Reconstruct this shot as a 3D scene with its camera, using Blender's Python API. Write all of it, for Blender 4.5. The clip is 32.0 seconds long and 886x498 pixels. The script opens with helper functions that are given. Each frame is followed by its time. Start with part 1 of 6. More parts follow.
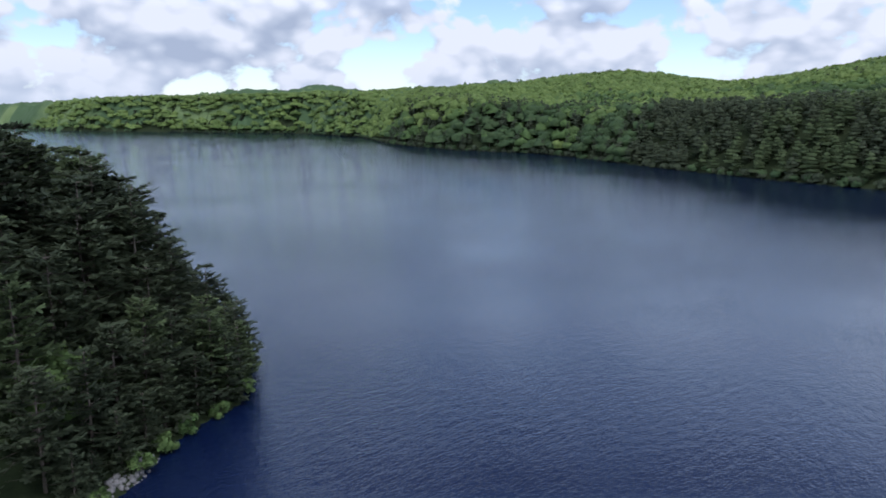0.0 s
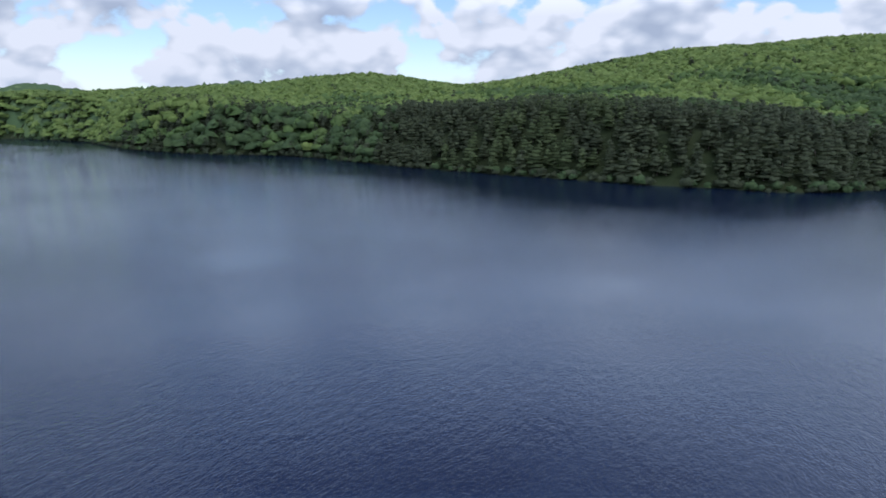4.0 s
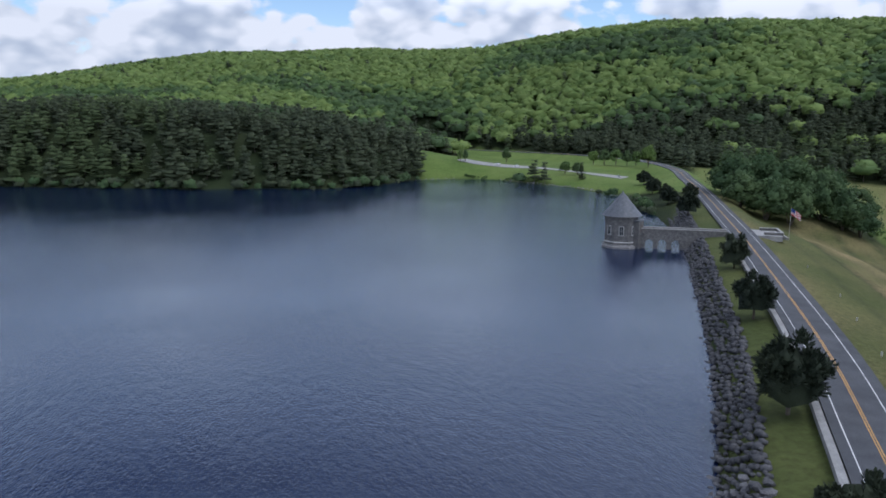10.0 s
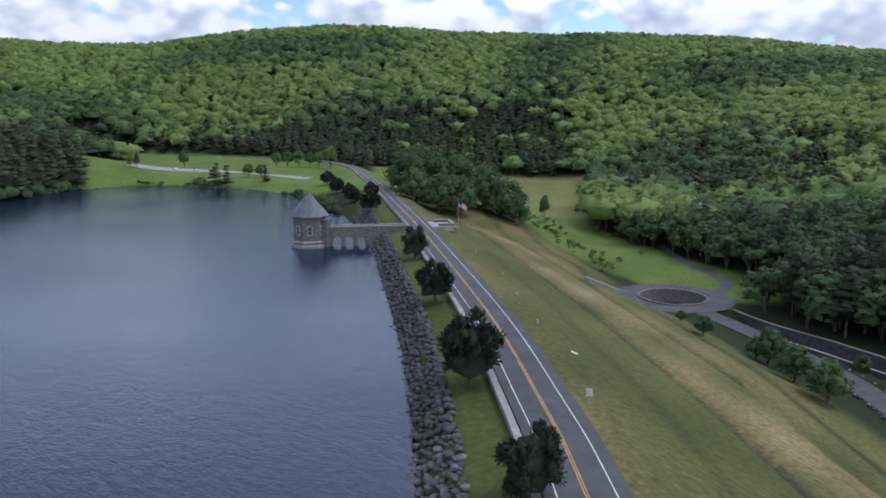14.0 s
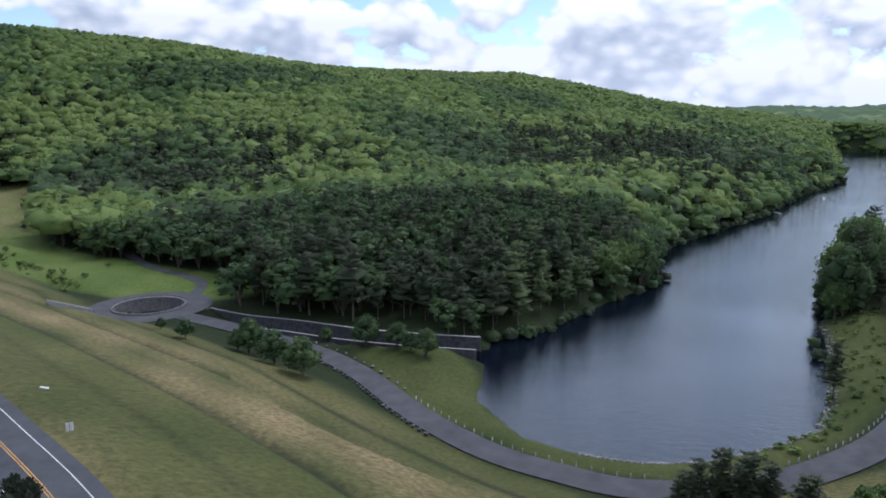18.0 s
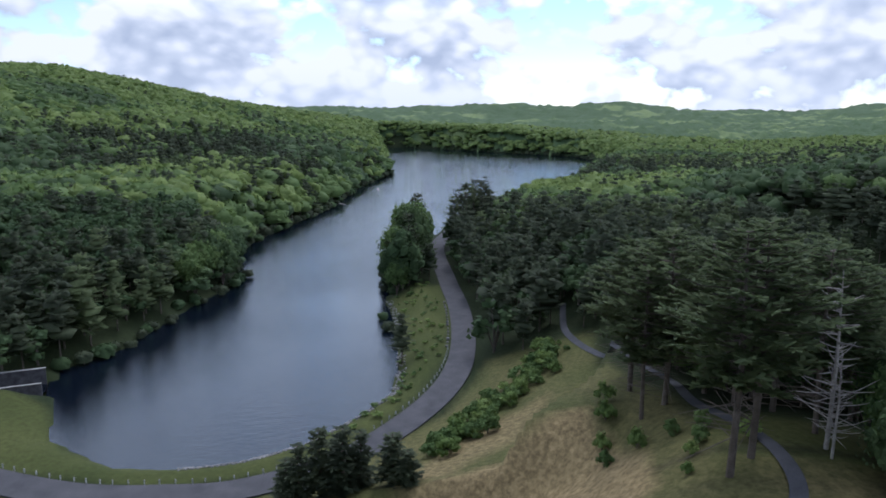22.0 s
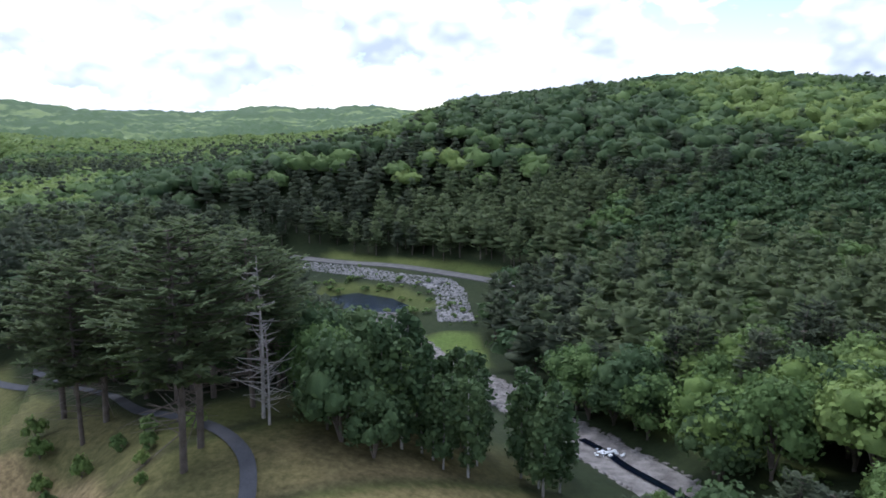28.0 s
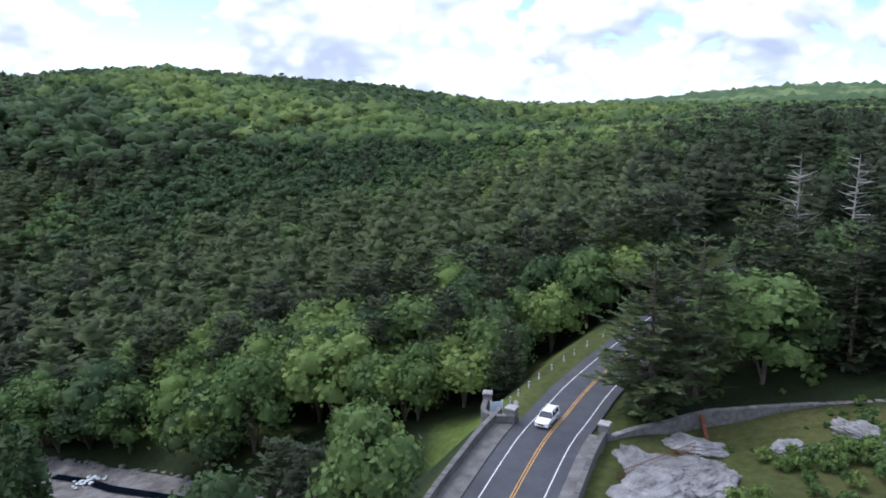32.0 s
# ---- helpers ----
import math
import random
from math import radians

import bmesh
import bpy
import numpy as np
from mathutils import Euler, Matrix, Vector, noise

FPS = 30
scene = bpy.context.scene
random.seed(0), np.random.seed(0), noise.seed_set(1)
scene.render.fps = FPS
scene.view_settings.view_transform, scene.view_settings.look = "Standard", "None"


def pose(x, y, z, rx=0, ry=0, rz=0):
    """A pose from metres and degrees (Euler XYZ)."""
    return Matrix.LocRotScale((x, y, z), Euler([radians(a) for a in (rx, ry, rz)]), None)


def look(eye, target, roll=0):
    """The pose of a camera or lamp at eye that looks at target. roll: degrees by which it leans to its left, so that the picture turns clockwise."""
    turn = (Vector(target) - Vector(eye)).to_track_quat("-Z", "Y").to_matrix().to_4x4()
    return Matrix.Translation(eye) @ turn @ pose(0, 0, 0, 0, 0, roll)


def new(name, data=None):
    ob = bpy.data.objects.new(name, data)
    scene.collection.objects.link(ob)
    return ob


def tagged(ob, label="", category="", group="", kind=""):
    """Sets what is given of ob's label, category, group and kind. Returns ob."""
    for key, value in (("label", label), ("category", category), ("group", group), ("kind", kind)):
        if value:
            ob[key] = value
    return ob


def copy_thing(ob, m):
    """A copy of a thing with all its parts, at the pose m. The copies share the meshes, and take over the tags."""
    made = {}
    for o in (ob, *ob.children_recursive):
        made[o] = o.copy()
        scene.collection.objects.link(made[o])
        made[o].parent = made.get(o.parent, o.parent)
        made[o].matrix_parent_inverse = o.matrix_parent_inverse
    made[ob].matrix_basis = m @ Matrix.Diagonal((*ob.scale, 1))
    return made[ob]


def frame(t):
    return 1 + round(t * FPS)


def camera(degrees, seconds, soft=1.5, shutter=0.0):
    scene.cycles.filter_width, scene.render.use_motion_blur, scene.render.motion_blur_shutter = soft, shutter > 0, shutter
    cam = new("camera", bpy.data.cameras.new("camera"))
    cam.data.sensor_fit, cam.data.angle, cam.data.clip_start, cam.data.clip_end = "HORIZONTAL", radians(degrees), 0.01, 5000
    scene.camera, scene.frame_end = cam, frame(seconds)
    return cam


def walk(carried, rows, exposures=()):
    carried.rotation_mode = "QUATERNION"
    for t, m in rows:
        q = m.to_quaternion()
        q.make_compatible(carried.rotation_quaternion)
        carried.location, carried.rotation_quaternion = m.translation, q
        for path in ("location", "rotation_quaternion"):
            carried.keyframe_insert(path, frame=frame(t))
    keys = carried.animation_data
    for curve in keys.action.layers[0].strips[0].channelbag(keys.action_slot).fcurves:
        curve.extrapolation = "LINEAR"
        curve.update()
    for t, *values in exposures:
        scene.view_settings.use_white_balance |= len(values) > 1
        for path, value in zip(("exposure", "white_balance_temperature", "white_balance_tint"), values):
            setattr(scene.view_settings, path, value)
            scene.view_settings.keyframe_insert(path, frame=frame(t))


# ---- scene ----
EXPOSURES = [(0, -0.12, 5650, 15), (8, -0.28, 5600, 14), (15, -0.1, 5700, 15), (20, -0.18, 5600, 16), (25, -0.06, 5550, 16), (29, 0.38, 5600, 16), (32, 0.25, 5600, 16)]
EYE = (0.0, 0.0, 45.0)
cam = camera(64.2, 32.0, 1.75)
# seconds, heading to the left, pitch, roll: the drone hovers and turns
TURN = [
    (0, 43.93, -10.81, 0.10), (0.5, 43.04, -10.79, 0.02), (1, 41.46, -10.78, 0.00), (1.5, 38.63, -10.76, 0.06),
    (2, 35.74, -10.72, 0.06), (2.5, 32.85, -10.75, 0.03), (3, 29.88, -10.74, 0.00), (3.5, 26.92, -10.70, -0.04),
    (5.5, 15.24, -10.65, -0.11), (6, 12.29, -10.62, -0.12), (6.5, 9.34, -10.61, -0.11), (7, 6.41, -10.60, -0.11),
    (7.5, 3.46, -10.56, -0.09), (8, 0.52, -10.51, -0.14), (8.5, -2.43, -10.50, -0.12), (9, -5.36, -10.49, -0.07),
    (9.5, -8.30, -10.48, -0.10), (10, -11.25, -10.49, -0.10), (10.5, -14.16, -10.48, -0.10), (11, -17.09, -10.47, -0.15),
    (11.5, -20.23, -10.48, -0.16), (12, -23.45, -10.47, -0.13), (12.5, -26.65, -10.48, -0.12), (13, -29.89, -10.46, -0.11),
    (13.5, -33.15, -10.43, -0.10), (14, -36.39, -10.41, -0.09), (14.5, -39.66, -10.37, -0.09), (15, -46.85, -10.33, -0.04),
    (15.5, -55.55, -10.29, -0.09), (17.5, -73.90, -10.22, -0.20), (18, -78.12, -10.23, -0.19), (18.5, -82.38, -10.25, -0.15),
    (19, -86.59, -10.24, -0.11), (19.5, -90.81, -10.25, -0.04), (20, -95.03, -10.28, -0.07), (20.5, -99.24, -10.33, 0.05),
    (21, -103.43, -10.36, 0.00), (21.5, -107.64, -10.38, -0.06), (22, -111.81, -10.39, -0.03), (22.5, -116.00, -10.40, -0.01),
    (23, -120.22, -10.40, -0.02), (23.5, -124.42, -10.43, -0.00), (24, -128.63, -10.42, 0.12), (24.5, -132.84, -10.42, 0.07),
    (25, -137.06, -10.39, 0.03), (25.5, -141.23, -10.39, 0.03), (26, -145.39, -10.35, -0.02), (26.5, -149.57, -10.37, -0.07),
    (28.5, -161.42, -10.32, 0.13), (29, -168.18, -10.35, 0.08), (29.5, -175.62, -10.37, 0.01), (30, -182.50, -10.44, -0.04),
    (30.5, -186.85, -10.50, -0.13), (31, -191.10, -10.55, -0.15), (31.5, -195.90, -10.59, -0.18), (32, -199.79, -10.63, -0.20)]
walk(cam, [(t, pose(*EYE, 90 + p, 0, a) @ pose(0, 0, 0, 0, 0, r)) for t, a, p, r in TURN], EXPOSURES)

# ---- world and sun ----
SUN_AZ, SUN_EL = 128.0, 58.0          # degrees clockwise from +y, and above the horizon
world = bpy.data.worlds.new("sky")
scene.world = world
world.use_nodes = True
wn, wl = world.node_tree.nodes, world.node_tree.links
wn.clear()


def wnode(kind, **values):
    n = wn.new(kind)
    for k, v in values.items():
        n.inputs[k.replace("_", " ")].default_value = v
    return n


sky = wn.new("ShaderNodeTexSky")
sky.sky_type, sky.sun_disc = "NISHITA", False
sky.sun_elevation, sky.sun_rotation = radians(SUN_EL), radians(SUN_AZ)
sky.air_density, sky.dust_density = 1.0, 0.15
coord = wn.new("ShaderNodeTexCoord")


def wmath(op, a, b=None, clamp=False):
    n = wn.new("ShaderNodeMath")
    n.operation, n.use_clamp = op, clamp
    for i, v in enumerate((a, b)):
        if v is None:
            continue
        if isinstance(v, (int, float)):
            n.inputs[i].default_value = v
        else:
            wl.new(v, n.inputs[i])
    return n.outputs[0]


def wramp(value, stops):
    n = wn.new("ShaderNodeValToRGB")
    e = n.color_ramp.elements
    while len(e) < len(stops):
        e.new(0.5)
    for el, (p, c) in zip(e, stops):
        el.position, el.color = p, (*c, 1)
    wl.new(value, n.inputs[0])
    return n.outputs[0]


# cumulus layer: heaped cells with lit tops and grey bases, hazier towards the horizon
def wvec(op, a, b):
    n = wn.new("ShaderNodeVectorMath")
    n.operation = op
    for i, v in enumerate((a, b)):
        if isinstance(v, tuple):
            n.inputs[i].default_value = v
        else:
            wl.new(v, n.inputs[i])
    return n


def wnoise(vec, scale, detail, rough):
    n = wnode("ShaderNodeTexNoise", Scale=scale, Detail=detail, Roughness=rough, Distortion=0.2)
    wl.new(vec, n.inputs["Vector"])
    return n.outputs["Fac"]


def wrange(value, a, b, c, d):
    n = wn.new("ShaderNodeMapRange")
    for key, v in (("From Min", a), ("From Max", b), ("To Min", c), ("To Max", d)):
        n.inputs[key].default_value = v
    wl.new(value, n.inputs["Value"])
    return n.outputs[0]


def wmix(fac, a, b):
    n = wn.new("ShaderNodeMix")
    n.data_type = "RGBA"
    wl.new(fac, n.inputs["Factor"])
    for key, v in (("A", a), ("B", b)):
        if isinstance(v, tuple):
            n.inputs[key].default_value = (*v, 1)
        else:
            wl.new(v, n.inputs[key])
    return n.outputs["Result"]


way = coord.outputs["Generated"]
split = wn.new("ShaderNodeSeparateXYZ")
wl.new(way, split.inputs[0])
rise = split.outputs[2]
sunward = wvec("DOT_PRODUCT", way, (math.sin(radians(SUN_AZ)), math.cos(radians(SUN_AZ)), 0.0)).outputs["Value"]
cells = wvec("MULTIPLY", way, (8.5, 8.5, 13.5)).outputs[0]
heap = wnoise(cells, 1.0, 9.0, 0.52)
soft = wnoise(cells, 1.0, 3.0, 0.5)
over = wnoise(wvec("ADD", cells, (0.0, 0.0, 0.36)).outputs[0], 1.0, 3.0, 0.5)
puff = wn.new("ShaderNodeTexVoronoi")
puff.feature = "SMOOTH_F1"
puff.inputs["Scale"].default_value, puff.inputs["Smoothness"].default_value = 4.2, 0.5
wl.new(cells, puff.inputs["Vector"])
bulge = wmath("SUBTRACT", 0.5, puff.outputs["Distance"])
field = wmath("ADD", heap, wmath("MULTIPLY", bulge, 0.15))
mass = wrange(field, 0.40, 0.465, 0.0, 1.0)
# fewer clouds overhead, above all away from the sun
high = wrange(rise, 0.28, 0.46, 0.0, 1.0)
gap = wmath("MULTIPLY", high, wrange(sunward, -0.85, -0.05, 0.95, 0.0))
mass = wmath("MULTIPLY", mass, wmath("SUBTRACT", 1.0, gap))
lit = wmath("ADD", wmath("MULTIPLY", wmath("SUBTRACT", soft, over), 2.6), wmath("MULTIPLY", bulge, 0.55))
lit = wmath("ADD", lit, wmath("MULTIPLY", wmath("SUBTRACT", 0.5, heap), 1.5))
cloud = wramp(wrange(lit, -0.45, 0.5, 0.0, 1.0), [(0.0, (0.54, 0.60, 0.69)), (0.26, (0.71, 0.76, 0.82)), (0.46, (0.91, 0.93, 0.95)), (0.62, (1.05, 1.05, 1.05))])
blue = wvec("SCALE", sky.outputs[0], (0.0, 0.0, 0.0))
blue.inputs["Scale"].default_value = 0.17
# the clouds overhead are lit through and brighter than the low ones seen from their side
overhead = wn.new("ShaderNodeVectorMath")
overhead.operation = "SCALE"
wl.new(cloud, overhead.inputs[0])
wl.new(wrange(rise, 0.13, 0.28, 1.0, 2.1), overhead.inputs["Scale"])
colour = wmix(mass, blue.outputs[0], overhead.outputs[0])
colour = wmix(wrange(rise, 0.0, 0.07, 0.55, 0.0), colour, (0.80, 0.86, 0.92))
bg = wn.new("ShaderNodeBackground")
wl.new(wrange(sunward, -1.0, 1.0, 0.90, 1.06), bg.inputs["Strength"])
wl.new(colour, bg.inputs["Color"])
wout = wn.new("ShaderNodeOutputWorld")
wl.new(bg.outputs[0], wout.inputs["Surface"])

sun = new("sun", bpy.data.lights.new("sun", "SUN"))
sun.data.energy, sun.data.angle, sun.data.color = 1.65, radians(15.0), (1.0, 0.96, 0.90)
az, el = radians(SUN_AZ), radians(SUN_EL)
sun.matrix_world = look((300 * math.sin(az) * math.cos(el), 300 * math.cos(az) * math.cos(el), 300 * math.sin(el)), (0, 0, 0))


# ---- materials ----
def material(name, rough=0.8, spec=0.3, metal=0.0):
    m = bpy.data.materials.new(name)
    m.use_nodes = True
    b = m.node_tree.nodes["Principled BSDF"]
    b.inputs["Roughness"].default_value = rough
    b.inputs["Specular IOR Level"].default_value = spec
    b.inputs["Metallic"].default_value = metal
    return m, m.node_tree.nodes, m.node_tree.links, b


def noise_node(nodes, links, vec, scale, detail=4.0, rough=0.55):
    n = nodes.new("ShaderNodeTexNoise")
    n.inputs["Scale"].default_value, n.inputs["Detail"].default_value, n.inputs["Roughness"].default_value = scale, detail, rough
    links.new(vec, n.inputs["Vector"])
    return n.outputs["Fac"]


def ramp_node(nodes, links, value, stops):
    n = nodes.new("ShaderNodeValToRGB")
    e = n.color_ramp.elements
    while len(e) < len(stops):
        e.new(0.5)
    for el_, (p, c) in zip(e, stops):
        el_.position, el_.color = p, (*c, 1)
    links.new(value, n.inputs[0])
    return n.outputs[0]


def mix_node(nodes, links, fac, a, b, mode="MIX"):
    n = nodes.new("ShaderNodeMix")
    n.data_type, n.blend_type = "RGBA", mode
    for key, v in (("Factor", fac), ("A", a), ("B", b)):
        if isinstance(v, (int, float)):
            n.inputs[key].default_value = v
        elif isinstance(v, tuple):
            n.inputs[key].default_value = (*v, 1)
        else:
            links.new(v, n.inputs[key])
    return n.outputs["Result"]


def bump_node(nodes, links, b, height, strength, distance):
    n = nodes.new("ShaderNodeBump")
    n.inputs["Strength"].default_value, n.inputs["Distance"].default_value = strength, distance
    links.new(height, n.inputs["Height"])
    links.new(n.outputs[0], b.inputs["Normal"])


def surface(name, c1, c2, big_scale, fine_scale, rough=0.85, spec=0.25, bump=0.4, depth=0.05, vary=0.25, metal=0.0):
    """Two-scale mottled surface in world-size coordinates, varied piece by piece."""
    m, nodes, links, b = material(name, rough, spec, metal)
    geo = nodes.new("ShaderNodeNewGeometry")
    pos = geo.outputs["Position"]
    big_n = noise_node(nodes, links, pos, big_scale, 4)
    fine = noise_node(nodes, links, pos, fine_scale, 5, 0.65)
    col = ramp_node(nodes, links, big_n, [(0.3, c1), (0.7, c2)])
    dark = ramp_node(nodes, links, fine, [(0.25, (0.62, 0.62, 0.62)), (0.75, (1.25, 1.25, 1.25))])
    col = mix_node(nodes, links, 1.0, col, dark, "MULTIPLY")
    if vary:
        info = nodes.new("ShaderNodeObjectInfo")
        k = ramp_node(nodes, links, info.outputs["Random"], [(0.0, (1 - vary,) * 3), (1.0, (1 + vary,) * 3)])
        col = mix_node(nodes, links, 1.0, col, k, "MULTIPLY")
    links.new(col, b.inputs["Base Color"])
    bump_node(nodes, links, b, fine, bump, depth)
    return m


def foliage(name, c1, c2, through_light=0.3, patch=0.07, lo=0.33, hi=0.67):
    """Leaves: tone by clump, by tree and by stand; part of the light passes through."""
    m, nodes, links, b = material(name, 0.75, 0.15)
    geo = nodes.new("ShaderNodeNewGeometry")
    info = nodes.new("ShaderNodeObjectInfo")
    stand = noise_node(nodes, links, geo.outputs["Position"], patch, 3)
    add = nodes.new("ShaderNodeMath")
    add.operation = "ADD"
    half = nodes.new("ShaderNodeMath")
    half.operation = "MULTIPLY_ADD"
    half.inputs[1].default_value, half.inputs[2].default_value = 0.35, -0.17
    links.new(info.outputs["Random"], half.inputs[0])
    links.new(stand, add.inputs[0])
    links.new(half.outputs[0], add.inputs[1])
    col = ramp_node(nodes, links, add.outputs[0], [(lo, c1), (hi, c2)])
    leaf = ramp_node(nodes, links, geo.outputs["Random Per Island"], [(0.0, (0.86, 0.86, 0.88)), (1.0, (1.14, 1.12, 1.10))])
    col = mix_node(nodes, links, 1.0, col, leaf, "MULTIPLY")
    grain = noise_node(nodes, links, geo.outputs["Position"], 0.9, 3, 0.7)
    mottle = ramp_node(nodes, links, grain, [(0.32, (0.82, 0.84, 0.84)), (0.68, (1.14, 1.12, 1.10))])
    col = mix_node(nodes, links, 1.0, col, mottle, "MULTIPLY")
    bump_node(nodes, links, b, grain, 0.25, 0.6)
    links.new(col, b.inputs["Base Color"])
    tr = nodes.new("ShaderNodeBsdfTranslucent")
    links.new(col, tr.inputs["Color"])
    mx = nodes.new("ShaderNodeMixShader")
    mx.inputs[0].default_value = through_light
    links.new(b.outputs[0], mx.inputs[1])
    links.new(tr.outputs[0], mx.inputs[2])
    links.new(mx.outputs[0], nodes["Material Output"].inputs["Surface"])
    return m


CANOPY = foliage("canopy", (0.085, 0.140, 0.062), (0.20, 0.270, 0.108), 0.35, 0.005, 0.44, 0.56)
# leaf tones; plant() also picks them to paint sunlit, hazy and cloud-shaded slopes
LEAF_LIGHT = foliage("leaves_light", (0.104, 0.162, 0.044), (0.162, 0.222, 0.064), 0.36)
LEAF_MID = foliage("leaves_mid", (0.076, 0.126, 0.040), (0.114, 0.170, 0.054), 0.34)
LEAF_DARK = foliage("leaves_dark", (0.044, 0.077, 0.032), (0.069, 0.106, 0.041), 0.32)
NEEDLE = foliage("needles", (0.041, 0.054, 0.031), (0.067, 0.084, 0.046), 0.4)
NEEDLE_WARM = foliage("needles_warm", (0.082, 0.112, 0.050), (0.124, 0.158, 0.072), 0.5)
YEW = foliage("yew_needles", (0.016, 0.023, 0.014), (0.030, 0.038, 0.021), 0.1)
BARK = surface("bark", (0.07, 0.055, 0.042), (0.13, 0.11, 0.09), 0.8, 6.0, bump=0.8)
DEADWOOD = surface("dead_wood", (0.22, 0.20, 0.18), (0.34, 0.32, 0.29), 1.0, 8.0)
ASPHALT = surface("asphalt", (0.048, 0.05, 0.056), (0.075, 0.077, 0.083), 0.25, 7.0, 0.9, 0.2, 0.2, 0.01, 0)
OLD_ASPHALT = surface("old_asphalt", (0.052, 0.052, 0.056), (0.082, 0.08, 0.084), 0.2, 5.0, 0.9, 0.2, 0.2, 0.01, 0)
WHITE_PAINT = surface("white_paint", (0.42, 0.42, 0.41), (0.66, 0.66, 0.64), 0.6, 20.0, 0.6, 0.3, 0.1, 0.002, 0)
YELLOW_PAINT = surface("yellow_paint", (0.40, 0.21, 0.04), (0.54, 0.29, 0.06), 0.6, 20.0, 0.6, 0.3, 0.1, 0.002, 0)
CONCRETE = surface("concrete", (0.17, 0.166, 0.16), (0.28, 0.272, 0.26), 0.5, 6.0, 0.85, 0.25, 0.3, 0.02, 0.1)
STONE = surface("granite", (0.085, 0.082, 0.08), (0.19, 0.18, 0.17), 1.2, 9.0, 0.85, 0.3, 0.6, 0.05, 0.3)
RIPRAP = surface("riprap_stone", (0.045, 0.045, 0.05), (0.11, 0.108, 0.11), 0.6, 7.0, 0.9, 0.25, 0.7, 0.06, 0.35)
SLATE = surface("slate", (0.055, 0.06, 0.07), (0.10, 0.105, 0.115), 0.8, 9.0, 0.6, 0.35, 0.4, 0.02, 0.2)


def ground_material():
    m, nodes, links, b = material("ground", 0.95, 0.1)
    geo = nodes.new("ShaderNodeNewGeometry")
    pos = geo.outputs["Position"]
    big_n = noise_node(nodes, links, pos, 0.03, 4)
    fine = noise_node(nodes, links, pos, 0.8, 6, 0.7)
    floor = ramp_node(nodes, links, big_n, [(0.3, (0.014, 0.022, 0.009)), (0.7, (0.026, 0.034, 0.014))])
    grass = ramp_node(nodes, links, big_n, [(0.3, (0.040, 0.052, 0.015)), (0.7, (0.070, 0.078, 0.025))])
    hay = ramp_node(nodes, links, fine, [(0.3, (0.135, 0.104, 0.050)), (0.7, (0.245, 0.185, 0.098))])
    cover = nodes.new("ShaderNodeAttribute")
    cover.attribute_name = "grass"
    dry = nodes.new("ShaderNodeAttribute")
    dry.attribute_name = "hay"
    sunlit_lush = nodes.new("ShaderNodeAttribute")
    sunlit_lush.attribute_name = "sunlit_fresh"
    # paler green for fresher grass; sunlight on the west lawns is painted with it
    green = ramp_node(nodes, links, big_n, [(0.3, (0.066, 0.110, 0.022)), (0.7, (0.118, 0.158, 0.040))])
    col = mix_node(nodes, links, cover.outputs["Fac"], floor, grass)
    col = mix_node(nodes, links, sunlit_lush.outputs["Fac"], col, green)
    col = mix_node(nodes, links, dry.outputs["Fac"], col, hay)
    spots = ramp_node(nodes, links, fine, [(0.25, (0.6, 0.6, 0.6)), (0.75, (1.3, 1.3, 1.25))])
    col = mix_node(nodes, links, 1.0, col, spots, "MULTIPLY")
    links.new(col, b.inputs["Base Color"])
    bump_node(nodes, links, b, fine, 0.6, 0.3)
    return m


GROUND = ground_material()


def water_material(name, wave, fine, strength, rough, body, ior):
    """Dark water under a mirror that strengthens towards grazing view; ripples tilt the mirror."""
    m, nodes, links, b = material(name, 0.6, 0.0)
    b.inputs["Base Color"].default_value = body
    geo = nodes.new("ShaderNodeNewGeometry")
    mp = nodes.new("ShaderNodeMapping")
    mp.inputs["Rotation"].default_value = (0, 0, radians(25))
    mp.inputs["Scale"].default_value = (1.0, 0.4, 1.0)
    links.new(geo.outputs["Position"], mp.inputs["Vector"])
    a = noise_node(nodes, links, mp.outputs[0], wave, 3, 0.55)
    c = noise_node(nodes, links, mp.outputs[0], fine, 3, 0.6)
    gust = noise_node(nodes, links, geo.outputs["Position"], 0.012, 3, 0.5)
    s = nodes.new("ShaderNodeMath")
    s.operation = "MULTIPLY_ADD"
    s.inputs[1].default_value = 0.75
    links.new(c, s.inputs[0])
    links.new(a, s.inputs[2])
    bump = nodes.new("ShaderNodeBump")
    bump.inputs["Distance"].default_value = 0.5
    reach = nodes.new("ShaderNodeMapRange")
    reach.inputs["From Min"].default_value, reach.inputs["From Max"].default_value = 0.35, 0.65
    reach.inputs["To Min"].default_value, reach.inputs["To Max"].default_value = strength * 0.7, strength * 1.25
    links.new(gust, reach.inputs["Value"])
    links.new(reach.outputs[0], bump.inputs["Strength"])
    links.new(s.outputs[0], bump.inputs["Height"])
    gloss = nodes.new("ShaderNodeBsdfGlossy")
    gloss.distribution = "MULTI_GGX"
    gloss.inputs["Roughness"].default_value = rough
    gloss.inputs["Color"].default_value = (0.83, 0.92, 1.0, 1)
    links.new(bump.outputs[0], gloss.inputs["Normal"])
    fres = nodes.new("ShaderNodeFresnel")
    fres.inputs["IOR"].default_value = ior
    links.new(bump.outputs[0], fres.inputs["Normal"])
    mx = nodes.new("ShaderNodeMixShader")
    links.new(fres.outputs[0], mx.inputs[0])
    links.new(b.outputs[0], mx.inputs[1])
    links.new(gloss.outputs[0], mx.inputs[2])
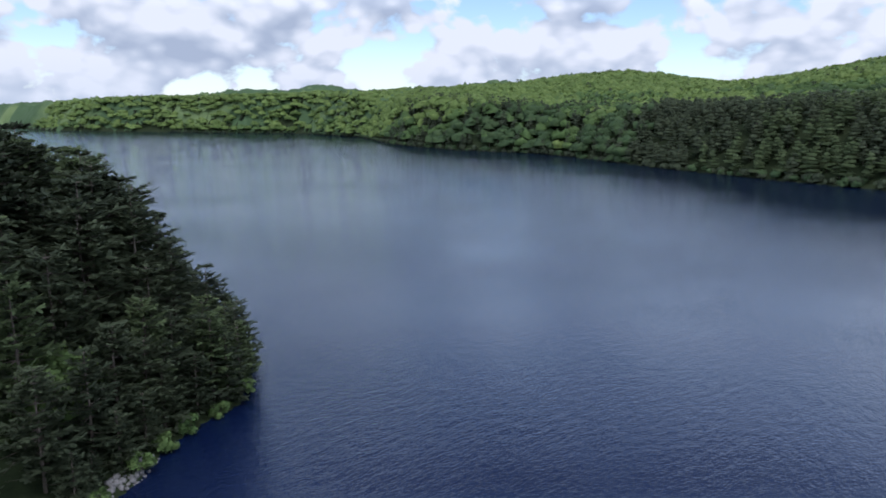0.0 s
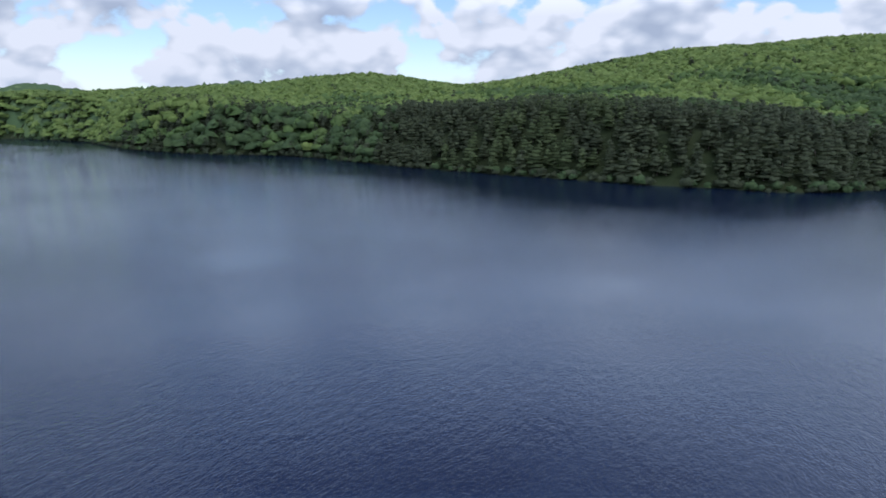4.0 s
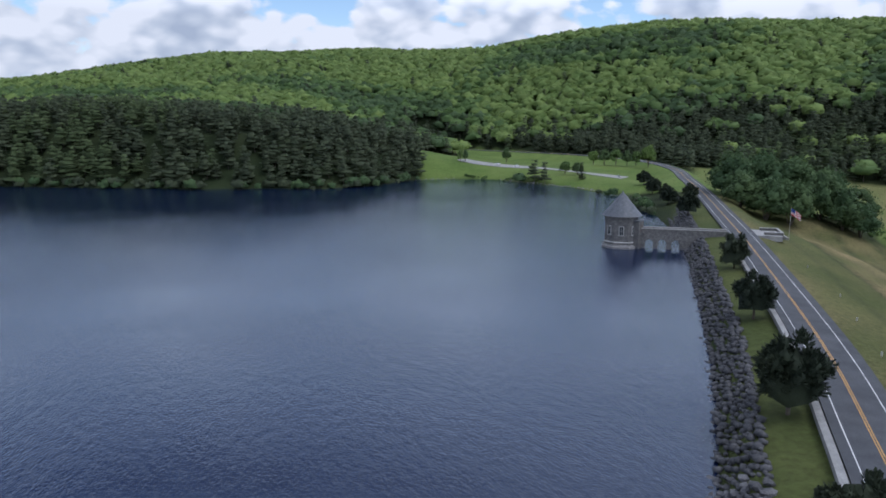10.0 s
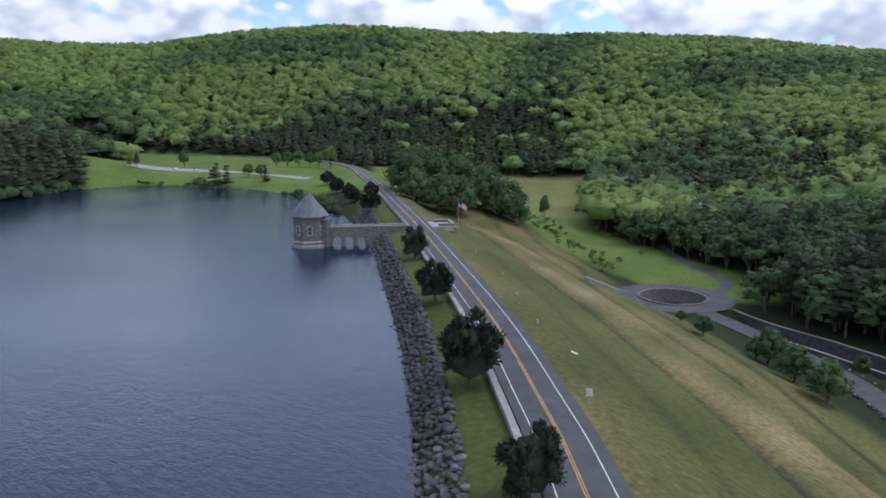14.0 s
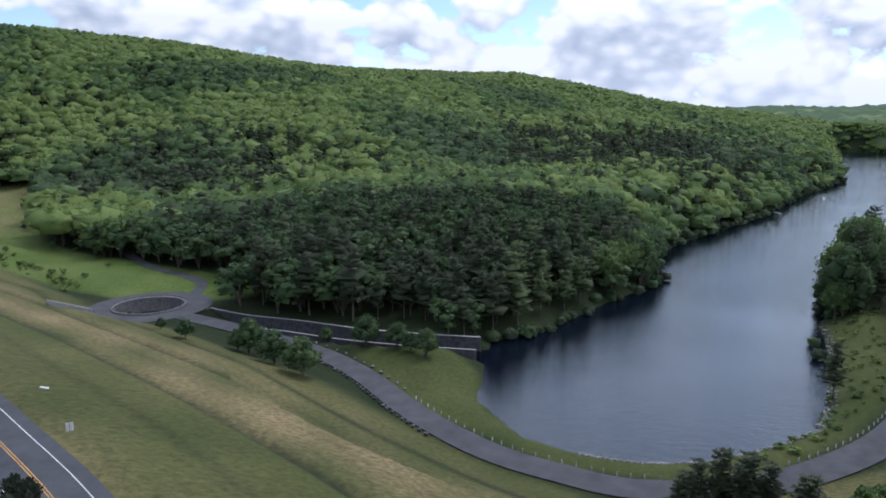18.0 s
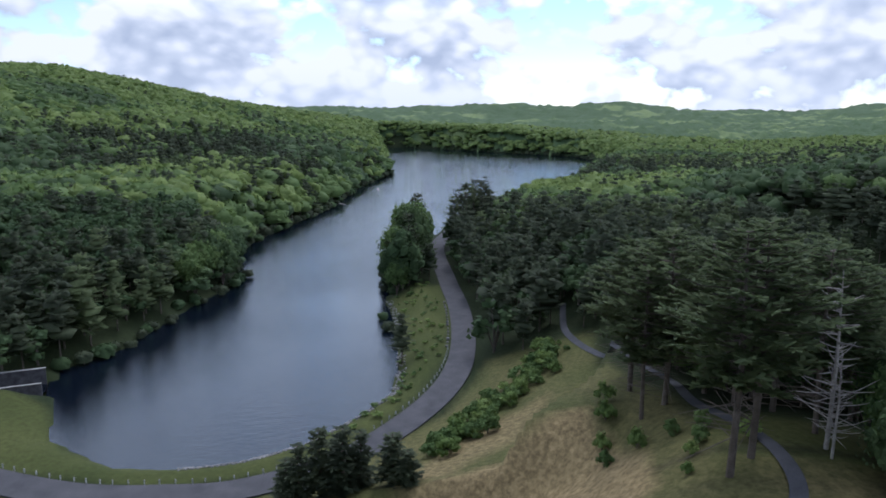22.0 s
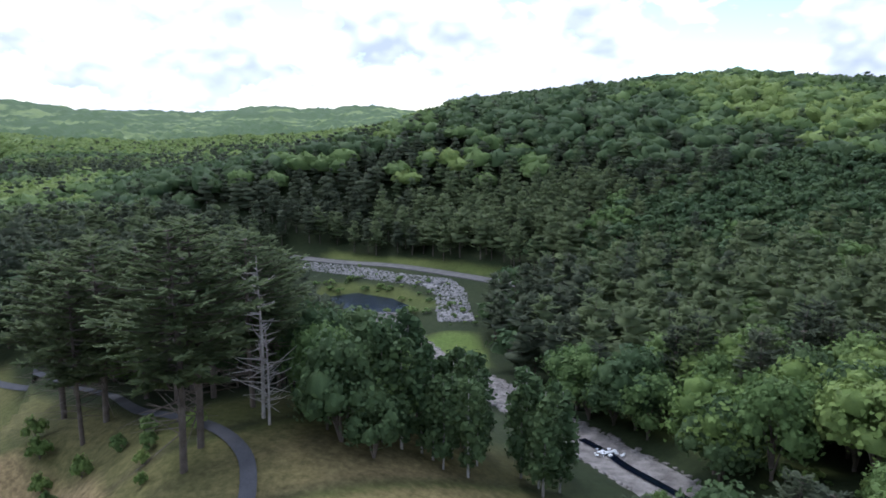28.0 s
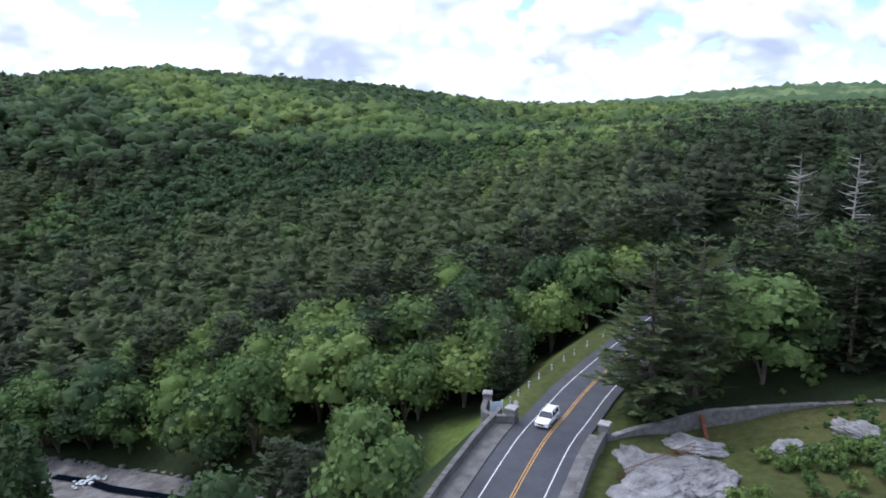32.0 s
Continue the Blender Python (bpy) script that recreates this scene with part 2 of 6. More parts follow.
    links.new(mx.outputs[0], nodes["Material Output"].inputs["Surface"])
    return m


WATER = water_material("lake_water", 0.8, 2.9, 0.26, 0.012, (0.003, 0.007, 0.028, 1), 1.38)
WATER_LOW = water_material("sheltered_water", 0.5, 2.0, 0.22, 0.012, (0.003, 0.005, 0.010, 1), 1.42)


# ---- plan ----
def spline(points, step=9.0):
    """A smooth line through plan points, as an array of rows."""
    p = np.array(points, float)
    q = np.vstack([2 * p[0] - p[1], p, 2 * p[-1] - p[-2]])
    out = []
    for i in range(1, len(q) - 2):
        n = max(2, int(np.linalg.norm(q[i + 1][:2] - q[i][:2]) / step))
        for t in np.linspace(0, 1, n, endpoint=False):
            out.append(0.5 * ((2 * q[i]) + (q[i + 1] - q[i - 1]) * t + (2 * q[i - 1] - 5 * q[i] + 4 * q[i + 1] - q[i + 2]) * t**2
                              + (3 * q[i] - q[i - 1] - 3 * q[i + 1] + q[i + 2]) * t**3))
    out.append(p[-1])
    return np.array(out)


def from_line(x, y, line):
    """Distance from points to a polyline, the sideways offset (right is positive), the way along it and its height there."""
    x, y = np.asarray(x, float), np.asarray(y, float)
    if x.size > 4000:           # far points need no exact answer
        lo, hi = line[:, :2].min(0) - 160, line[:, :2].max(0) + 160
        k = (x > lo[0]) & (x < hi[0]) & (y > lo[1]) & (y < hi[1])
        out = [np.full(x.shape, v) for v in (1e4, 1e4, 0.0, 0.0)]
        for o, v in zip(out, from_line(x[k][:4000], y[k][:4000], line) if k.sum() <= 4000 else chunks(x[k], y[k], line)):
            o[k] = v
        return tuple(out)
    best = np.full(np.shape(x), 1e9)
    side, along, height = np.zeros_like(best), np.zeros_like(best), np.zeros_like(best)
    run = 0.0
    for a, b in zip(line[:-1], line[1:]):
        d = b[:2] - a[:2]
        n = math.hypot(*d)
        if n < 1e-6:
            continue
        u = np.clip(((x - a[0]) * d[0] + (y - a[1]) * d[1]) / n**2, 0, 1)
        ex, ey = x - a[0] - u * d[0], y - a[1] - u * d[1]
        r = np.hypot(ex, ey)
        w = (ex * d[1] - ey * d[0]) / n
        k = r < best
        best[k], side[k], along[k] = r[k], np.where(w >= 0, r, -r)[k], (run + u * n)[k]
        if len(a) > 2:
            height[k] = (a[2] + u * (b[2] - a[2]))[k]
        run += n
    return best, side, along, height


def chunks(x, y, line):
    parts = [from_line(x[i:i + 4000], y[i:i + 4000], line) for i in range(0, len(x), 4000)]
    return tuple(np.concatenate(c) for c in zip(*parts))


def inside(x, y, poly):
    c = np.zeros(np.shape(x), bool)
    p = np.array(poly, float)
    for (x0, y0), (x1, y1) in zip(p, np.roll(p, -1, 0)):
        if y0 != y1:
            c ^= ((y0 > y) != (y1 > y)) & (x < (x1 - x0) * (y - y0) / (y1 - y0) + x0)
    return c


def edge_distance(x, y, poly):
    """Signed distance to a shore, negative on the water."""
    p = np.array(list(poly) + [poly[0]], float)
    d = from_line(x, y, p)[0]
    return np.where(inside(x, y, poly), -d, d)


def smooth(a, b, v):
    t = np.clip((v - a) / (b - a), 0, 1)
    return t * t * (3 - 2 * t)


RESERVOIR = [(-22, -30), (5, 10), (44, 65), (54, 81), (70, 106), (90, 142), (121, 206), (148, 269), (165, 315), (182, 380), (177, 415), (172, 440),
             (156, 470), (140, 507), (122, 519), (76, 515), (50, 478), (15, 462), (-25, 474), (-71, 477), (-105, 493), (-164, 512), (-280, 560),
             (-300, 572), (-440, 652), (-500, 672), (-620, 664), (-781, 712), (-850, 752), (-1095, 905), (-1371, 965), (-1722, 808), (-2026, 650),
             (-2700, 640), (-2700, 480), (-1400, 330), (-420, 115), (-200, 70), (-118, 66), (-96, 54), (-93, 45), (-90, 39), (-82, 30), (-70, 8), (-50, -20)]
LOWER_LAKE = [(246, 34), (214, 32), (190, 30), (181, 24), (167, 15), (160, 1), (159, -14), (162, -27), (172, -43), (185, -58), (204, -66), (256, -82),
              (287, -88), (340, -108), (420, -165), (520, -262), (650, -400), (814, -533), (1050, -749), (1305, -825), (1560, -759), (1942, -655),
              (1987, -579), (1400, -436), (1080, -322), (1019, -326), (780, -204), (611, -132), (500, -70), (442, -40), (375, -34), (346, -29), (316, -11), (261, 16)]
# the road over the dam: x, y, height
CREST_ROAD = spline([(-190, -165, 13), (-150, -146, 11), (-108, -122, 9), (-64, -93, 6.4), (-45, -77.3, 6), (-29.4, -61, 6), (10, -12, 6), (52, 45, 6), (69, 71, 6), (90.3, 106.8, 6),
                     (123.5, 169.5, 6), (149.7, 220.6, 6), (176, 274, 6), (206, 335, 6), (240, 410, 6.5), (278, 500, 7.5), (290, 590, 8.5), (262, 690, 9), (205, 790, 9), (150, 880, 10)])
# the service road along the foot of the dam
LOW_ROAD = spline([(240, 160, -28.35), (234, 140, -28.9), (225.5, 113, -30.2), (213, 87, -30.8), (196, 66, -31), (176, 48, -31), (162, 33, -31), (152, 19, -31), (146, 4, -31), (142.5, -11, -31),
                   (147, -33, -31), (160, -54, -30.5), (180, -74, -30), (207, -90, -29.5), (250, -107, -29), (300, -122, -28.5), (374, -146, -27), (430, -180, -26)])
CHANNEL = spline([(247, 151, -34), (240, 131, -34), (236.5, 107, -34), (231, 82, -34), (229, 58, -34), (229, 36, -34)])
RING = (247.5, 174.0)
FOOT_PATH = spline([(44, -52, 0), (48.5, -58, 0), (55, -66.5, 0), (66, -73, 0), (86, -80, 0), (98, -87, 0), (112, -96, 0), (134, -104, 0), (156, -108, 0), (170, -111, 0), (188, -117, 0), (210, -130, 0)])
GRAVEL_ROAD = spline([(330, -330, -27), (210, -314, -28), (162, -316, -28), (128, -310, -28), (106, -304, -28), (70, -290, -27)])
STREAM = spline([(-20, -90, -10), (-2, -106, -14.5), (10.8, -121.7, -17.5), (21.5, -134, -20), (36, -149.5, -22.8), (54, -169, -25.5), (76, -189, -29), (99, -212, -32), (135, -250, -33)])
POND = [(126, -252), (149, -243), (170, -262), (160, -276), (140, -273), (124, -262)]

# spot heights of the bare ground
SPOTS_NORTH = [(-2600, 900, 45), (-2260, 1270, 92), (-2690, 2070, 160), (-1740, 1640, 93), (-1075, 985, 62), (-990, 1060, 84), (-518, 1233, 84), (-1192, 986, 76), (-1350, 1022, 80), (-1471, 992, 80), (-1130, 1260, 102), (-845, 1235, 107), (-700, 1270, 119), (-555, 1390, 88), (-440, 1325, 99),
               (-297, 1317, 122), (-156, 1290, 138), (115, 1295, 153), (295, 1318, 147), (374, 1085, 152), (482, 988, 163), (572, 880, 155), (667, 811, 138), (750, 735, 144),
               (823, 567, 131), (875, 485, 122), (980, 376, 100), (1265, 301, 118), (1243, 126, 112)]
SPOTS_MIDDLE = [(1150, 8, 74), (1048, -55, 42), (990, -105, 30), (1000, -230, 5), (-30, 640, 42), (-150, 680, 46), (-300, 760, 42), (60, 600, 26), (-500, 850, 45), (190, 590, 4), (240, 560, 5),
                (160, 680, 8), (330, 650, 11), (240, 745, 10), (175, 820, 12), (300, 760, 24), (100, 760, 16), (420, 560, 8), (480, 470, -6), (330, 370, -17), (420, 420, -14), (290, 280, -24), (330, 210, -26.3), (400, 290, -22), (380, 230, -23), (300, 240, -26), (330, 100, -14), (420, 60, -10), (250, 175, -28.5), (275, 150, -28.5), (236, 205, -27), (240, 112, -30), (228, 66, -31), (290, 60, -24), (300, 175, -26.5),
                (600, 130, 8), (560, 330, 10), (640, 460, 45), (780, 230, 62), (240, 400, 0), (235, 322, -1), (262, 312, -5), (282, 325, -8), (250, 345, -3), (700, 20, 10)]
SPOTS_FLANK = [(262, -498, 25), (292, -522, 17), (330, -600, 14), (178, -640, 58), (-112, -640, 62), (-207, -625, 51), (-256, -600, 40), (-310, -575, 37), (-365, -542, 37)]
SPOTS_EAST = [(62, -66, 3), (100, -80, -5), (48, -90, 1), (130, -85, -13), (95, -45, -10), (170, -130, -12), (230, -160, -14), (330, -180, -17), (420, -260, -20), (560, -420, -20),
              (20, -175, -24), (-30, -150, -12), (-10, -230, -18), (254, -406, 16), (236, -507, 35), (205, -563, 51), (102, -640, 64), (11, -650, 72), (-85, -690, 66), (-207, -720, 52), (-300, -530, 24), (-430, -700, 36), (-620, -900, 34),
              (160, -290, -29.5), (120, -278, -30), (205, -292, -29), (92, -250, -31.5), (135, -308, -28), (165, -340, -25), (130, -213, -30), (95, -225, -32), (112, -200, -27.5), (75, -172, -27), (15, -92, -9), (-8, -92, -8), (32, -105, -8), (45, -125, -14), (60, -150, -21), (100, -420, 4), (-60, -380, 8), (-120, -260, 6), (60, -330, -18), (200, -350, -22)]
SPOTS_FAR = [(3400, -900, 70), (2500, -620, 18), (3880, -1580, 115), (3700, -1970, 118), (3510, -2290, 112), (3250, -2530, 98), (2790, -3100, 92), (2450, -3380, 100), (1970, -3700, 118),
             (1600, -1500, 5), (1200, -1200, 0), (900, -1500, 15), (2200, -1500, 20), (3300, -1300, 36), (3050, -1850, 34), (2700, -2250, 30), (2250, -2650, 30), (1650, -3050, 36), (2900, -900, 26), (700, -900, -10), (500, -1300, 40), (-1390, -2070, 70), (-1870, -2080, 118), (-2100, -1800, 118), (-900, -1300, 50),
             (-110, -95, 10), (-70, -60, 5), (-150, -60, 14), (-130, 20, 15), (-180, 40, 22), (-300, -60, 35), (-200, -250, 22), (-600, 0, 60), (-1500, 0, 80), (-3000, 0, 70), (0, 2600, 100), (-800, 2000, 60), (-1150, 1950, 60), (-300, 2050, 90), (-1400, 2400, 60), (-2350, 2400, 85), (-3050, 1800, 80), (2400, 1100, 90)]
SPOTS_RIM = [(4900 * math.sin(radians(k)), 4900 * math.cos(radians(k)), 25) for k in range(0, 360, 24)]
SPOTS = np.array(SPOTS_NORTH + SPOTS_MIDDLE + SPOTS_EAST + SPOTS_FLANK + SPOTS_FAR + SPOTS_RIM, float)


def kernel(dx, dy):
    return np.sqrt(dx * dx + dy * dy + 30.0**2)


SOLVED = np.linalg.solve(kernel(SPOTS[:, None, 0] - SPOTS[None, :, 0], SPOTS[:, None, 1] - SPOTS[None, :, 1]) - 1.5 * np.eye(len(SPOTS)), SPOTS[:, 2])


def relief(x, y):
    """Folds of the ground, a few metres high."""
    return (np.sin(x / 61 + 1.3 * np.sin(y / 83)) * np.cos(y / 57 + 0.8 * np.sin(x / 97)) * 2.2 + np.sin(x / 23 + y / 31) * np.cos(y / 19 - x / 41) * 0.5)


def dam_profile(w):
    """Height across the dam: rock-armoured face, verge, road, then the long grass slope with three berms."""
    return np.interp(w, [-60, -18, -13.5, -11, -5.6, 5.2, 8, 33, 34.5, 37, 57, 59, 62, 77, 79, 82, 95, 100], [-16, 0, 4.8, 5.3, 5.85, 5.85, 5.5, -3.6, -5.0, -4.9, -12.4, -14.1, -14.0, -19.8, -21.4, -21.4, -27, -29.5])


S_EAST, S_WEST = from_line(np.array([-12.0, 195.0]), np.array([-38.0, 318.0]), CREST_ROAD)[2]


def height(x, y):
    """The ground's height at plan points."""
    x, y = np.asarray(x, float), np.asarray(y, float)
    z = np.zeros_like(x)
    for (sx, sy, _), k in zip(SPOTS, SOLVED):
        z += k * kernel(x - sx, y - sy)
    far = smooth(150, 500, np.hypot(x, y))
    z += relief(x, y) * (0.25 + 0.9 * far)
    remote = smooth(1700, 3200, np.hypot(x, y))
    z += remote * 22 * (np.sin(x / 330 + 1.1 * np.sin(y / 410)) * np.cos(y / 290 - 0.7 * np.sin(x / 520)) + 0.4 * np.sin(x / 120 + y / 170))
    # lakes
    d = edge_distance(x, y, RESERVOIR)
    up_d = np.clip(d, 0, None)
    z = np.where(d > 0, (0.3 + 0.22 * up_d) * (1 - smooth(0, 60, d)) + z * smooth(0, 60, d), z)
    z = np.where(d < 0, np.maximum(-14, d * 0.4 - 0.2), z)
    e = edge_distance(x, y, LOWER_LAKE)
    low_z = np.maximum(z, -33.5 + 0.012 * np.clip(e, 0, 400))
    z = np.where(e > 0, (-33.6 + 0.28 * e) * (1 - smooth(0, 40, e)) + low_z * smooth(0, 40, e), np.maximum(-44, -34.3 + e * 0.4))
    # brook
    r, _, _, h = from_line(x, y, STREAM)
    k = 1 - smooth(4, 16, r)
    z = z * (1 - k) + (h - 0.8) * k
    p = edge_distance(x, y, POND)
    z = np.where(p < 12, np.where(p < 0, -34.2, -33 + 0.25 * p) * (1 - smooth(4, 12, p)) + z * smooth(4, 12, p), z)
    # roads lie level
    for line, half in ((CREST_ROAD, 6.5), (LOW_ROAD, 5.5), (GRAVEL_ROAD, 4.0)):
        r, _, _, h = from_line(x, y, line)
        k = 1 - smooth(half, half + 14, r)
        z = z * (1 - k) + (h - 0.35) * k
    # dam
    r, w, s, h = from_line(x, y, CREST_ROAD)
    k = smooth(S_EAST - 8, S_EAST + 22, s) * (1 - smooth(S_WEST - 60, S_WEST + 10, s)) * (1 - smooth(92, 112, w)) * smooth(-70, -30, w)
    prof = dam_profile(w) - 0.5
    prof = prof + (np.maximum(prof, z) - prof) * (w > 8) * (1 - smooth(25, 70, s - S_EAST))
    z = z * (1 - k) + prof * k
    r, _, _, h = from_line(x, y, LOW_ROAD)
    z = np.where(r < 45, np.minimum(z, h - 0.35 + 0.34 * np.clip(r - 6.0, 0, None)), z)
    # walled channel and round basin below the dam
    r = from_line(x, y, CHANNEL)[0]
    z = z + (-37 - z) * (1 - smooth(4.2, 7.2, r))
    r = np.hypot(x - RING[0], y - RING[1])
    k = 1 - smooth(20, 46, r)
    z = z * (1 - k) + -28.6 * k
    return np.where(r < 15.5, -38.0, z)


def mesh_object(name, verts, faces, mat, parent=None, label="", smooth_shade=False):
    me = bpy.data.meshes.new(name)
    me.from_pydata(verts, [], faces)
    me.materials.append(mat)
    if smooth_shade:
        me.polygons.foreach_set("use_smooth", [True] * len(me.polygons))
    ob = new(name, me)
    if parent:
        ob.parent = parent
    if label:
        ob["label"] = label
    return ob


def array_mesh(name, v, f, mats, slots=None):
    """A mesh from arrays of corners and quads."""
    me = bpy.data.meshes.new(name)
    n, k = f.shape
    me.vertices.add(len(v))
    me.vertices.foreach_set("co", v.astype(np.float32).ravel())
    me.loops.add(n * k)
    me.loops.foreach_set("vertex_index", f.astype(np.int32).ravel())
    me.polygons.add(n)
    me.polygons.foreach_set("loop_start", np.arange(0, n * k, k, dtype=np.int32))
    for m in mats:
        me.materials.append(m)
    if slots is not None:
        me.polygons.foreach_set("material_index", slots.astype(np.int32))
    me.update(calc_edges=True)
    return me


# ---- ground ----
CLEARINGS = [[(148, 285), (160, 320), (172, 385), (168, 430), (190, 420), (235, 430), (222, 350), (190, 280)],
             [(60, -205), (62, -150), (76, -132), (120, -190), (175, -235), (235, -290), (235, -330), (110, -326), (84, -300), (88, -238)],
             [(-20, -26), (-24, -44), (-34, -57), (-46, -66), (-52, -76), (-64, -77), (-73, -74), (-82, -68), (-94, -60), (-98, -44), (-60, -36)],
             [(180, 270), (212, 330), (300, 430), (335, 390), (300, 300), (235, 235)],
             [(14, -60), (-14, -66), (-34, -84), (-26, -92), (0, -84), (20, -74)]]
LAWNS = [  # open ground: outline in plan, dryness, freshness with sunlight painted in
    ([(250, 165), (262, 215), (272, 250), (285, 300), (310, 345), (328, 369), (380, 428), (445, 415), (385, 340), (352, 312), (338, 285), (322, 238), (306, 190), (296, 160), (275, 140)], 0.0, 0.7),
    ([(328, 372), (436, 492), (493, 439), (388, 343), (360, 345)], 0.45, 0.5),
    ([(262, 400), (300, 500), (330, 560), (400, 540), (436, 492), (328, 369), (300, 362), (275, 372)], 0.25, 0.7),
    ([(88, 515), (120, 516), (160, 475), (176, 420), (190, 370), (215, 330), (260, 400), (300, 500), (316, 570), (300, 640), (262, 705), (205, 800), (176, 830), (160, 800), (170, 730), (130, 660), (95, 600)], 0.0, 0.8),
    ([(40, -42), (95, -20), (132, 0), (143, -30), (160, -66), (190, -92), (176, -118), (140, -98), (108, -88), (84, -76), (56, -58)], 0.25, 0.0),
    ([(117, -38), (113, -48), (110, -56), (109, -66), (104, -69), (94, -68), (79, -63), (68, -57), (66, -50), (95, -38)], 1.0, 0.0),
    ([(120, -41), (129, -50), (139, -68), (144, -86), (136, -80), (122, -65), (115, -47)], 0.8, 0.0),
    ([(176, 46), (165, 28), (150, 6), (148, -20), (152, -38), (176, -62), (205, -84), (250, -104), (290, -116), (290, -90), (255, -84), (204, -68), (172, -45), (160, 0), (180, 26), (212, 34), (236, 60), (222, 80)], 0.0, 0.0),
    ([(206, -320), (162, -322), (128, -316), (106, -310), (100, -316), (130, -326), (165, -332), (206, -330)], 0.0, 0.2),
    ([(122, -240), (152, -236), (178, -262), (168, -284), (138, -282), (112, -264)], 0.0, 0.08),
    ([(105, -222), (95, -230), (86, -231), (76, -213), (69, -197), (83, -200)], 0.0, 0.7),
    ([(50, -180), (35, -168), (12, -143), (-8, -120), (-18, -122), (0, -142), (20, -166), (38, -182)], 0.0, 0.05),
    ([(30, -62), (52, -52), (70, -50), (62, -74), (44, -80), (30, -84), (22, -78), (20, -66)], 0.05, 0.0),
    ([(-44, -88), (-36, -80), (-52, -98), (-70, -110), (-60, -114)], 0.1, 0.3),
    ([(-36, -82), (-30, -88), (-36, -102), (-44, -100), (-42, -88)], 0.0, 0.7),
    ([(-48, -66), (-56, -71), (-65, -72), (-72, -70), (-80, -65), (-90, -57), (-92, -50), (-60, -48)], 0.15, 0.0),
]
ANGLES = np.concatenate([np.arange(-80, 236, 0.65), np.arange(236, 280, 2.2)])
RADII = np.concatenate([[0.0], np.geomspace(6, 60, 18)[:-1], np.geomspace(60, 420, 130)[:-1], np.geomspace(420, 4900, 110)])


def build_ground():
    a, r = np.meshgrid(np.radians(ANGLES), RADII, indexing="ij")
    x, y = r * np.sin(a), r * np.cos(a)
    z = height(x, y)
    na, nr = x.shape
    idx = np.arange(na * nr).reshape(na, nr)
    nxt = np.roll(idx, -1, 0)
    quads = np.stack([idx[:, :-1], idx[:, 1:], nxt[:, 1:], nxt[:, :-1]], -1).reshape(-1, 4)[:, ::-1]
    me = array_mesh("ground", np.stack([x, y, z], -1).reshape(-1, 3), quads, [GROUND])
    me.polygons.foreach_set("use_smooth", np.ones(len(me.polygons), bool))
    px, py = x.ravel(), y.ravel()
    grass, hay, sunlit_fresh = np.zeros(px.size), np.zeros(px.size), np.zeros(px.size)
    for poly, dry, sunlit_lush in LAWNS:
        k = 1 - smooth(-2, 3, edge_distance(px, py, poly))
        grass, hay, sunlit_fresh = np.maximum(grass, k), np.maximum(hay, k * dry), np.maximum(sunlit_fresh, k * sunlit_lush)
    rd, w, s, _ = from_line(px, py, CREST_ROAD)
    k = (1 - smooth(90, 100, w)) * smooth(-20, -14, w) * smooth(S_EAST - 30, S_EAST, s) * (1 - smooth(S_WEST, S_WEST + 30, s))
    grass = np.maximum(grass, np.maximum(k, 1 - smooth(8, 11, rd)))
    band = np.interp(w, [5, 9, 20, 33, 34, 36, 45, 57, 58, 61, 70, 77, 78, 81, 95], [0.4, 0.2, 0.1, 0.12, 0.0, 0.45, 0.75, 0.55, 0.0, 0.5, 0.4, 0.3, 0.0, 0.3, 0.1])
    # mowing lines, and berm shading painted in, as bands thinning to dark floor
    for line_w in (20.5, 35, 47.5, 59.5, 69.5, 79.5):
        grass = grass * np.where((w > 5) & (rd > 11), 1 - (1.0 if line_w in (35, 59.5, 79.5) else 0.45) * np.exp(-((w - line_w - 0.6 * np.sin(s / 11)) / 1.5) ** 2), 1.0)
    wave = 0.75 + 0.35 * np.sin(s / 17 + w / 9) + 0.2 * np.sin(s / 5.3 - w / 4)
    hay = np.maximum(hay, k * band * wave * (w > 4))
    patch = 0.5 + 0.5 * np.sin(px / 9 + 2 * np.sin(py / 13)) * np.cos(py / 8 - px / 15)
    hay = hay * np.where(k > 0.5, 1.0, 0.35 + 0.9 * patch)
    for poly, dry, _ in LAWNS:
        if dry > 0.7:
            mown = 1 - smooth(-2.5, 2.5, edge_distance(px, py, poly) + 1.5 * np.sin(px / 3.1 + py / 4.3))
            hay = np.maximum(hay, mown * dry * 0.95)
    for name, values in (("grass", grass), ("hay", hay), ("sunlit_fresh", sunlit_fresh)):
        at = me.attributes.new(name, "FLOAT", "POINT")
        at.data.foreach_set("value", values.astype(np.float32))
    return tagged(new("ground", me), "rolling wooded valley ground with mown grass clearings", "ground", kind="structure")


build_ground()


def flat_sheet(name, poly, z, mat, label, grow=1.04):
    p = np.array(poly, float)
    c = p.mean(0)
    me = bpy.data.meshes.new(name)
    bm = bmesh.new()
    bm.faces.new([bm.verts.new((px, py, z)) for px, py in p])
    bmesh.ops.triangulate(bm, faces=bm.faces[:])
    bm.normal_update()
    bm.faces.ensure_lookup_table()
    if bm.faces[0].normal.z < 0:
        bmesh.ops.reverse_faces(bm, faces=bm.faces[:])
    bm.to_mesh(me)
    bm.free()
    me.materials.append(mat)
    return tagged(new(name, me), label, "water", kind="structure")


def grown(poly, d):
    """An outline pushed outwards, so that the water meets the rising bank."""
    p = np.array(poly, float)
    area = np.sum(p[:, 0] * np.roll(p[:, 1], -1) - np.roll(p[:, 0], -1) * p[:, 1])
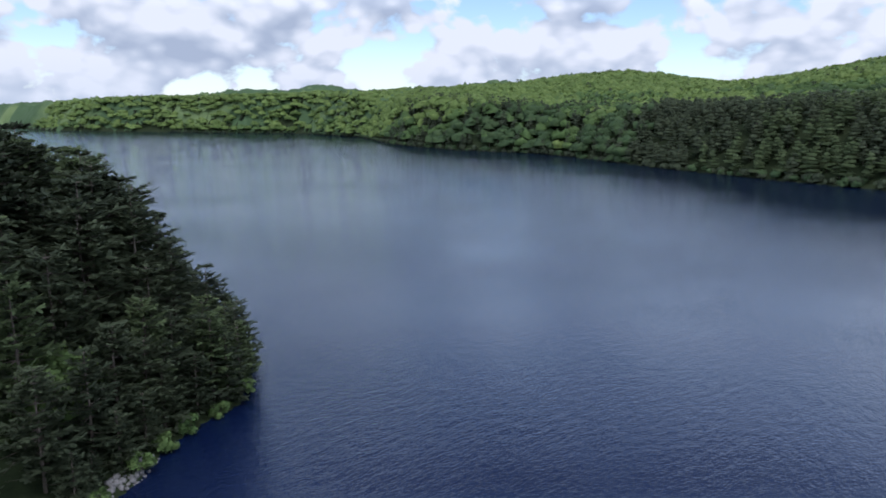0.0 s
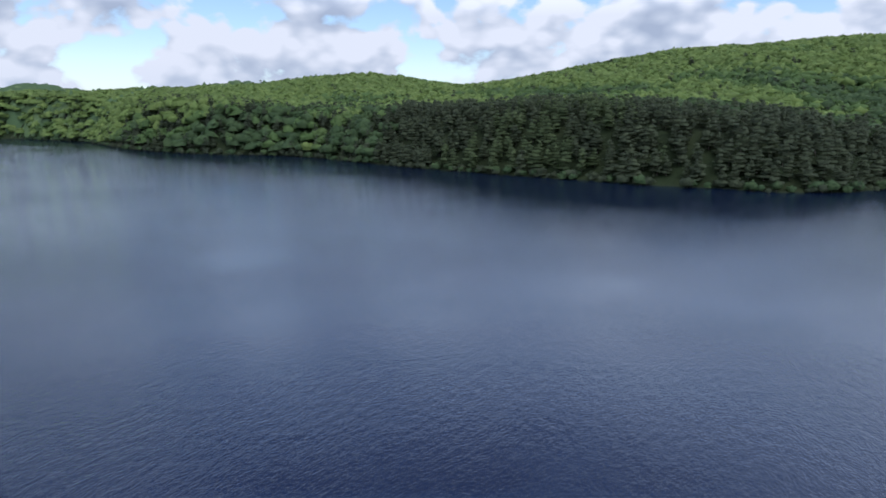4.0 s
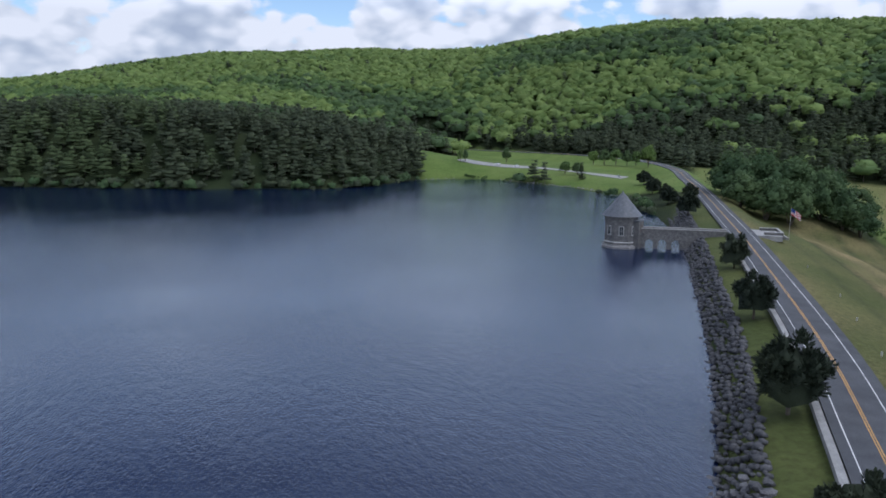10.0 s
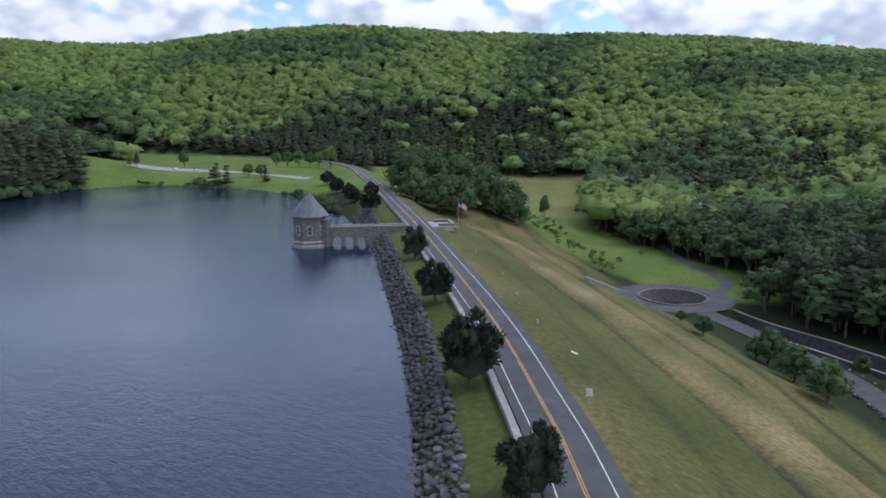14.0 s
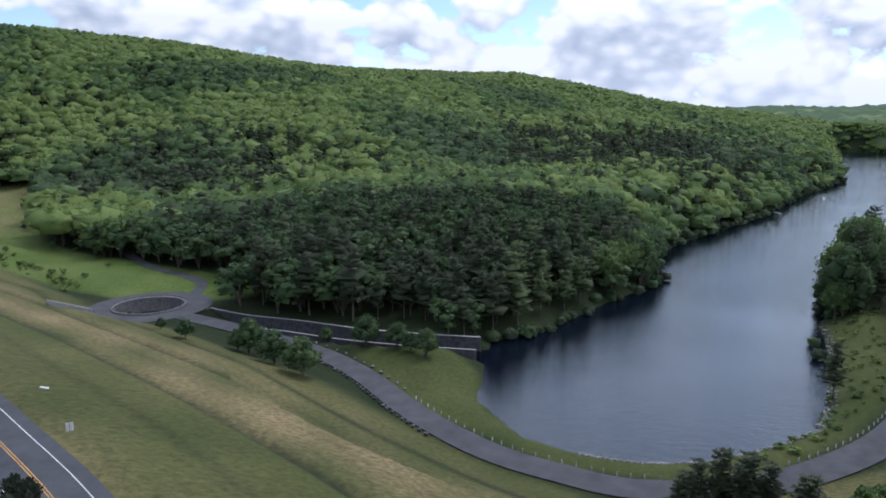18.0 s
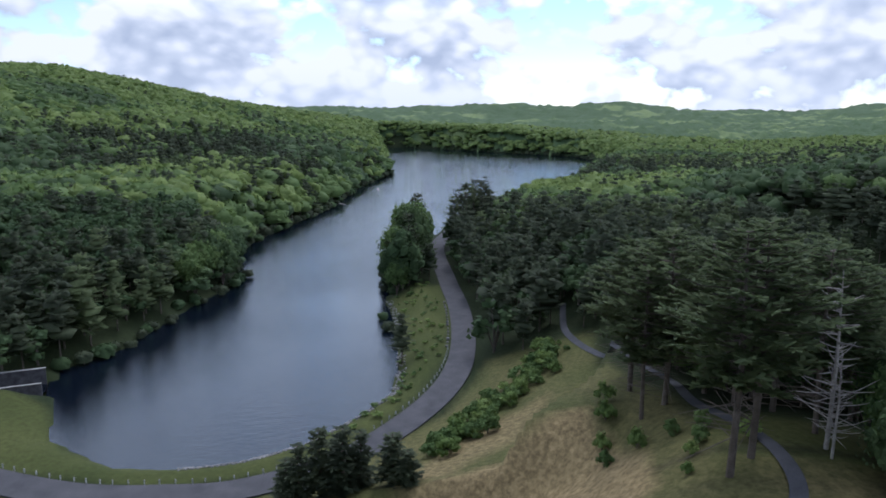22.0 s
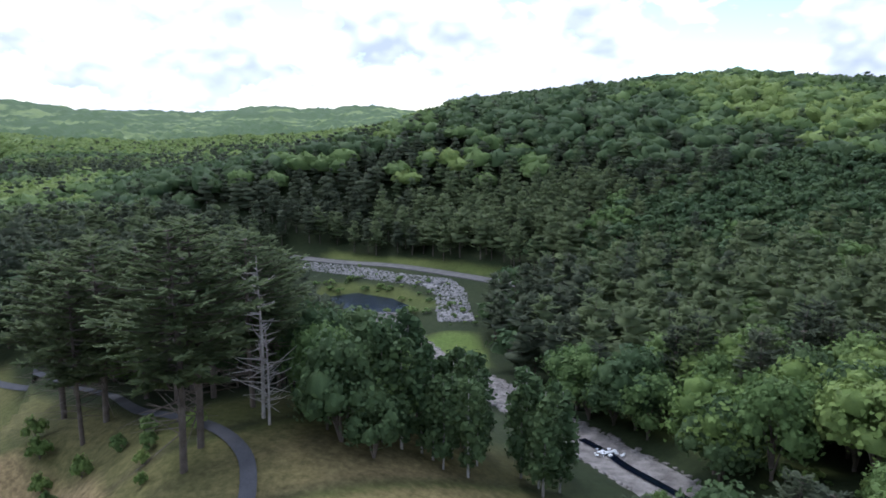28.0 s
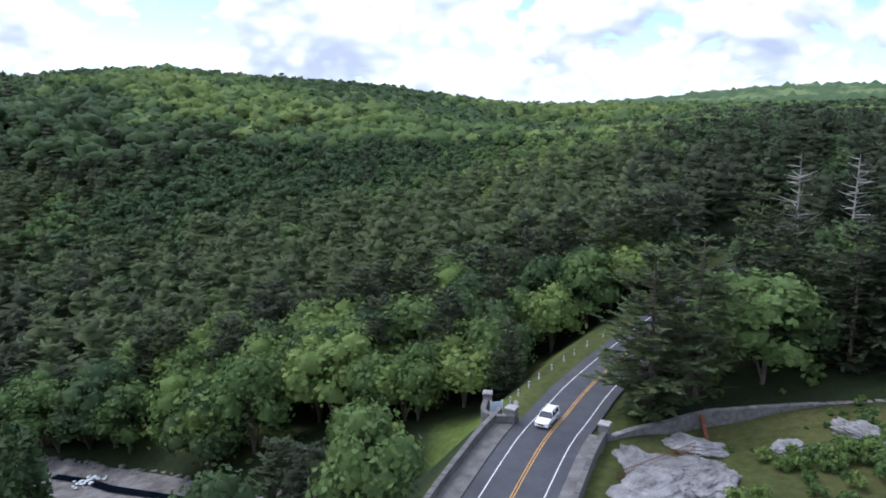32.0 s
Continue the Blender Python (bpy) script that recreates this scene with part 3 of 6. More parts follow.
    t = np.roll(p, -1, 0) - np.roll(p, 1, 0)
    n = np.stack([t[:, 1], -t[:, 0]], -1) / np.linalg.norm(t, axis=1, keepdims=True) * (1 if area > 0 else -1)
    return p + n * d


flat_sheet("water_reservoir", grown(RESERVOIR, 1.5), 0.0, WATER, "dark blue rippled reservoir water")
flat_sheet("water_lake", grown(LOWER_LAKE, 2.5), -34.0, WATER_LOW, "calm dark lake water below the dam")


def finer(line, step=2.5):
    return spline(line, step)


def ribbon(name, line, lo, hi, lift, mat, label="", kind="", parent=None, category="", thick=0.0):
    """A strip along a line between two side offsets; with thickness it is a slab."""
    line = finer(line)
    d = np.gradient(line[:, :2], axis=0)
    d /= np.linalg.norm(d, axis=1, keepdims=True)
    right = np.stack([d[:, 1], -d[:, 0]], -1)
    a, b = line[:, :2] + right * lo, line[:, :2] + right * hi
    z = line[:, 2] + lift
    v = [(*p, h) for p, h in zip(a, z)] + [(*p, h) for p, h in zip(b, z)]
    n = len(line)
    f = [(i, n + i, n + i + 1, i + 1) for i in range(n - 1)]
    if thick:
        v += [(x, y, h - thick) for x, y, h in v]
        m = 2 * n
        f += [(m + i, i, i + 1, m + i + 1) for i in range(n - 1)] + [(n + i, m + n + i, m + n + i + 1, n + i + 1) for i in range(n - 1)]
        f += [(0, m, m + n, n), (n - 1, 2 * n - 1, m + 2 * n - 1, m + n - 1)]
    ob = mesh_object(name, v, f, mat, parent)
    return tagged(ob, label, category, kind=kind)


# ---- roads ----
road = ribbon("road_crest", CREST_ROAD, -4.6, 4.9, 0.0, ASPHALT, "two-lane asphalt road over the dam crest", "structure", category="road", thick=0.4)
for nm, off, mat, wid in (("edge_line", -3.2, WHITE_PAINT, 0.065), ("edge_line", 3.2, WHITE_PAINT, 0.065), ("centre_line", -0.15, YELLOW_PAINT, 0.06), ("centre_line", 0.15, YELLOW_PAINT, 0.06)):
    ribbon(nm, CREST_ROAD, off - wid, off + wid, 0.012, mat, parent=road)
ribbon("road_service", LOW_ROAD, -4.2, 4.2, 0.0, OLD_ASPHALT, "worn grey service road along the lake", "structure", category="road", thick=0.4)
ribbon("road_gravel", GRAVEL_ROAD, -4.2, 4.2, 0.0, surface("gravel", (0.075, 0.074, 0.073), (0.125, 0.122, 0.118), 0.3, 6.0, 0.95, 0.15, 0.4, 0.02, 0), "grey gravel road above the stone bank", "structure", category="road", thick=0.4)


# ---- trees ----
def joined(*pieces):
    """Puts (corners, quads) pieces together."""
    v, f, n = [], [], 0
    for pv, pf in pieces:
        v.append(pv), f.append(pf + n)
        n += len(pv)
    return np.concatenate(v), np.concatenate(f)


def loose(q):
    """Quads that share no corner."""
    return q.reshape(-1, 3), np.arange(q.shape[0] * 4).reshape(-1, 4)


def tube(rings):
    """A closed skin over rings of corners (n, k, 3)."""
    n, k, _ = rings.shape
    i = np.arange(n * k).reshape(n, k)
    j = np.roll(i, -1, 1)
    return rings.reshape(-1, 3), np.stack([i[:-1], j[:-1], j[1:], i[1:]], -1).reshape(-1, 4)


def blob(r, centre, radii, rings=4, sides=7, rough=0.16):
    """A lumpy dome."""
    out = []
    for i in range(rings + 1):
        b = -0.5 + 2.07 * i / rings
        k = max(0.06, math.cos(b))
        a = np.arange(sides) * 6.2832 / sides + r.uniform(0, 0.6)
        d = np.stack([k * np.cos(a), k * np.sin(a), np.full(sides, math.sin(b))], -1)
        out.append(np.array(centre) + d * np.array(radii) * (1 + r.normal(scale=rough, size=(sides, 1))))
    return tube(np.array(out))


def stem(points, radii, sides=6):
    """A tapered, bent stem through points."""
    p = np.array(points, float)
    a = np.arange(sides) * 6.2832 / sides
    d = np.gradient(p, axis=0)
    out = []
    for c, w, t in zip(p, radii, d):
        t = t / (np.linalg.norm(t) + 1e-9)
        u = np.cross(t, (0.31, 0.87, 0.38))
        u /= np.linalg.norm(u)
        v = np.cross(t, u)
        out.append(c + w * (np.cos(a)[:, None] * u + np.sin(a)[:, None] * v))
    return tube(np.array(out))


def leaf_quads(r, c, nrm, size):
    n = len(c)
    nrm = nrm / np.linalg.norm(nrm, axis=1, keepdims=True)
    t = np.cross(nrm, r.normal(size=(n, 3)))
    t /= np.linalg.norm(t, axis=1, keepdims=True) + 1e-9
    b = np.cross(nrm, t)
    s = size * r.uniform(0.6, 1.35, (n, 1))
    out = []
    for i, j in ((-1, -0.6), (0.8, -1), (1, 0.7), (-0.6, 1)):
        out.append(c + t * s * (i + r.normal(scale=0.25, size=(n, 1))) + b * s * (j + r.normal(scale=0.25, size=(n, 1))) + nrm * s * r.normal(scale=0.3, size=(n, 1)))
    return np.stack(out, 1)


def sphere_ways(r, n, low):
    u = r.uniform(low, 1, n)
    a = r.uniform(0, 2 * np.pi, n)
    k = np.sqrt(1 - u * u)
    return np.stack([k * np.cos(a), k * np.sin(a), u], -1)


def far_broadleaf(seed):
    """A round-headed tree of unit height as it shows from far off: a few billows and loose leaf clumps."""
    r = np.random.RandomState(seed)
    pieces = [blob(r, (0, 0, 0.55), (0.40, 0.40, 0.36), 3, 6, 0.2)]
    a0 = r.uniform(0, 6.28)
    for k in range(2):
        a = a0 + 3.1 * k + r.uniform(-0.6, 0.6)
        pieces.append(blob(r, (0.24 * math.cos(a), 0.24 * math.sin(a), 0.62 + r.uniform(-0.1, 0.12)), (0.22, 0.22, 0.2), 2, 5, 0.22))
    d = sphere_ways(r, 12, -0.1)
    pieces.append(loose(leaf_quads(r, np.array([0, 0, 0.58]) + d * np.array([0.44, 0.44, 0.36]), d + r.normal(scale=0.6, size=d.shape), 0.075)))
    return joined(*pieces), stem([(0, 0, -0.05), (0, 0, 0.4)], (0.02, 0.014), 3)


def tiny_broadleaf(seed):
    """A distant crown of unit height: one lumpy head and a few loose clumps."""
    r = np.random.RandomState(seed)
    pieces = [blob(r, (0, 0, 0.56), (0.46, 0.46, 0.34), 2, 6, 0.28)]
    d = sphere_ways(r, 5, 0.0)
    pieces.append(loose(leaf_quads(r, np.array([0, 0, 0.58]) + d * np.array([0.42, 0.42, 0.34]), d + r.normal(scale=0.5, size=d.shape), 0.10)))
    return joined(*pieces), stem([(0, 0, -0.05), (0, 0, 0.3)], (0.02, 0.014), 3)


def broadleaf(seed, billows, leaves, size, wide=0.34, bare=0.22):
    """A broadleaf tree of unit height: billows of foliage with loose leaf clumps, trunk and limbs."""
    r = np.random.RandomState(seed)
    half = (1 - bare) / 2
    mid = np.array([0, 0, bare + half])
    heads, pieces = [], []
    for i in range(billows):
        d = sphere_ways(r, 1, -0.55)[0]
        c = mid + d * np.array([wide, wide, half]) * r.uniform(0.55, 0.82)
        q = r.uniform(0.26, 0.42) * wide * 1.15
        heads.append((c, q, d))
        pieces.append(blob(r, c, (q * 0.66, q * 0.66, q * 0.62), 2, 5, 0.2))
    per = leaves // billows
    for c, q, d in heads:
        w = sphere_ways(r, per, -0.6)
        pos = c + w * q * (0.62 + 0.58 * r.uniform(0, 1, (per, 1))) * np.array([1, 1, 0.95])
        pieces.append(loose(leaf_quads(r, pos, w + 0.35 * d + r.normal(scale=0.45, size=w.shape), size)))
    limbs = [stem([(0, 0, -0.04), (0.004, 0.003, bare * 0.6), (0.006, -0.004, bare + half * 0.8)], (0.024, 0.018, 0.008), 6)]
    for c, q, d in heads[:6]:
        limbs.append(stem([(0, 0, bare * 0.85), tuple(mid * 0.45 + c * 0.35), tuple(c)], (0.012, 0.007, 0.003), 4))
    return joined(*pieces), joined(*limbs)


def column_tree(seed, wide=0.11):
    """A narrow tree of unit height, leafy nearly to the ground, with a thin stem."""
    r = np.random.RandomState(seed)
    pieces, limbs = [], [stem([(0, 0, -0.04), (0.006, 0.004, 0.5), (0, 0, 0.95)], (0.011, 0.007, 0.002), 5)]
    for i in range(18):
        z = 0.14 + 0.8 * (i + r.uniform(0, 1)) / 18
        reach = wide * (0.45 + 0.55 * math.sin(math.pi * min(1, z * 1.05)))
        a = r.uniform(0, 6.28)
        c = np.array([math.cos(a) * reach * 0.6, math.sin(a) * reach * 0.6, z])
        q = reach * r.uniform(0.55, 0.8)
        pieces.append(blob(r, c, (q * 0.6, q * 0.6, q * 0.7), 2, 5, 0.2))
        w = sphere_ways(r, 34, -0.7)
        pieces.append(loose(leaf_quads(r, c + w * q * (0.7 + 0.5 * r.uniform(0, 1, (34, 1))), w + r.normal(scale=0.5, size=w.shape), 0.017)))
        limbs.append(stem([(0, 0, z - 0.03), tuple(c)], (0.003, 0.001), 3))
    return joined(*pieces), joined(*limbs)


def sprays(r, base, way, length, width):
    """Needle sprays: narrow quads from a base along a way."""
    n = len(base)
    way = way / np.linalg.norm(way, axis=1, keepdims=True)
    side = np.cross(way, np.array([0, 0, 1.0]) + r.normal(scale=0.35, size=(n, 3)))
    side /= np.linalg.norm(side, axis=1, keepdims=True) + 1e-9
    le, wi = length * r.uniform(0.7, 1.3, (n, 1)), width * r.uniform(0.7, 1.3, (n, 1))
    dip = np.array([0, 0, 1.0]) * le * r.normal(scale=0.14, size=(n, 1))
    return np.stack([base - side * wi * 0.6, base + side * wi * 0.6, base + way * le + side * wi * 0.3 + dip, base + way * le - side * wi * 0.45 + dip], 1)


def pine(seed, whorls, arms, steps, bare, slim, spray, core=0.0, dead=0, limbs=True, dome=0.0):
    """A white pine of unit height: level, feathered boughs with upturned tips, uneven in outline."""
    r = np.random.RandomState(seed)
    base, way, le, wood = [], [], [], []
    for i in range(whorls):
        h = bare + (1 - bare) * (i + r.uniform(-0.4, 0.4)) / whorls
        q = min(1.0, max(0.0, (h - bare) / (1 - bare)))
        shape = (1 - dome) * (1 - q) ** 0.7 + dome * (1 - q**2.4) ** 0.7
        reach = slim * (0.18 + 0.82 * shape) * min(1, 0.55 + 2.4 * q)
        a0 = r.uniform(0, 6.28)
        for j in range(arms):
            if r.uniform() < 0.18:
                continue
            a = a0 + 6.283 * j / arms + r.uniform(-0.4, 0.4)
            ln = reach * r.uniform(0.5, 1.25)
            tilt = 0.25 * r.uniform(-0.4, 1.0) - 0.22 * (1 - q)
            if limbs:
                wood.append(stem([(0, 0, h), (math.cos(a) * ln * 0.5, math.sin(a) * ln * 0.5, h + ln * tilt * 0.5), (math.cos(a) * ln * 0.85, math.sin(a) * ln * 0.85, h + ln * (tilt * 0.85 + 0.15))], (0.004, 0.0025, 0.001), 3))
            for m in range(steps):
                f = 0.25 + 0.75 * (m + r.uniform(0, 1)) / steps
                base.append((math.cos(a) * ln * f * 0.88, math.sin(a) * ln * f * 0.88, min(0.985, h + ln * (tilt * f + 0.22 * f * f))))
                b2 = a + r.normal(scale=0.85)
                way.append((math.cos(b2), math.sin(b2), r.uniform(-0.2, 0.5)))
                le.append(spray * (0.6 + 0.55 * (1 - q)))
    le = np.array(le)[:, None]
    pieces = [loose(sprays(r, np.array(base), np.array(way), le, le * 0.36))]
    if core:
        for k in range(6):
            q = (k + 0.5) / 6
            wide = core * (1.15 - 0.75 * q ** 2) * r.uniform(0.8, 1.3)
            off = r.uniform(-0.35, 0.35, 2) * core
            pieces.append(blob(r, (off[0], off[1], bare + (1 - bare) * (0.04 + 0.88 * q)), (wide, wide, 0.075 * (1 - bare)), 2, 5, 0.25))
    sway = r.uniform(-0.01, 0.01, 2)
    wood.append(stem([(0, 0, -0.03), (sway[0], sway[1], 0.45), (0, 0, 0.97)], (0.0135, 0.0095, 0.002), 6))
    for _ in range(dead):
        h, a, ln = bare * r.uniform(0.35, 1.05), r.uniform(0, 6.28), slim * r.uniform(0.4, 0.9)
        wood.append(stem([(0, 0, h), (math.cos(a) * ln, math.sin(a) * ln, h + ln * r.uniform(-0.3, 0.25))], (0.003, 0.0008), 3))
    return joined(*pieces), joined(*wood)


def snag(seed):
    """A dead, barkless tree of unit height."""
    r = np.random.RandomState(seed)
    wood = [stem([(0, 0, -0.03), (0.008, 0.004, 0.5), (-0.004, 0.002, 1.0)], (0.012, 0.008, 0.0015), 6)]
    for i in range(72):
        h = r.uniform(0.18, 0.97)
        a, ln = r.uniform(0, 6.28), 0.24 * (1.1 - h) ** 0.6 * r.uniform(0.4, 1.1)
        tip = (math.cos(a) * ln, math.sin(a) * ln, h + ln * r.uniform(-0.1, 0.55))
        wood.append(stem([(0, 0, h), (tip[0] * 0.55, tip[1] * 0.55, h + (tip[2] - h) * 0.4), tip], (0.005, 0.0034, 0.0014), 3))
    return joined(*wood)


def yew(seed, leaves=2400):
    """A dense rounded evergreen of unit height."""
    r = np.random.RandomState(seed)
    pieces, heads = [blob(r, (0, 0, 0.42), (0.34, 0.34, 0.38), 4, 8, 0.16)], []
    for _ in range(24):
        d = sphere_ways(r, 1, -0.8)[0]
        c = np.array([0, 0, 0.48]) + d * np.array([0.36, 0.36, 0.40]) * r.uniform(0.75, 1.1)
        pieces.append(blob(r, c, (0.09, 0.09, 0.11), 2, 6, 0.25))
        heads.append((c, d))
    for c, d in heads:
        w = sphere_ways(r, leaves // 24, -0.6)
        pieces.append(loose(sprays(r, c + w * r.uniform(0.07, 0.13, (len(w), 1)), w + 0.5 * d + np.array([0, 0, 0.35]), 0.05, 0.026)))
    return joined(*pieces), stem([(0, 0, -0.03), (0, 0, 0.3)], (0.03, 0.025), 6)


def scatter(name, places, templates, mat_leaf, label):
    """Many trees joined in one mesh. places: rows of x, y, z, height, spread, turn."""
    r = np.random.RandomState(len(places))
    pick = r.randint(0, len(templates), len(places))
    vs, fs, slots, base = [], [], [], 0
    for i, pair in enumerate(templates):
        p = places[pick == i]
        for (q, f), slot in zip(pair, (0, 1)):
            if not len(p):
                continue
            c, s = np.cos(p[:, 5])[:, None], np.sin(p[:, 5])[:, None]
            w = (p[:, 3] * p[:, 4])[:, None]
            x = (q[None, :, 0] * c - q[None, :, 1] * s) * w + p[:, 0:1]
            y = (q[None, :, 0] * s + q[None, :, 1] * c) * w + p[:, 1:2]
            z = q[None, :, 2] * p[:, 3:4] + p[:, 2:3]
            vs.append(np.stack([x, y, z], -1).reshape(-1, 3))
            fs.append((f[None] + (np.arange(len(p)) * len(q))[:, None, None]).reshape(-1, 4) + base)
            slots.append(np.full(len(fs[-1]), slot))
            base += len(vs[-1])
    me = array_mesh(name, np.concatenate(vs), np.concatenate(fs), [mat_leaf, BARK], np.concatenate(slots))
    me.polygons.foreach_set("use_smooth", np.ones(len(me.polygons), bool))
    return tagged(new(name, me), label, "woodland", kind="stuff")


def blocked(x, y, margin=1.5):
    """Where no tree of the woods may stand."""
    bad = (edge_distance(x, y, RESERVOIR) < margin) | (edge_distance(x, y, LOWER_LAKE) < margin) | (edge_distance(x, y, POND) < 3)
    for poly, _, _ in LAWNS:
        bad |= inside(x, y, poly)
    for poly in CLEARINGS:
        bad |= inside(x, y, poly)
    for line, half in ((CREST_ROAD, 10.0), (LOW_ROAD, 8.5), (GRAVEL_ROAD, 7.0), (STREAM, 8.0), (CHANNEL, 10.0), (FOOT_PATH, 4.0)):
        bad |= from_line(x, y, line)[0] < half
    r, w, s, _ = from_line(x, y, CREST_ROAD)
    bad |= (w > -25) & (w < 106) & (s > S_EAST - 4) & (s < S_WEST + 5)
    return bad | (np.hypot(x - RING[0], y - RING[1]) < 34)


LOS_A, LOS_R = np.radians(np.arange(-180, 180, 0.5)), np.arange(40, 4800, 15.0)


def sight_lines():
    """How high the wooded ground has risen before each distance, seen from over the dam."""
    a, r = np.meshgrid(LOS_A, LOS_R, indexing="ij")
    x, y = r * np.sin(a), r * np.cos(a)
    z = height(x, y)
    open_ground = (edge_distance(x, y, RESERVOIR) < 2) | (edge_distance(x, y, LOWER_LAKE) < 2)
    for poly, _, _ in LAWNS:
        open_ground |= inside(x, y, poly)
    return np.maximum.accumulate((z + np.where(open_ground, 0, 8.5) - EYE[2]) / r, axis=1)


RISE = sight_lines()


def in_sight(x, y, top):
    r, a = np.hypot(x, y), np.arctan2(x, y)
    i = np.round((a + np.pi) / np.radians(0.5)).astype(int) % len(LOS_A)
    j = np.clip(((r - 22 - LOS_R[0]) / 15).astype(int), 0, len(LOS_R) - 1)
    deg = np.degrees(a) % 360
    return ((top - EYE[2]) / r > RISE[i, j] - np.where(r < 900, 0.008, 0.0)) & ~((deg > 236) & (deg < 280))


def grove(seed, r0, r1, spacing):
    """Jittered planting between two distances from the dam."""
    rs = np.random.RandomState(seed)
    g = np.arange(-r1, r1, spacing)
    x, y = np.meshgrid(g, g)
    x, y = x.ravel() + rs.uniform(-0.42, 0.42, x.size) * spacing, y.ravel() + rs.uniform(-0.42, 0.42, x.size) * spacing
    d = np.hypot(x, y)
    deg = np.degrees(np.arctan2(x, y)) % 360
    k = (d > r0) & (d < r1) & ~((deg > 238) & (deg < 278))
    x, y = x[k], y[k]
    k = ~blocked(x, y)
    return x[k], y[k], rs


def stand_noise(x, y):
    return 0.5 + 0.25 * np.sin(x / 90 + 1.7 * np.sin(y / 130)) + 0.25 * np.sin(y / 75 - 1.1 * np.sin(x / 110) + 2.0)


def pine_share(x, y, z):
    """How much of the wood is pine: the shores and the flats below the dam are, the hills hardly."""
    bearing = np.degrees(np.arctan2(x, y))
    d = np.hypot(x, y)
    near_res = (1 - smooth(90, 190, edge_distance(x, y, RESERVOIR))) * (y > -40) * np.where((bearing < 10) & (bearing > -28), 1.12, 0.4)
    near_low = 1 - smooth(80, 300, edge_distance(x, y, LOWER_LAKE))
    flats = (1 - smooth(15, 45, z)) * 0.55
    knoll = np.exp(-((x - 130) ** 2 + (y + 120) ** 2) / 60**2)
    turn_ = np.degrees(np.arctan2(x, y)) % 360
    band = 0.8 * smooth(156, 166, turn_) * (1 - smooth(212, 226, turn_)) * smooth(160, 175, d) * (1 - smooth(270, 330, d))
    plain = 0.75 * smooth(118, 130, turn_) * (1 - smooth(164, 172, turn_)) * smooth(290, 310, d) * (1 - smooth(400, 460, d))
    edge = 0.85 * smooth(10, 18, turn_) * (1 - smooth(44, 50, turn_)) * smooth(440, 470, d) * (1 - smooth(780, 880, d))
    return np.clip(0.05 + 0.85 * near_res + 0.2 * near_low * (0.4 + stand_noise(x, y)) + flats * smooth(0.35, 0.75, stand_noise(x, y)) + 0.8 * knoll + band + plain + edge, 0, 1.0)


WORDS = {"light": "bright green broadleaf trees", "mid": "green broadleaf trees", "dark": "deep green broadleaf trees", "pine": "dark green white pines", "warm": "olive green white pines"}


def plant(seed, r0, r1, spacing, broad, needle, tag, keep_hidden=0.03, shore=None, cloud_shade=0.0):
    x, y, rs = grove(seed, r0, r1, spacing)
    if shore:
        k = np.minimum(np.abs(edge_distance(x, y, RESERVOIR)), np.abs(edge_distance(x, y, LOWER_LAKE))) < shore
        x, y = x[k], y[k]
    z = height(x, y)
    k = in_sight(x, y, z + 17) | (rs.uniform(0, 1, len(x)) < keep_hidden)
    x, y, z = x[k], y[k], z[k]
    n = len(x)
    far = smooth(1000, 1350, np.hypot(x, y))
    is_pine = rs.uniform(0, 1, n) < pine_share(x, y, z) * (1 - 0.9 * far)
    h = np.where(is_pine, rs.uniform(17, 25, n), rs.uniform(13, 18, n))
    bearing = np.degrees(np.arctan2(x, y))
    h = h * np.where((bearing > 45) & (bearing < 72) & (np.hypot(x, y) < 560), 1.3, 1.0) * np.where(is_pine & (np.hypot(x, y) > 400), 0.86, 1.0)
    spread = np.where(is_pine, rs.uniform(0.85, 1.2, n), rs.uniform(1.2, 1.55, n)) * max(1.0, spacing / 10.0)
    rows = np.stack([x, y, z - 0.3, h, spread, rs.uniform(0, 6.28, n)], -1)
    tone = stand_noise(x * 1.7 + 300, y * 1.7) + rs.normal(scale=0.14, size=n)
    # painted in: cloud shade and backlit slopes darker, sunlit and hazy distance lighter
    tone = np.where(is_pine, tone - 0.1 + 0.5 * smooth(150, 170, bearing % 360) * (1 - smooth(215, 225, bearing % 360)), tone + np.where((bearing > 108) | (bearing < -100), -0.3, 0.2) * smooth(12, 50, z) - 0.2 * (1 - smooth(0, 60, edge_distance(x, y, RESERVOIR))) - 0.5 * (1 - smooth(120, 200, edge_distance(x, y, RESERVOIR))) * ((bearing < 12) & (bearing > -28)) - cloud_shade * np.where((bearing > 58) & (bearing < 112), 2.2, 1.0) + 0.8 * far)
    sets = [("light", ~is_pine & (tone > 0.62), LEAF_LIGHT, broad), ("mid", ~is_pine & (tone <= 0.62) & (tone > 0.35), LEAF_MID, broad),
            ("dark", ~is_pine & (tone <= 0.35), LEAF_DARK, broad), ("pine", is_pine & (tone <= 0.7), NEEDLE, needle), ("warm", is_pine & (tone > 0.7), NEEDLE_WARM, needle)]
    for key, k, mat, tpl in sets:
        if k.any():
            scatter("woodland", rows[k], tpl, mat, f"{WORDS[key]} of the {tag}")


FAR_BROAD = [far_broadleaf(10 + i) for i in range(6)]
TINY_BROAD = [tiny_broadleaf(50 + i) for i in range(8)]
MID_BROAD = [broadleaf(20 + i, 9, 120, 0.036, 0.37, 0.06) for i in range(5)]
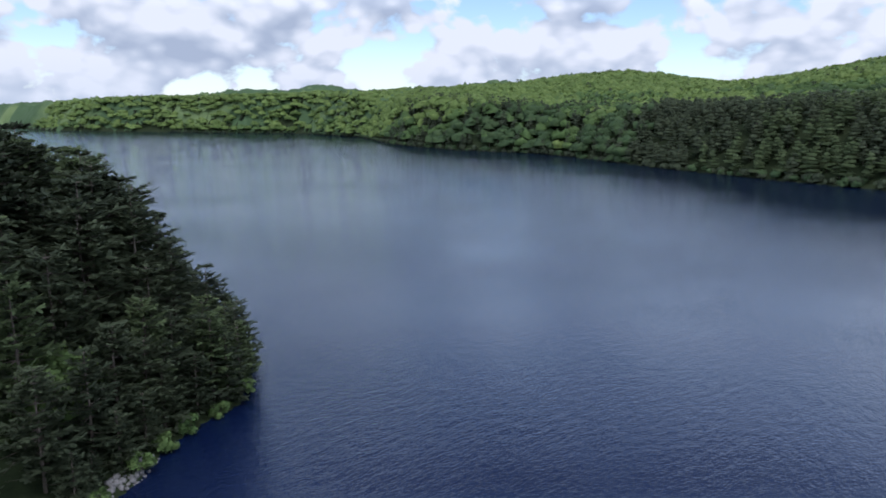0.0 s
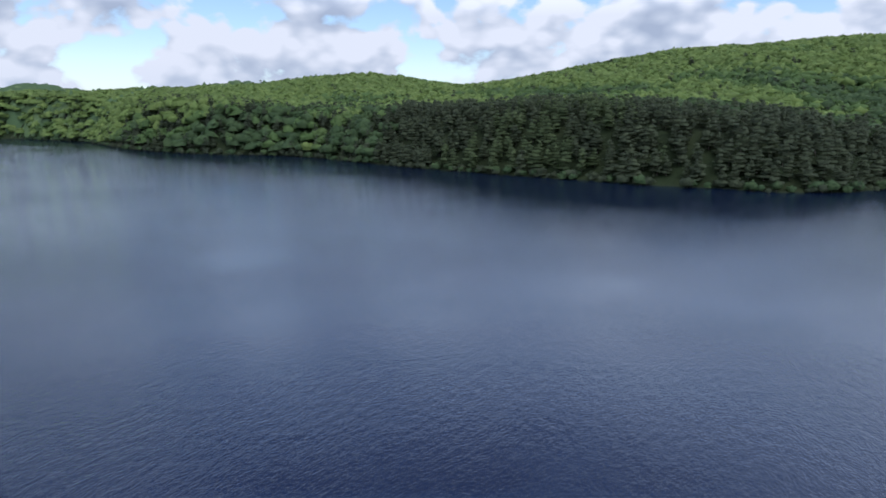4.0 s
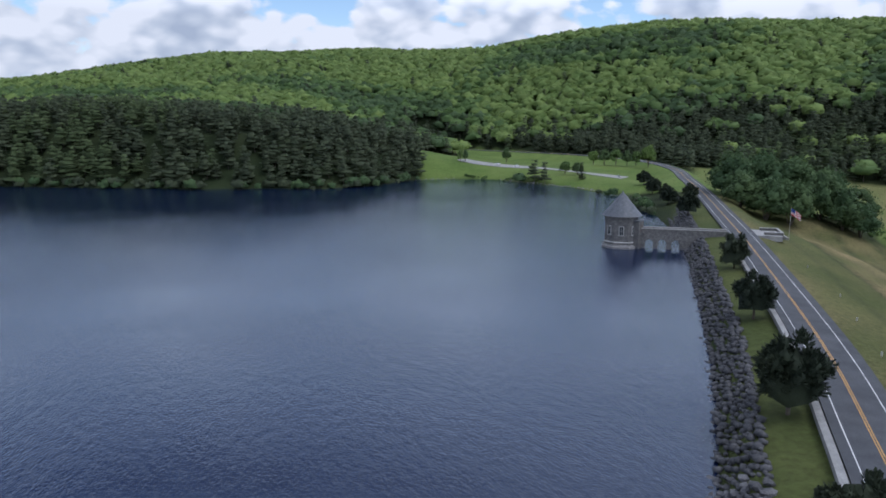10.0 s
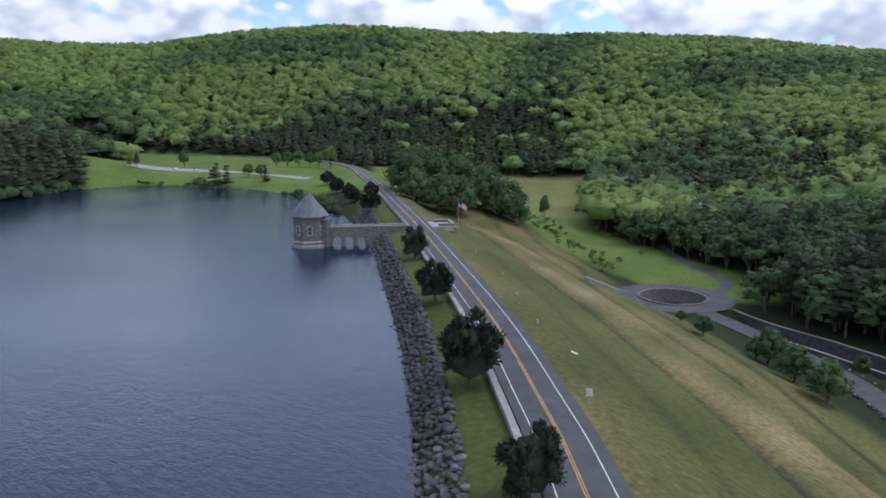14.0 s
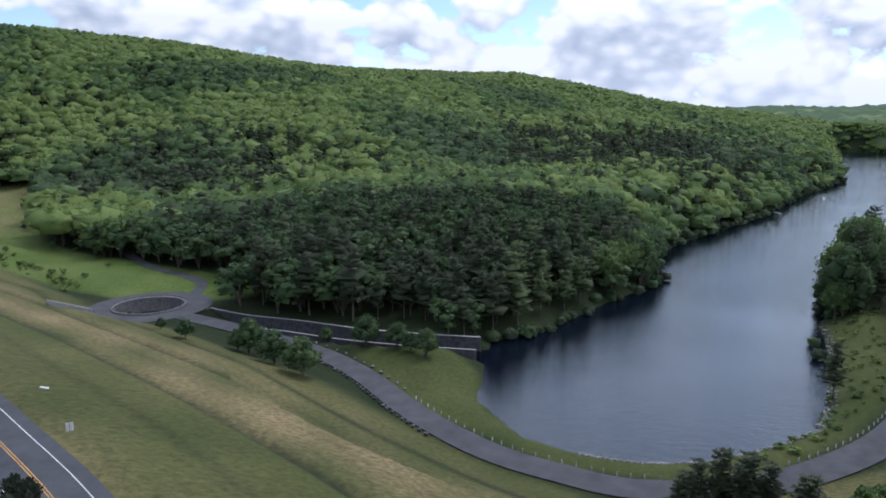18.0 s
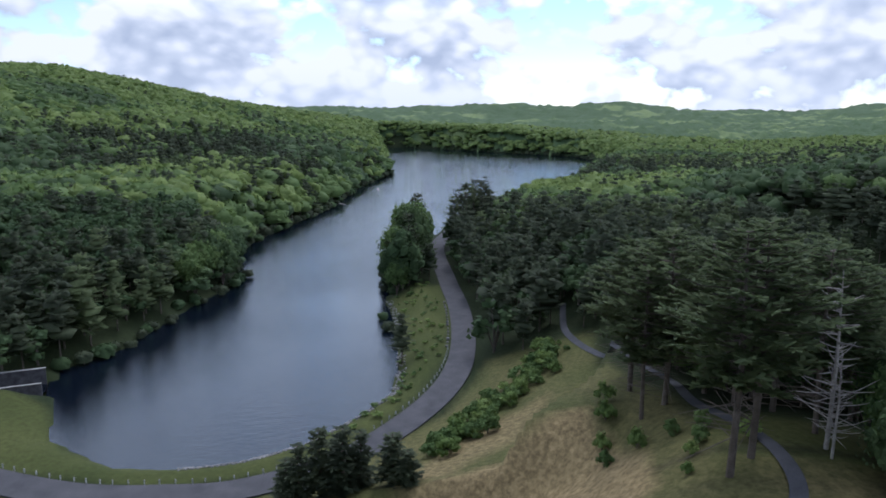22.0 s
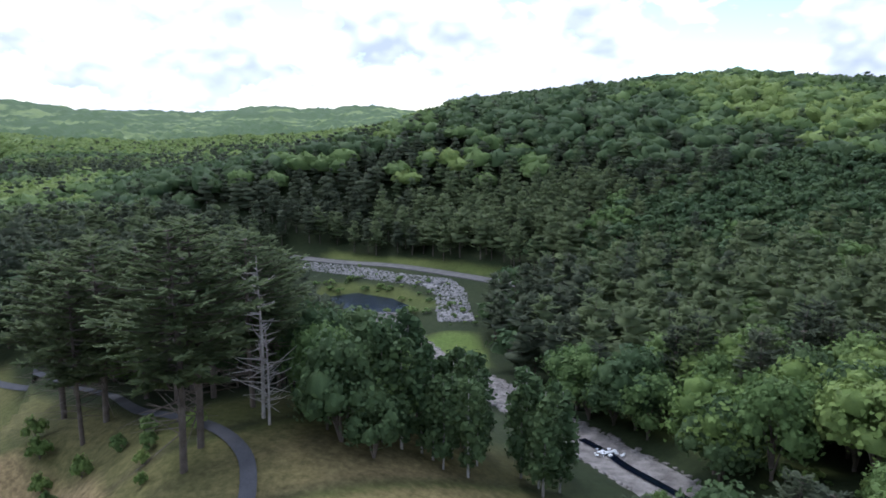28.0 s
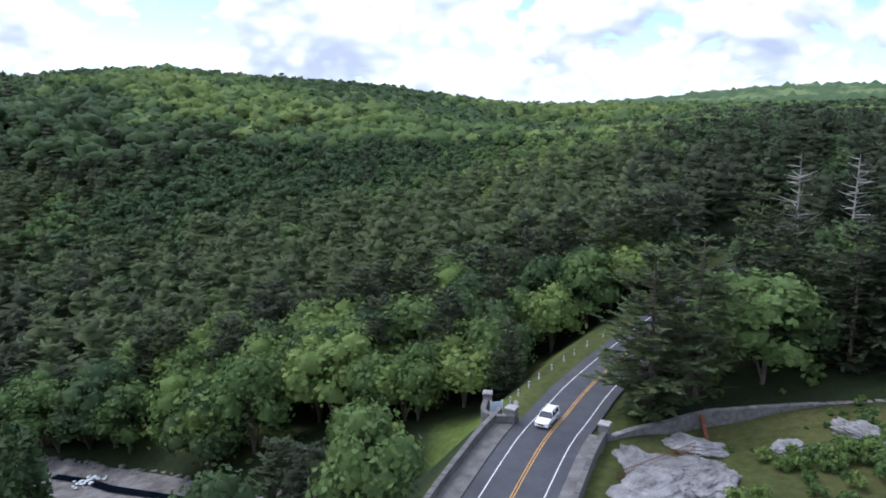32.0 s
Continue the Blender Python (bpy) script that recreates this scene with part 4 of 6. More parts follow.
FAR_PINE = [(pine(30 + i, 6, 5, 1, 0.12, 0.27, 0.17, 0.19, limbs=False, dome=0.7)[0], stem([(0, 0, 0), (0, 0, 0.9)], (0.014, 0.003), 3)) for i in range(4)]
MID_PINE = [(pine(40 + i, 7, 5, 5, 0.3, 0.26, 0.095, 0.15, limbs=False, dome=0.85)[0], stem([(0, 0, 0), (0, 0, 0.95)], (0.014, 0.003), 4)) for i in range(4)]
# cloud shade over the valley woods is put into their leaf colour
plant(1, 165, 430, 8.6, MID_BROAD, MID_PINE, "valley woods", cloud_shade=0.36)
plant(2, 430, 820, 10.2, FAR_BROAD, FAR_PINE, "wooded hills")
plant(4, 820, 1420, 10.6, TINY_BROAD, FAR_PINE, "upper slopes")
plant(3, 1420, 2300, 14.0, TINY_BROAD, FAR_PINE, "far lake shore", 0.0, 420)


def shore_fringe():
    """Low growth that hangs over the water's edge."""
    rs = np.random.RandomState(17)
    x, y = [], []
    for poly in (RESERVOIR, LOWER_LAKE):
        p = np.array(list(poly) + [poly[0]], float)
        for a, b in zip(p, p[1:]):
            n = int(np.linalg.norm(b - a) / 4.2)
            t = rs.uniform(0, 1, (n, 1))
            q = a + (b - a) * t + rs.normal(scale=2.2, size=(n, 2))
            x.append(q[:, 0])
            y.append(q[:, 1])
    x, y = np.concatenate(x), np.concatenate(y)
    d = np.hypot(x, y)
    shore = np.minimum(np.abs(edge_distance(x, y, RESERVOIR)), np.abs(edge_distance(x, y, LOWER_LAKE)))
    k = (d > 170) & (d < 1900) & ~((x > 60) & (x < 190) & (y < 300) & (y > 40))
    for poly, _, _ in LAWNS:
        k &= edge_distance(x, y, poly) > 5
    for line, half in ((CREST_ROAD, 25), (LOW_ROAD, 16), (CHANNEL, 9)):
        k &= from_line(x, y, line)[0] > half
    x, y = x[k], y[k]
    z = np.where(edge_distance(x, y, LOWER_LAKE) < 60, -34.3, -0.3)
    k = in_sight(x, y, z + 9)
    x, y, z = x[k], y[k], z[k]
    n = len(x)
    rows = np.stack([x, y, z - 1.0, rs.uniform(4, 9, n) * np.where(np.hypot(x, y) < 450, 0.75, 1.0), rs.uniform(0.9, 1.4, n), rs.uniform(0, 6.28, n)], -1)
    half = rs.uniform(0, 1, n) < 0.5
    scatter("woodland", rows[half], FAR_BROAD, NEEDLE, "dark evergreen bushes overhanging the water's edge")
    scatter("woodland", rows[~half], FAR_BROAD, LEAF_DARK, "deep green bushes overhanging the water's edge")


shore_fringe()


def distant_canopy():
    """The closed woods of the far hills, crown by crown."""
    rs = np.random.RandomState(5)
    a, r = np.meshgrid(np.radians(np.arange(-80, 236, 0.36)), np.geomspace(1390, 4850, 170), indexing="ij")
    a = a + rs.uniform(-0.1, 0.1, a.shape) * np.radians(0.3)
    x, y = r * np.sin(a), r * np.cos(a)
    d = np.minimum(edge_distance(x, y, RESERVOIR), edge_distance(x, y, LOWER_LAKE))
    z = height(x, y) + np.where(d > 6, 5 + 7 * smooth(1900, 2400, r) + rs.normal(scale=5.2, size=x.shape) + 4 * np.sin(x / 37 + y / 53), -6)
    na, nr = x.shape
    i = np.arange(na * nr).reshape(na, nr)
    f = np.stack([i[:-1, :-1], i[1:, :-1], i[1:, 1:], i[:-1, 1:]], -1).reshape(-1, 4)
    ob = new("woodland", array_mesh("woodland", np.stack([x, y, z], -1).reshape(-1, 3), f, [CANOPY]))
    return tagged(ob, "closed green forest canopy of the distant hills", "woodland", kind="stuff")


distant_canopy()


# single trees: each is a thing with trunk and crown
def tree_thing(name, leaf, wood, mat, label, category="tree", wood_mat=None):
    root = tagged(new(name), label, category)
    for part_name, (v, f), m in (("crown", leaf, mat), ("trunk", wood, wood_mat or BARK)):
        if v is None:
            continue
        me = array_mesh(part_name, v, f, [m])
        me.polygons.foreach_set("use_smooth", np.ones(len(me.polygons), bool))
        new(part_name, me).parent = root
    return root


def place(root, used, x, y, h, spread=1.0, turn=0.0, lift=-0.2, label="", group=""):
    """Stands the first of a kind in place, or a copy of it."""
    z = float(height(np.array([x]), np.array([y]))[0]) + lift
    m = pose(x, y, z, 0, 0, turn)
    if root in used:
        ob = copy_thing(root, m)
    else:
        used.add(root)
        ob = root
        ob.matrix_basis = m
    ob.scale = (h * spread, h * spread, h)
    return tagged(ob, label, group=group)


def scrub(rows, mats, label):
    """Low growth that nobody could count, joined."""
    rows = np.array(rows)
    if len(rows):
        rows[:, 2] = height(rows[:, 0], rows[:, 1]) - 0.15
        for k, m in enumerate(mats):
            ob = scatter("scrub", rows[k::len(mats)], SCRUB, m, label)
            ob["category"] = "scrub"


SCRUB = [broadleaf(120 + i, 6, 90, 0.085, 0.5, 0.02) for i in range(4)]
USED = set()
NEAR_PINES = [tree_thing("white_pine", *pine(60 + i, 18, 6, 24, 0.08 + 0.06 * (i % 3), 0.28, 0.056, 0.0, 6, dome=0.3), [NEEDLE, NEEDLE_WARM, NEEDLE][i % 3],
                         "tall dark green white pine with level boughs") for i in range(4)]
NEAR_BROAD = [tree_thing("broadleaf_tree", *broadleaf(70 + i, 32, 1760, 0.019, 0.38, 0.03), [LEAF_MID, LEAF_DARK, LEAF_LIGHT, LEAF_MID][i], "full-crowned green broadleaf tree") for i in range(4)]
TALL_PINES = [tree_thing("white_pine", *pine(80 + i, 20, 7, 44, 0.40, 0.27, 0.032, 0.0, 24, dome=0.75), NEEDLE_WARM, "very tall white pine with a bare lower trunk") for i in range(2)]
SNAGS = [tree_thing("dead_tree", (None, None), snag(90 + i), BARK, "bare grey dead tree with broken branches", "dead tree", DEADWOOD) for i in range(2)]
YEWS = [tree_thing("yew_tree", *yew(95 + i), YEW, "dense rounded dark evergreen on the grass verge") for i in range(2)]
CEDARS = [tree_thing("cedar_tree", *pine(98 + i, 16, 6, 12, 0.06, 0.15, 0.05, 0.05), NEEDLE, "slender dark cedar") for i in range(2)]
SHRUBS = [tree_thing("shrub", *broadleaf(104 + i, 10, 380, 0.05, 0.5, 0.02), [LEAF_LIGHT, LEAF_MID][i], "low leafy green shrub", "shrub") for i in range(2)]
SLENDER = tree_thing("slender_tree", *column_tree(111), LEAF_DARK, "slender olive green tree with a pale thin trunk", wood_mat=DEADWOOD)
BIG_PINE = tree_thing("white_pine", *pine(112, 26, 7, 36, 0.06, 0.30, 0.036, 0.0, 6, dome=0.35), NEEDLE_WARM, "broad white pine beside the bridge")


# how high the foreground growth reaches, as a slope down from the eye, by bearing; and where the brook lies
REACH = ([140, 144, 154, 157, 166, 168, 183, 186, 192, 197, 204], [-16.0, -15.0, -16.0, -21.0, -23.0, -28.6, -27.2, -24.4, -23.2, -24.0, -25.0])
BROOK_AT = ([140, 155, 158.5, 163.7, 169, 174, 180, 184, 188, 200, 204], [110, 225, 200, 178, 146, 122, 104, 116, 118, 112, 100])


def near_woods():
    """The trees that stand closest, one by one."""
    x, y, rs = grove(11, 58, 165, 6.6)
    az_ = np.degrees(np.arctan2(x, y)) % 360
    d = np.hypot(x, y)
    z = height(x, y)
    k = (z > -33) & ~((az_ > 60) & (az_ < 128)) & ~((az_ > 150) & (az_ < 171) & (d < np.interp(az_, *BROOK_AT) + 8)) & ((az_ > 270) | (az_ > 155) & (az_ < 205) | (rs.uniform(0, 1, len(x)) < 0.72))
    for px, py, pa, pd, pz in zip(x[k], y[k], az_[k], d[k], z[k]):
        tall = rs.uniform(0.85, 1.15)
        if pa > 270:
            share, hp, hb = 0.92, float(np.clip(10 + 0.95 * edge_distance(np.array([px]), np.array([py]), RESERVOIR)[0], 10, 29)), 12
        elif pa > 176:
            share, hp, hb = (0.55, 21, 15) if pa > 216 else (0.04, 15, 14) if pd < 118 else (0.12, 19, 16.5) if pd < 142 else (0.55, 22, 18)
        elif pa > 140:
            share, hp, hb = 0.2, 17, 17
        else:
            share, hp, hb = 0.6, 22, 14
        if 140 < pa < 204 and pd < np.interp(pa, *BROOK_AT):
            room = EYE[2] + pd * math.tan(radians(float(np.interp(pa, *REACH)))) - pz
            if room < 2.0:
                continue
            if room < 10:
                place(NEAR_BROAD[(2, 0, 2)[rs.randint(3)]], USED, px, py, max(2.0, room * rs.uniform(0.7, 1.05)), rs.uniform(0.85, 1.2), rs.uniform(0, 360), group="young growth above the brook", label="bright green young tree with dense low foliage")
                continue
            hp, hb = min(hp, room), min(hb, room)
        if rs.uniform() < share:
            place(NEAR_PINES[rs.randint(4)], USED, px, py, hp * tall, rs.uniform(0.95, 1.25), rs.uniform(0, 360), group="white pines near the dam")
        else:
            place(NEAR_BROAD[[0, 1, 3, 2][rs.randint(4 if pa > 176 and pa < 270 else 3)]], USED, px, py, hb * tall, rs.uniform(0.95, 1.3), rs.uniform(0, 360), group="broadleaf trees near the dam")


near_woods()

# trees that stand out on their own
for tx, ty, th, sp in ((113, 167, 9.6, 0.92), (88.3, 122.8, 9.6, 0.95), (64, 80, 11.5, 0.9), (47.9, 49.5, 8.6, 0.9), (158, 268, 10.5, 0.95)):
    place(YEWS[int(tx) % 2], USED, tx, ty, th, sp, tx * 7, 0.3, group="evergreens on the dam verge")
for tx, ty, th in ((179, 322, 9), (186, 338, 8), (191, 362, 9), (197, 372, 8), (188, 318, 8), (204, 398, 9)):
    place(YEWS[int(ty) % 2], USED, tx, ty, th, 1.1, tx * 5, group="evergreens at the end of the dam", label="dark rounded evergreen beside the road")
for tx, ty, th, sp in ((208, 306, 17, 1.1), (218, 300, 21, 0.95), (219, 329, 23, 0.95), (231, 323, 27, 0.85), (229, 297, 22, 0.9), (244, 316, 29, 0.85), (256, 310, 27, 0.85), (262, 301, 23, 0.9), (269, 297, 18, 1.0), (258, 335, 29, 0.85), (274, 325, 27, 0.85), (285, 318, 22, 0.9), (243, 340, 29, 0.85), (228, 345, 27, 0.85)):
    place(NEAR_BROAD[1], USED, tx, ty, th * 1.1, sp * 1.2, tx * 3, -0.15 * th, group="maples at the end of the dam", label="large dark green maple behind the dam crest")
for tx, ty, th, sp in ((340, 344, 17, 0.5), (344, 350, 14, 0.5), (334, 292, 6, 0.7), (324, 256, 10, 0.7), (361, 391, 4, 1.0), (381, 353, 4.5, 1.0), (277, 158, 8.5, 0.75), (300, 232, 3, 1.2), (310, 300, 4, 1)):
    place(NEAR_BROAD[int(ty) % 2], USED, tx, ty, th, sp, tx * 3, label="single green tree on the lawn below the dam")
for tx, ty, th, sp in ((203, 139, 4.5, 1.1), (195, 125, 7, 1.2), (200, 106, 13, 1.05), (189, 92, 12, 1.15), (180, 79, 12.5, 1.15), (222, 74, 12, 1.05), (219, 62, 9.5, 1.1), (210, 50, 10, 1.05), (204, 112, 8, 1.1), (214, 56, 7, 1.1), (226, 90, 6, 1.1)):
    place(NEAR_BROAD[1], USED, tx, ty, th, sp, tx * 3, -0.07 * th, group="small trees at the foot of the dam", label="small rounded tree beside the service road")
for tx, ty, th, sp in ((124, 552, 11, 0.55), (129, 556, 10, 0.6), (193, 657, 15, 0.75), (183, 476, 10, 1.0), (189.5, 469, 9.5, 1.1), (238, 555, 13, 0.95), (245, 549, 13.5, 0.9), (252, 542, 14, 0.95), (261, 540, 13, 0.9), (268, 538, 13, 0.9), (270, 521, 20, 0.7)):
    place(NEAR_BROAD[int(tx) % 4], USED, tx, ty, th, sp, tx * 3, group="trees round the car park", label="small green tree beside the car park")
place(CEDARS[0], USED, 185.5, 451.5, 12, 1.9, 0, label="dark conical cedar near the shore")
for tx, ty, th, sp in ((127, -25, 15, 1.5), (124.5, -29, 14, 1.6), (130, -19, 9, 2.2), (126, -33, 12, 1.6), (121, -38, 11, 2.0), (129, -29, 12, 1.6), (128, -21, 12, 1.5), (118, -40, 7, 2.4)):
    place(CEDARS[int(tx) % 2], USED, tx, ty, th, sp * 1.3, tx * 3, group="cedars above the lake road", label="dark ragged cedar on the grass slope")
for tx, ty, th in ((128, -52, 4.2), (131, -55, 3.2), (134, -61, 4), (137, -65, 3.2), (141, -69, 3.6), (146, -76, 4), (152, -82, 4.4), (158, -88, 4), (163, -96, 5), (170, -101, 4.5)):
    place(SHRUBS[int(ty) % 2], USED, tx, ty, th, 1.2, tx * 3, group="shrubs above the lake road")
for i, (tx, ty, th) in enumerate(((294, -98, 20), (302, -104, 23), (312, -102, 20), (318, -110, 24), (328, -108, 21), (336, -116, 24), (346, -118, 22), (356, -126, 24), (366, -130, 22), (300, -96, 16), (310, -97, 17), (290, -94, 13), (340, -112, 18), (378, -136, 24))):
    place((NEAR_BROAD[1], NEAR_PINES[0], NEAR_BROAD[3])[i % 3], USED, tx, ty, th * 1.42, 0.85, tx * 3, group="trees on the lake bank", label="dark leafy tree overhanging the lake bank")
for i, (tx, ty, th) in enumerate(((366, -153, 29), (373, -159, 31), (380, -166, 33), (388, -172, 31), (378, -176, 30), (396, -180, 32), (372, -168, 29), (404, -190, 31), (360, -158, 26))):
    place((NEAR_PINES[1], NEAR_PINES[3], NEAR_PINES[0])[i % 3], USED, tx, ty, th, 0.95, tx * 7, group="tall pines beside the lake road", label="tall dark white pine beside the lake road")
for i, (tx, ty, th) in enumerate(((349, -25, 20), (354, -21, 23), (347, -17, 22), (361, -25, 22), (368, -27, 23), (341, -16, 21), (376, -30, 22), (334, -11, 20), (384, -32, 22), (326, -8, 19), (395, -33, 21))):
    place((NEAR_BROAD[1], NEAR_BROAD[3])[i % 2], USED, tx, ty, th, 1.05, tx * 7, group="trees on the wooded point", label="full dark green tree leaning over the lake")
# the stand of tall pines beside the footpath
for tx, ty, th, sp in ((61, -62, 31, 1.2), (63.2, -67.5, 31, 1.25), (93, -78.5, 31, 1.25), (92, -73, 27, 1.1), (108, -82.5, 31, 1.25), (104, -88, 30, 1.25), (78, -87, 29, 1.3), (88, -93, 29, 1.3), (100, -99, 28, 1.3), (70, -90, 27, 1.25), (118, -90, 28, 1.25), (76, -102, 27, 1.3), (124, -98, 26, 1.25), (84, -85, 28, 1.25), (66, -82, 27, 1.2), (96, -90, 29, 1.25)):
    place(TALL_PINES[int(tx) % 2], USED, tx, ty, th, sp, tx * 13, group="tall pines beside the footpath")
for tx, ty, th in ((61, -78, 24), (58.5, -76, 15), (-112, -106, 29), (-120, -100, 27), (-60, -160, 20), (58, -340, 13)):
    place(SNAGS[int(ty) % 2], USED, tx, ty, th, 1.1, tx * 9)
for tx, ty, th in ((88, -63, 3.2), (84, -66, 3.6), (80, -69, 3), (76, -71, 3.4), (72, -67, 3), (68, -72, 3.4), (93, -66, 3.4), (98, -70, 4), (104, -74, 4), (66, -60, 1.8), (70, -64, 2.2)):
    place(SHRUBS[int(ty) % 2], USED, tx, ty, th, 0.95, tx * 3, group="saplings at the wood's edge", label="young bright green sapling at the wood's edge")
for tx, ty, th, sp in ((47.5, -77, 16, 0.95), (51, -79, 12, 1.0), (55, -85, 15.5, 0.95), (43.5, -84, 14.5, 0.95), (60, -92, 17, 1.0), (50, -95, 17, 1.0), (42, -76, 10, 1.0)):
    place(NEAR_BROAD[(1, 3, 1)[int(tx) % 3]], USED, tx, ty, th, sp, tx * 31, -0.06 * th, label="large full maple at the edge of the lawn")
rs_s = np.random.RandomState(77)
for k in range(30):
    at, far_ = radians(151.5 + 15.8 * (k % 15) / 14 + rs_s.uniform(-0.5, 0.5)), (91 if k < 15 else 103) + rs_s.uniform(-4, 4)
    if not 161.2 < math.degrees(at) < 163.2:
        place(SLENDER, USED, far_ * math.sin(at), far_ * math.cos(at), rs_s.uniform(13, 16.5) + (3 if math.degrees(at) < 155.5 else 0), rs_s.uniform(1.0, 1.5), k * 37, group="slender trees above the brook")
place(BIG_PINE, USED, -56.2, -74.8, 23.5, 1.3, 40)
rs_e = np.random.RandomState(31)
for i in range(84):
    f = rs_e.uniform(0, 1)
    tx = float(np.interp(f, [0, 0.2, 0.4, 0.6, 0.8, 1], [132, 139, 146, 156, 166, 180])) + rs_e.normal(scale=2.4)
    ty = float(np.interp(f, [0, 0.2, 0.4, 0.6, 0.8, 1], [-50, -60, -70, -82, -96, -106])) + rs_e.normal(scale=2.4)
    if from_line(np.array([tx]), np.array([ty]), LOW_ROAD)[0][0] > 7:
        place(SHRUBS[min(1, i % 3)], USED, tx, ty, rs_e.uniform(1.6, 4.8), rs_e.uniform(0.9, 1.5), i * 47, group="shrubs above the lake road", label="dense green shrub on the bank above the road")
LOW = []
for i in range(120):
    f = rs_e.uniform(0, 5)
    tx = float(np.interp(f, range(6), [160, 174, 199, 227, 257, 286])) + rs_e.normal(scale=4)
    ty = float(np.interp(f, range(6), [-32, -52, -71, -85, -94, -100])) + rs_e.normal(scale=4)
    if from_line(np.array([tx]), np.array([ty]), LOW_ROAD)[0][0] > 6.5 and edge_distance(np.array([tx]), np.array([ty]), LOWER_LAKE)[0] > 1:
        LOW.append((tx, ty, 0.0, rs_e.uniform(0.6, 1.7), rs_e.uniform(1.2, 2.0), i * 47))
scrub(LOW, [LEAF_LIGHT, LEAF_MID], "low green scrub on the grassy lake bank")
LOW = []
for i in range(40):
    tx, ty = rs_e.uniform(275, 330), rs_e.uniform(290, 372)
    if inside(np.array([tx]), np.array([ty]), [(278, 290), (300, 290), (345, 345), (340, 372), (318, 368), (296, 330)])[0]:
        LOW.append((tx, ty, 0.0, rs_e.uniform(1.2, 3.4), rs_e.uniform(0.9, 1.3), i * 47))
scrub(LOW, [LEAF_LIGHT, LEAF_MID], "rough green shrubs at the edge of the field")
LOW = []
for i in range(60):
    f, o = rs_e.uniform(0, 4), rs_e.normal(scale=4.5)
    tx = float(np.interp(f, range(5), [288, 300, 294, 280, 266])) + o
    ty = float(np.interp(f, range(5), [309, 300, 277, 247, 220])) + o * 0.5
    LOW.append((tx, ty, 0.0, rs_e.uniform(1.0, 3.2), rs_e.uniform(1.0, 1.5), i * 47))
scrub(LOW, [LEAF_LIGHT, LEAF_MID], "rough green scrub where the dam meets the lawn")
LOW = []
for i in range(170):
    tx, ty = rs_e.uniform(84, 190), rs_e.uniform(-296, -222)
    q = edge_distance(np.array([tx]), np.array([ty]), POND)[0]
    if 0.8 < q < 18 and not inside(np.array([tx]), np.array([ty]), LAWNS[10][0])[0]:
        LOW.append((tx, ty, 0.0, rs_e.uniform(1.2, 3.2), rs_e.uniform(1.1, 1.8), i * 47))
scrub(LOW, [LEAF_LIGHT, LEAF_MID], "low green scrub on the bank of the pond")
LOW = []
for i in range(20):
    f = rs_e.uniform(0, 6)
    tx = float(np.interp(f, range(7), [206, 176, 154, 124, 110, 98, 92])) + rs_e.normal(scale=3)
    ty = float(np.interp(f, range(7), [-300, -301, -296, -292, -279, -255, -244])) + rs_e.normal(scale=4)
    LOW.append((tx, ty, 0.0, rs_e.uniform(0.8, 2.2), rs_e.uniform(1.0, 1.5), i * 53))
scrub(LOW, [LEAF_LIGHT, LEAF_MID], "small green bushes growing among broken rocks")
LOW = []
for i in range(26):
    f = rs_e.uniform(0, 5)
    tx = float(np.interp(f, range(6), [50, 35, 14, -6, -14, -26])) + rs_e.normal(scale=2.5)
    ty = float(np.interp(f, range(6), [-184, -172, -147, -124, -118, -112])) + rs_e.normal(scale=2.5)
    if from_line(np.array([tx]), np.array([ty]), STREAM)[0][0] > 8:
        LOW.append((tx, ty, 0.0, rs_e.uniform(0.8, 2.6), rs_e.uniform(0.9, 1.4), i * 53))
scrub(LOW, [LEAF_LIGHT, LEAF_MID], "low green scrub along the grassy brook bank")
for tx, ty, th in ((-72, 6, 6), (-76, 16, 7), (-81, 24, 8), (-84, 27, 5), (-86, 31, 9), (-90, 36, 9), (-93, 40, 11), (-95, 46, 11), (-97, 52, 12), (-102, 57, 12), (-108, 60, 13), (-114, 64, 13), (-96, 42, 13), (-100, 50, 14)):
    place(NEAR_PINES[int(ty) % 4], USED, tx, ty, th, 1.25, tx * 17, -0.8, group="pines leaning over the reservoir bank", label="small white pine leaning over the reservoir bank")
for tx, ty, th in ((-73, 9, 2.5), (-77, 19, 3), (-80, 26, 2.6), (-85, 33, 3), (-89, 38, 3.2), (-92, 43, 3.4), (-94, 49, 3), (-98, 55, 3.5)):
    place(SHRUBS[1], USED, tx, ty, th, 1.2, tx * 17, group="bushes on the reservoir bank", label="leafy green bush on the reservoir bank")

# ---- stones ----
def rock_mesh(seed, flat=0.7):
    bm = bmesh.new()
    bmesh.ops.create_icosphere(bm, subdivisions=1, radius=0.5)
    r = np.random.RandomState(seed)
    for v in bm.verts:
        v.co *= r.uniform(0.72, 1.2)
        v.co.z *= flat
    me = bpy.data.meshes.new("stone")
    bm.to_mesh(me)
    bm.free()
    return me


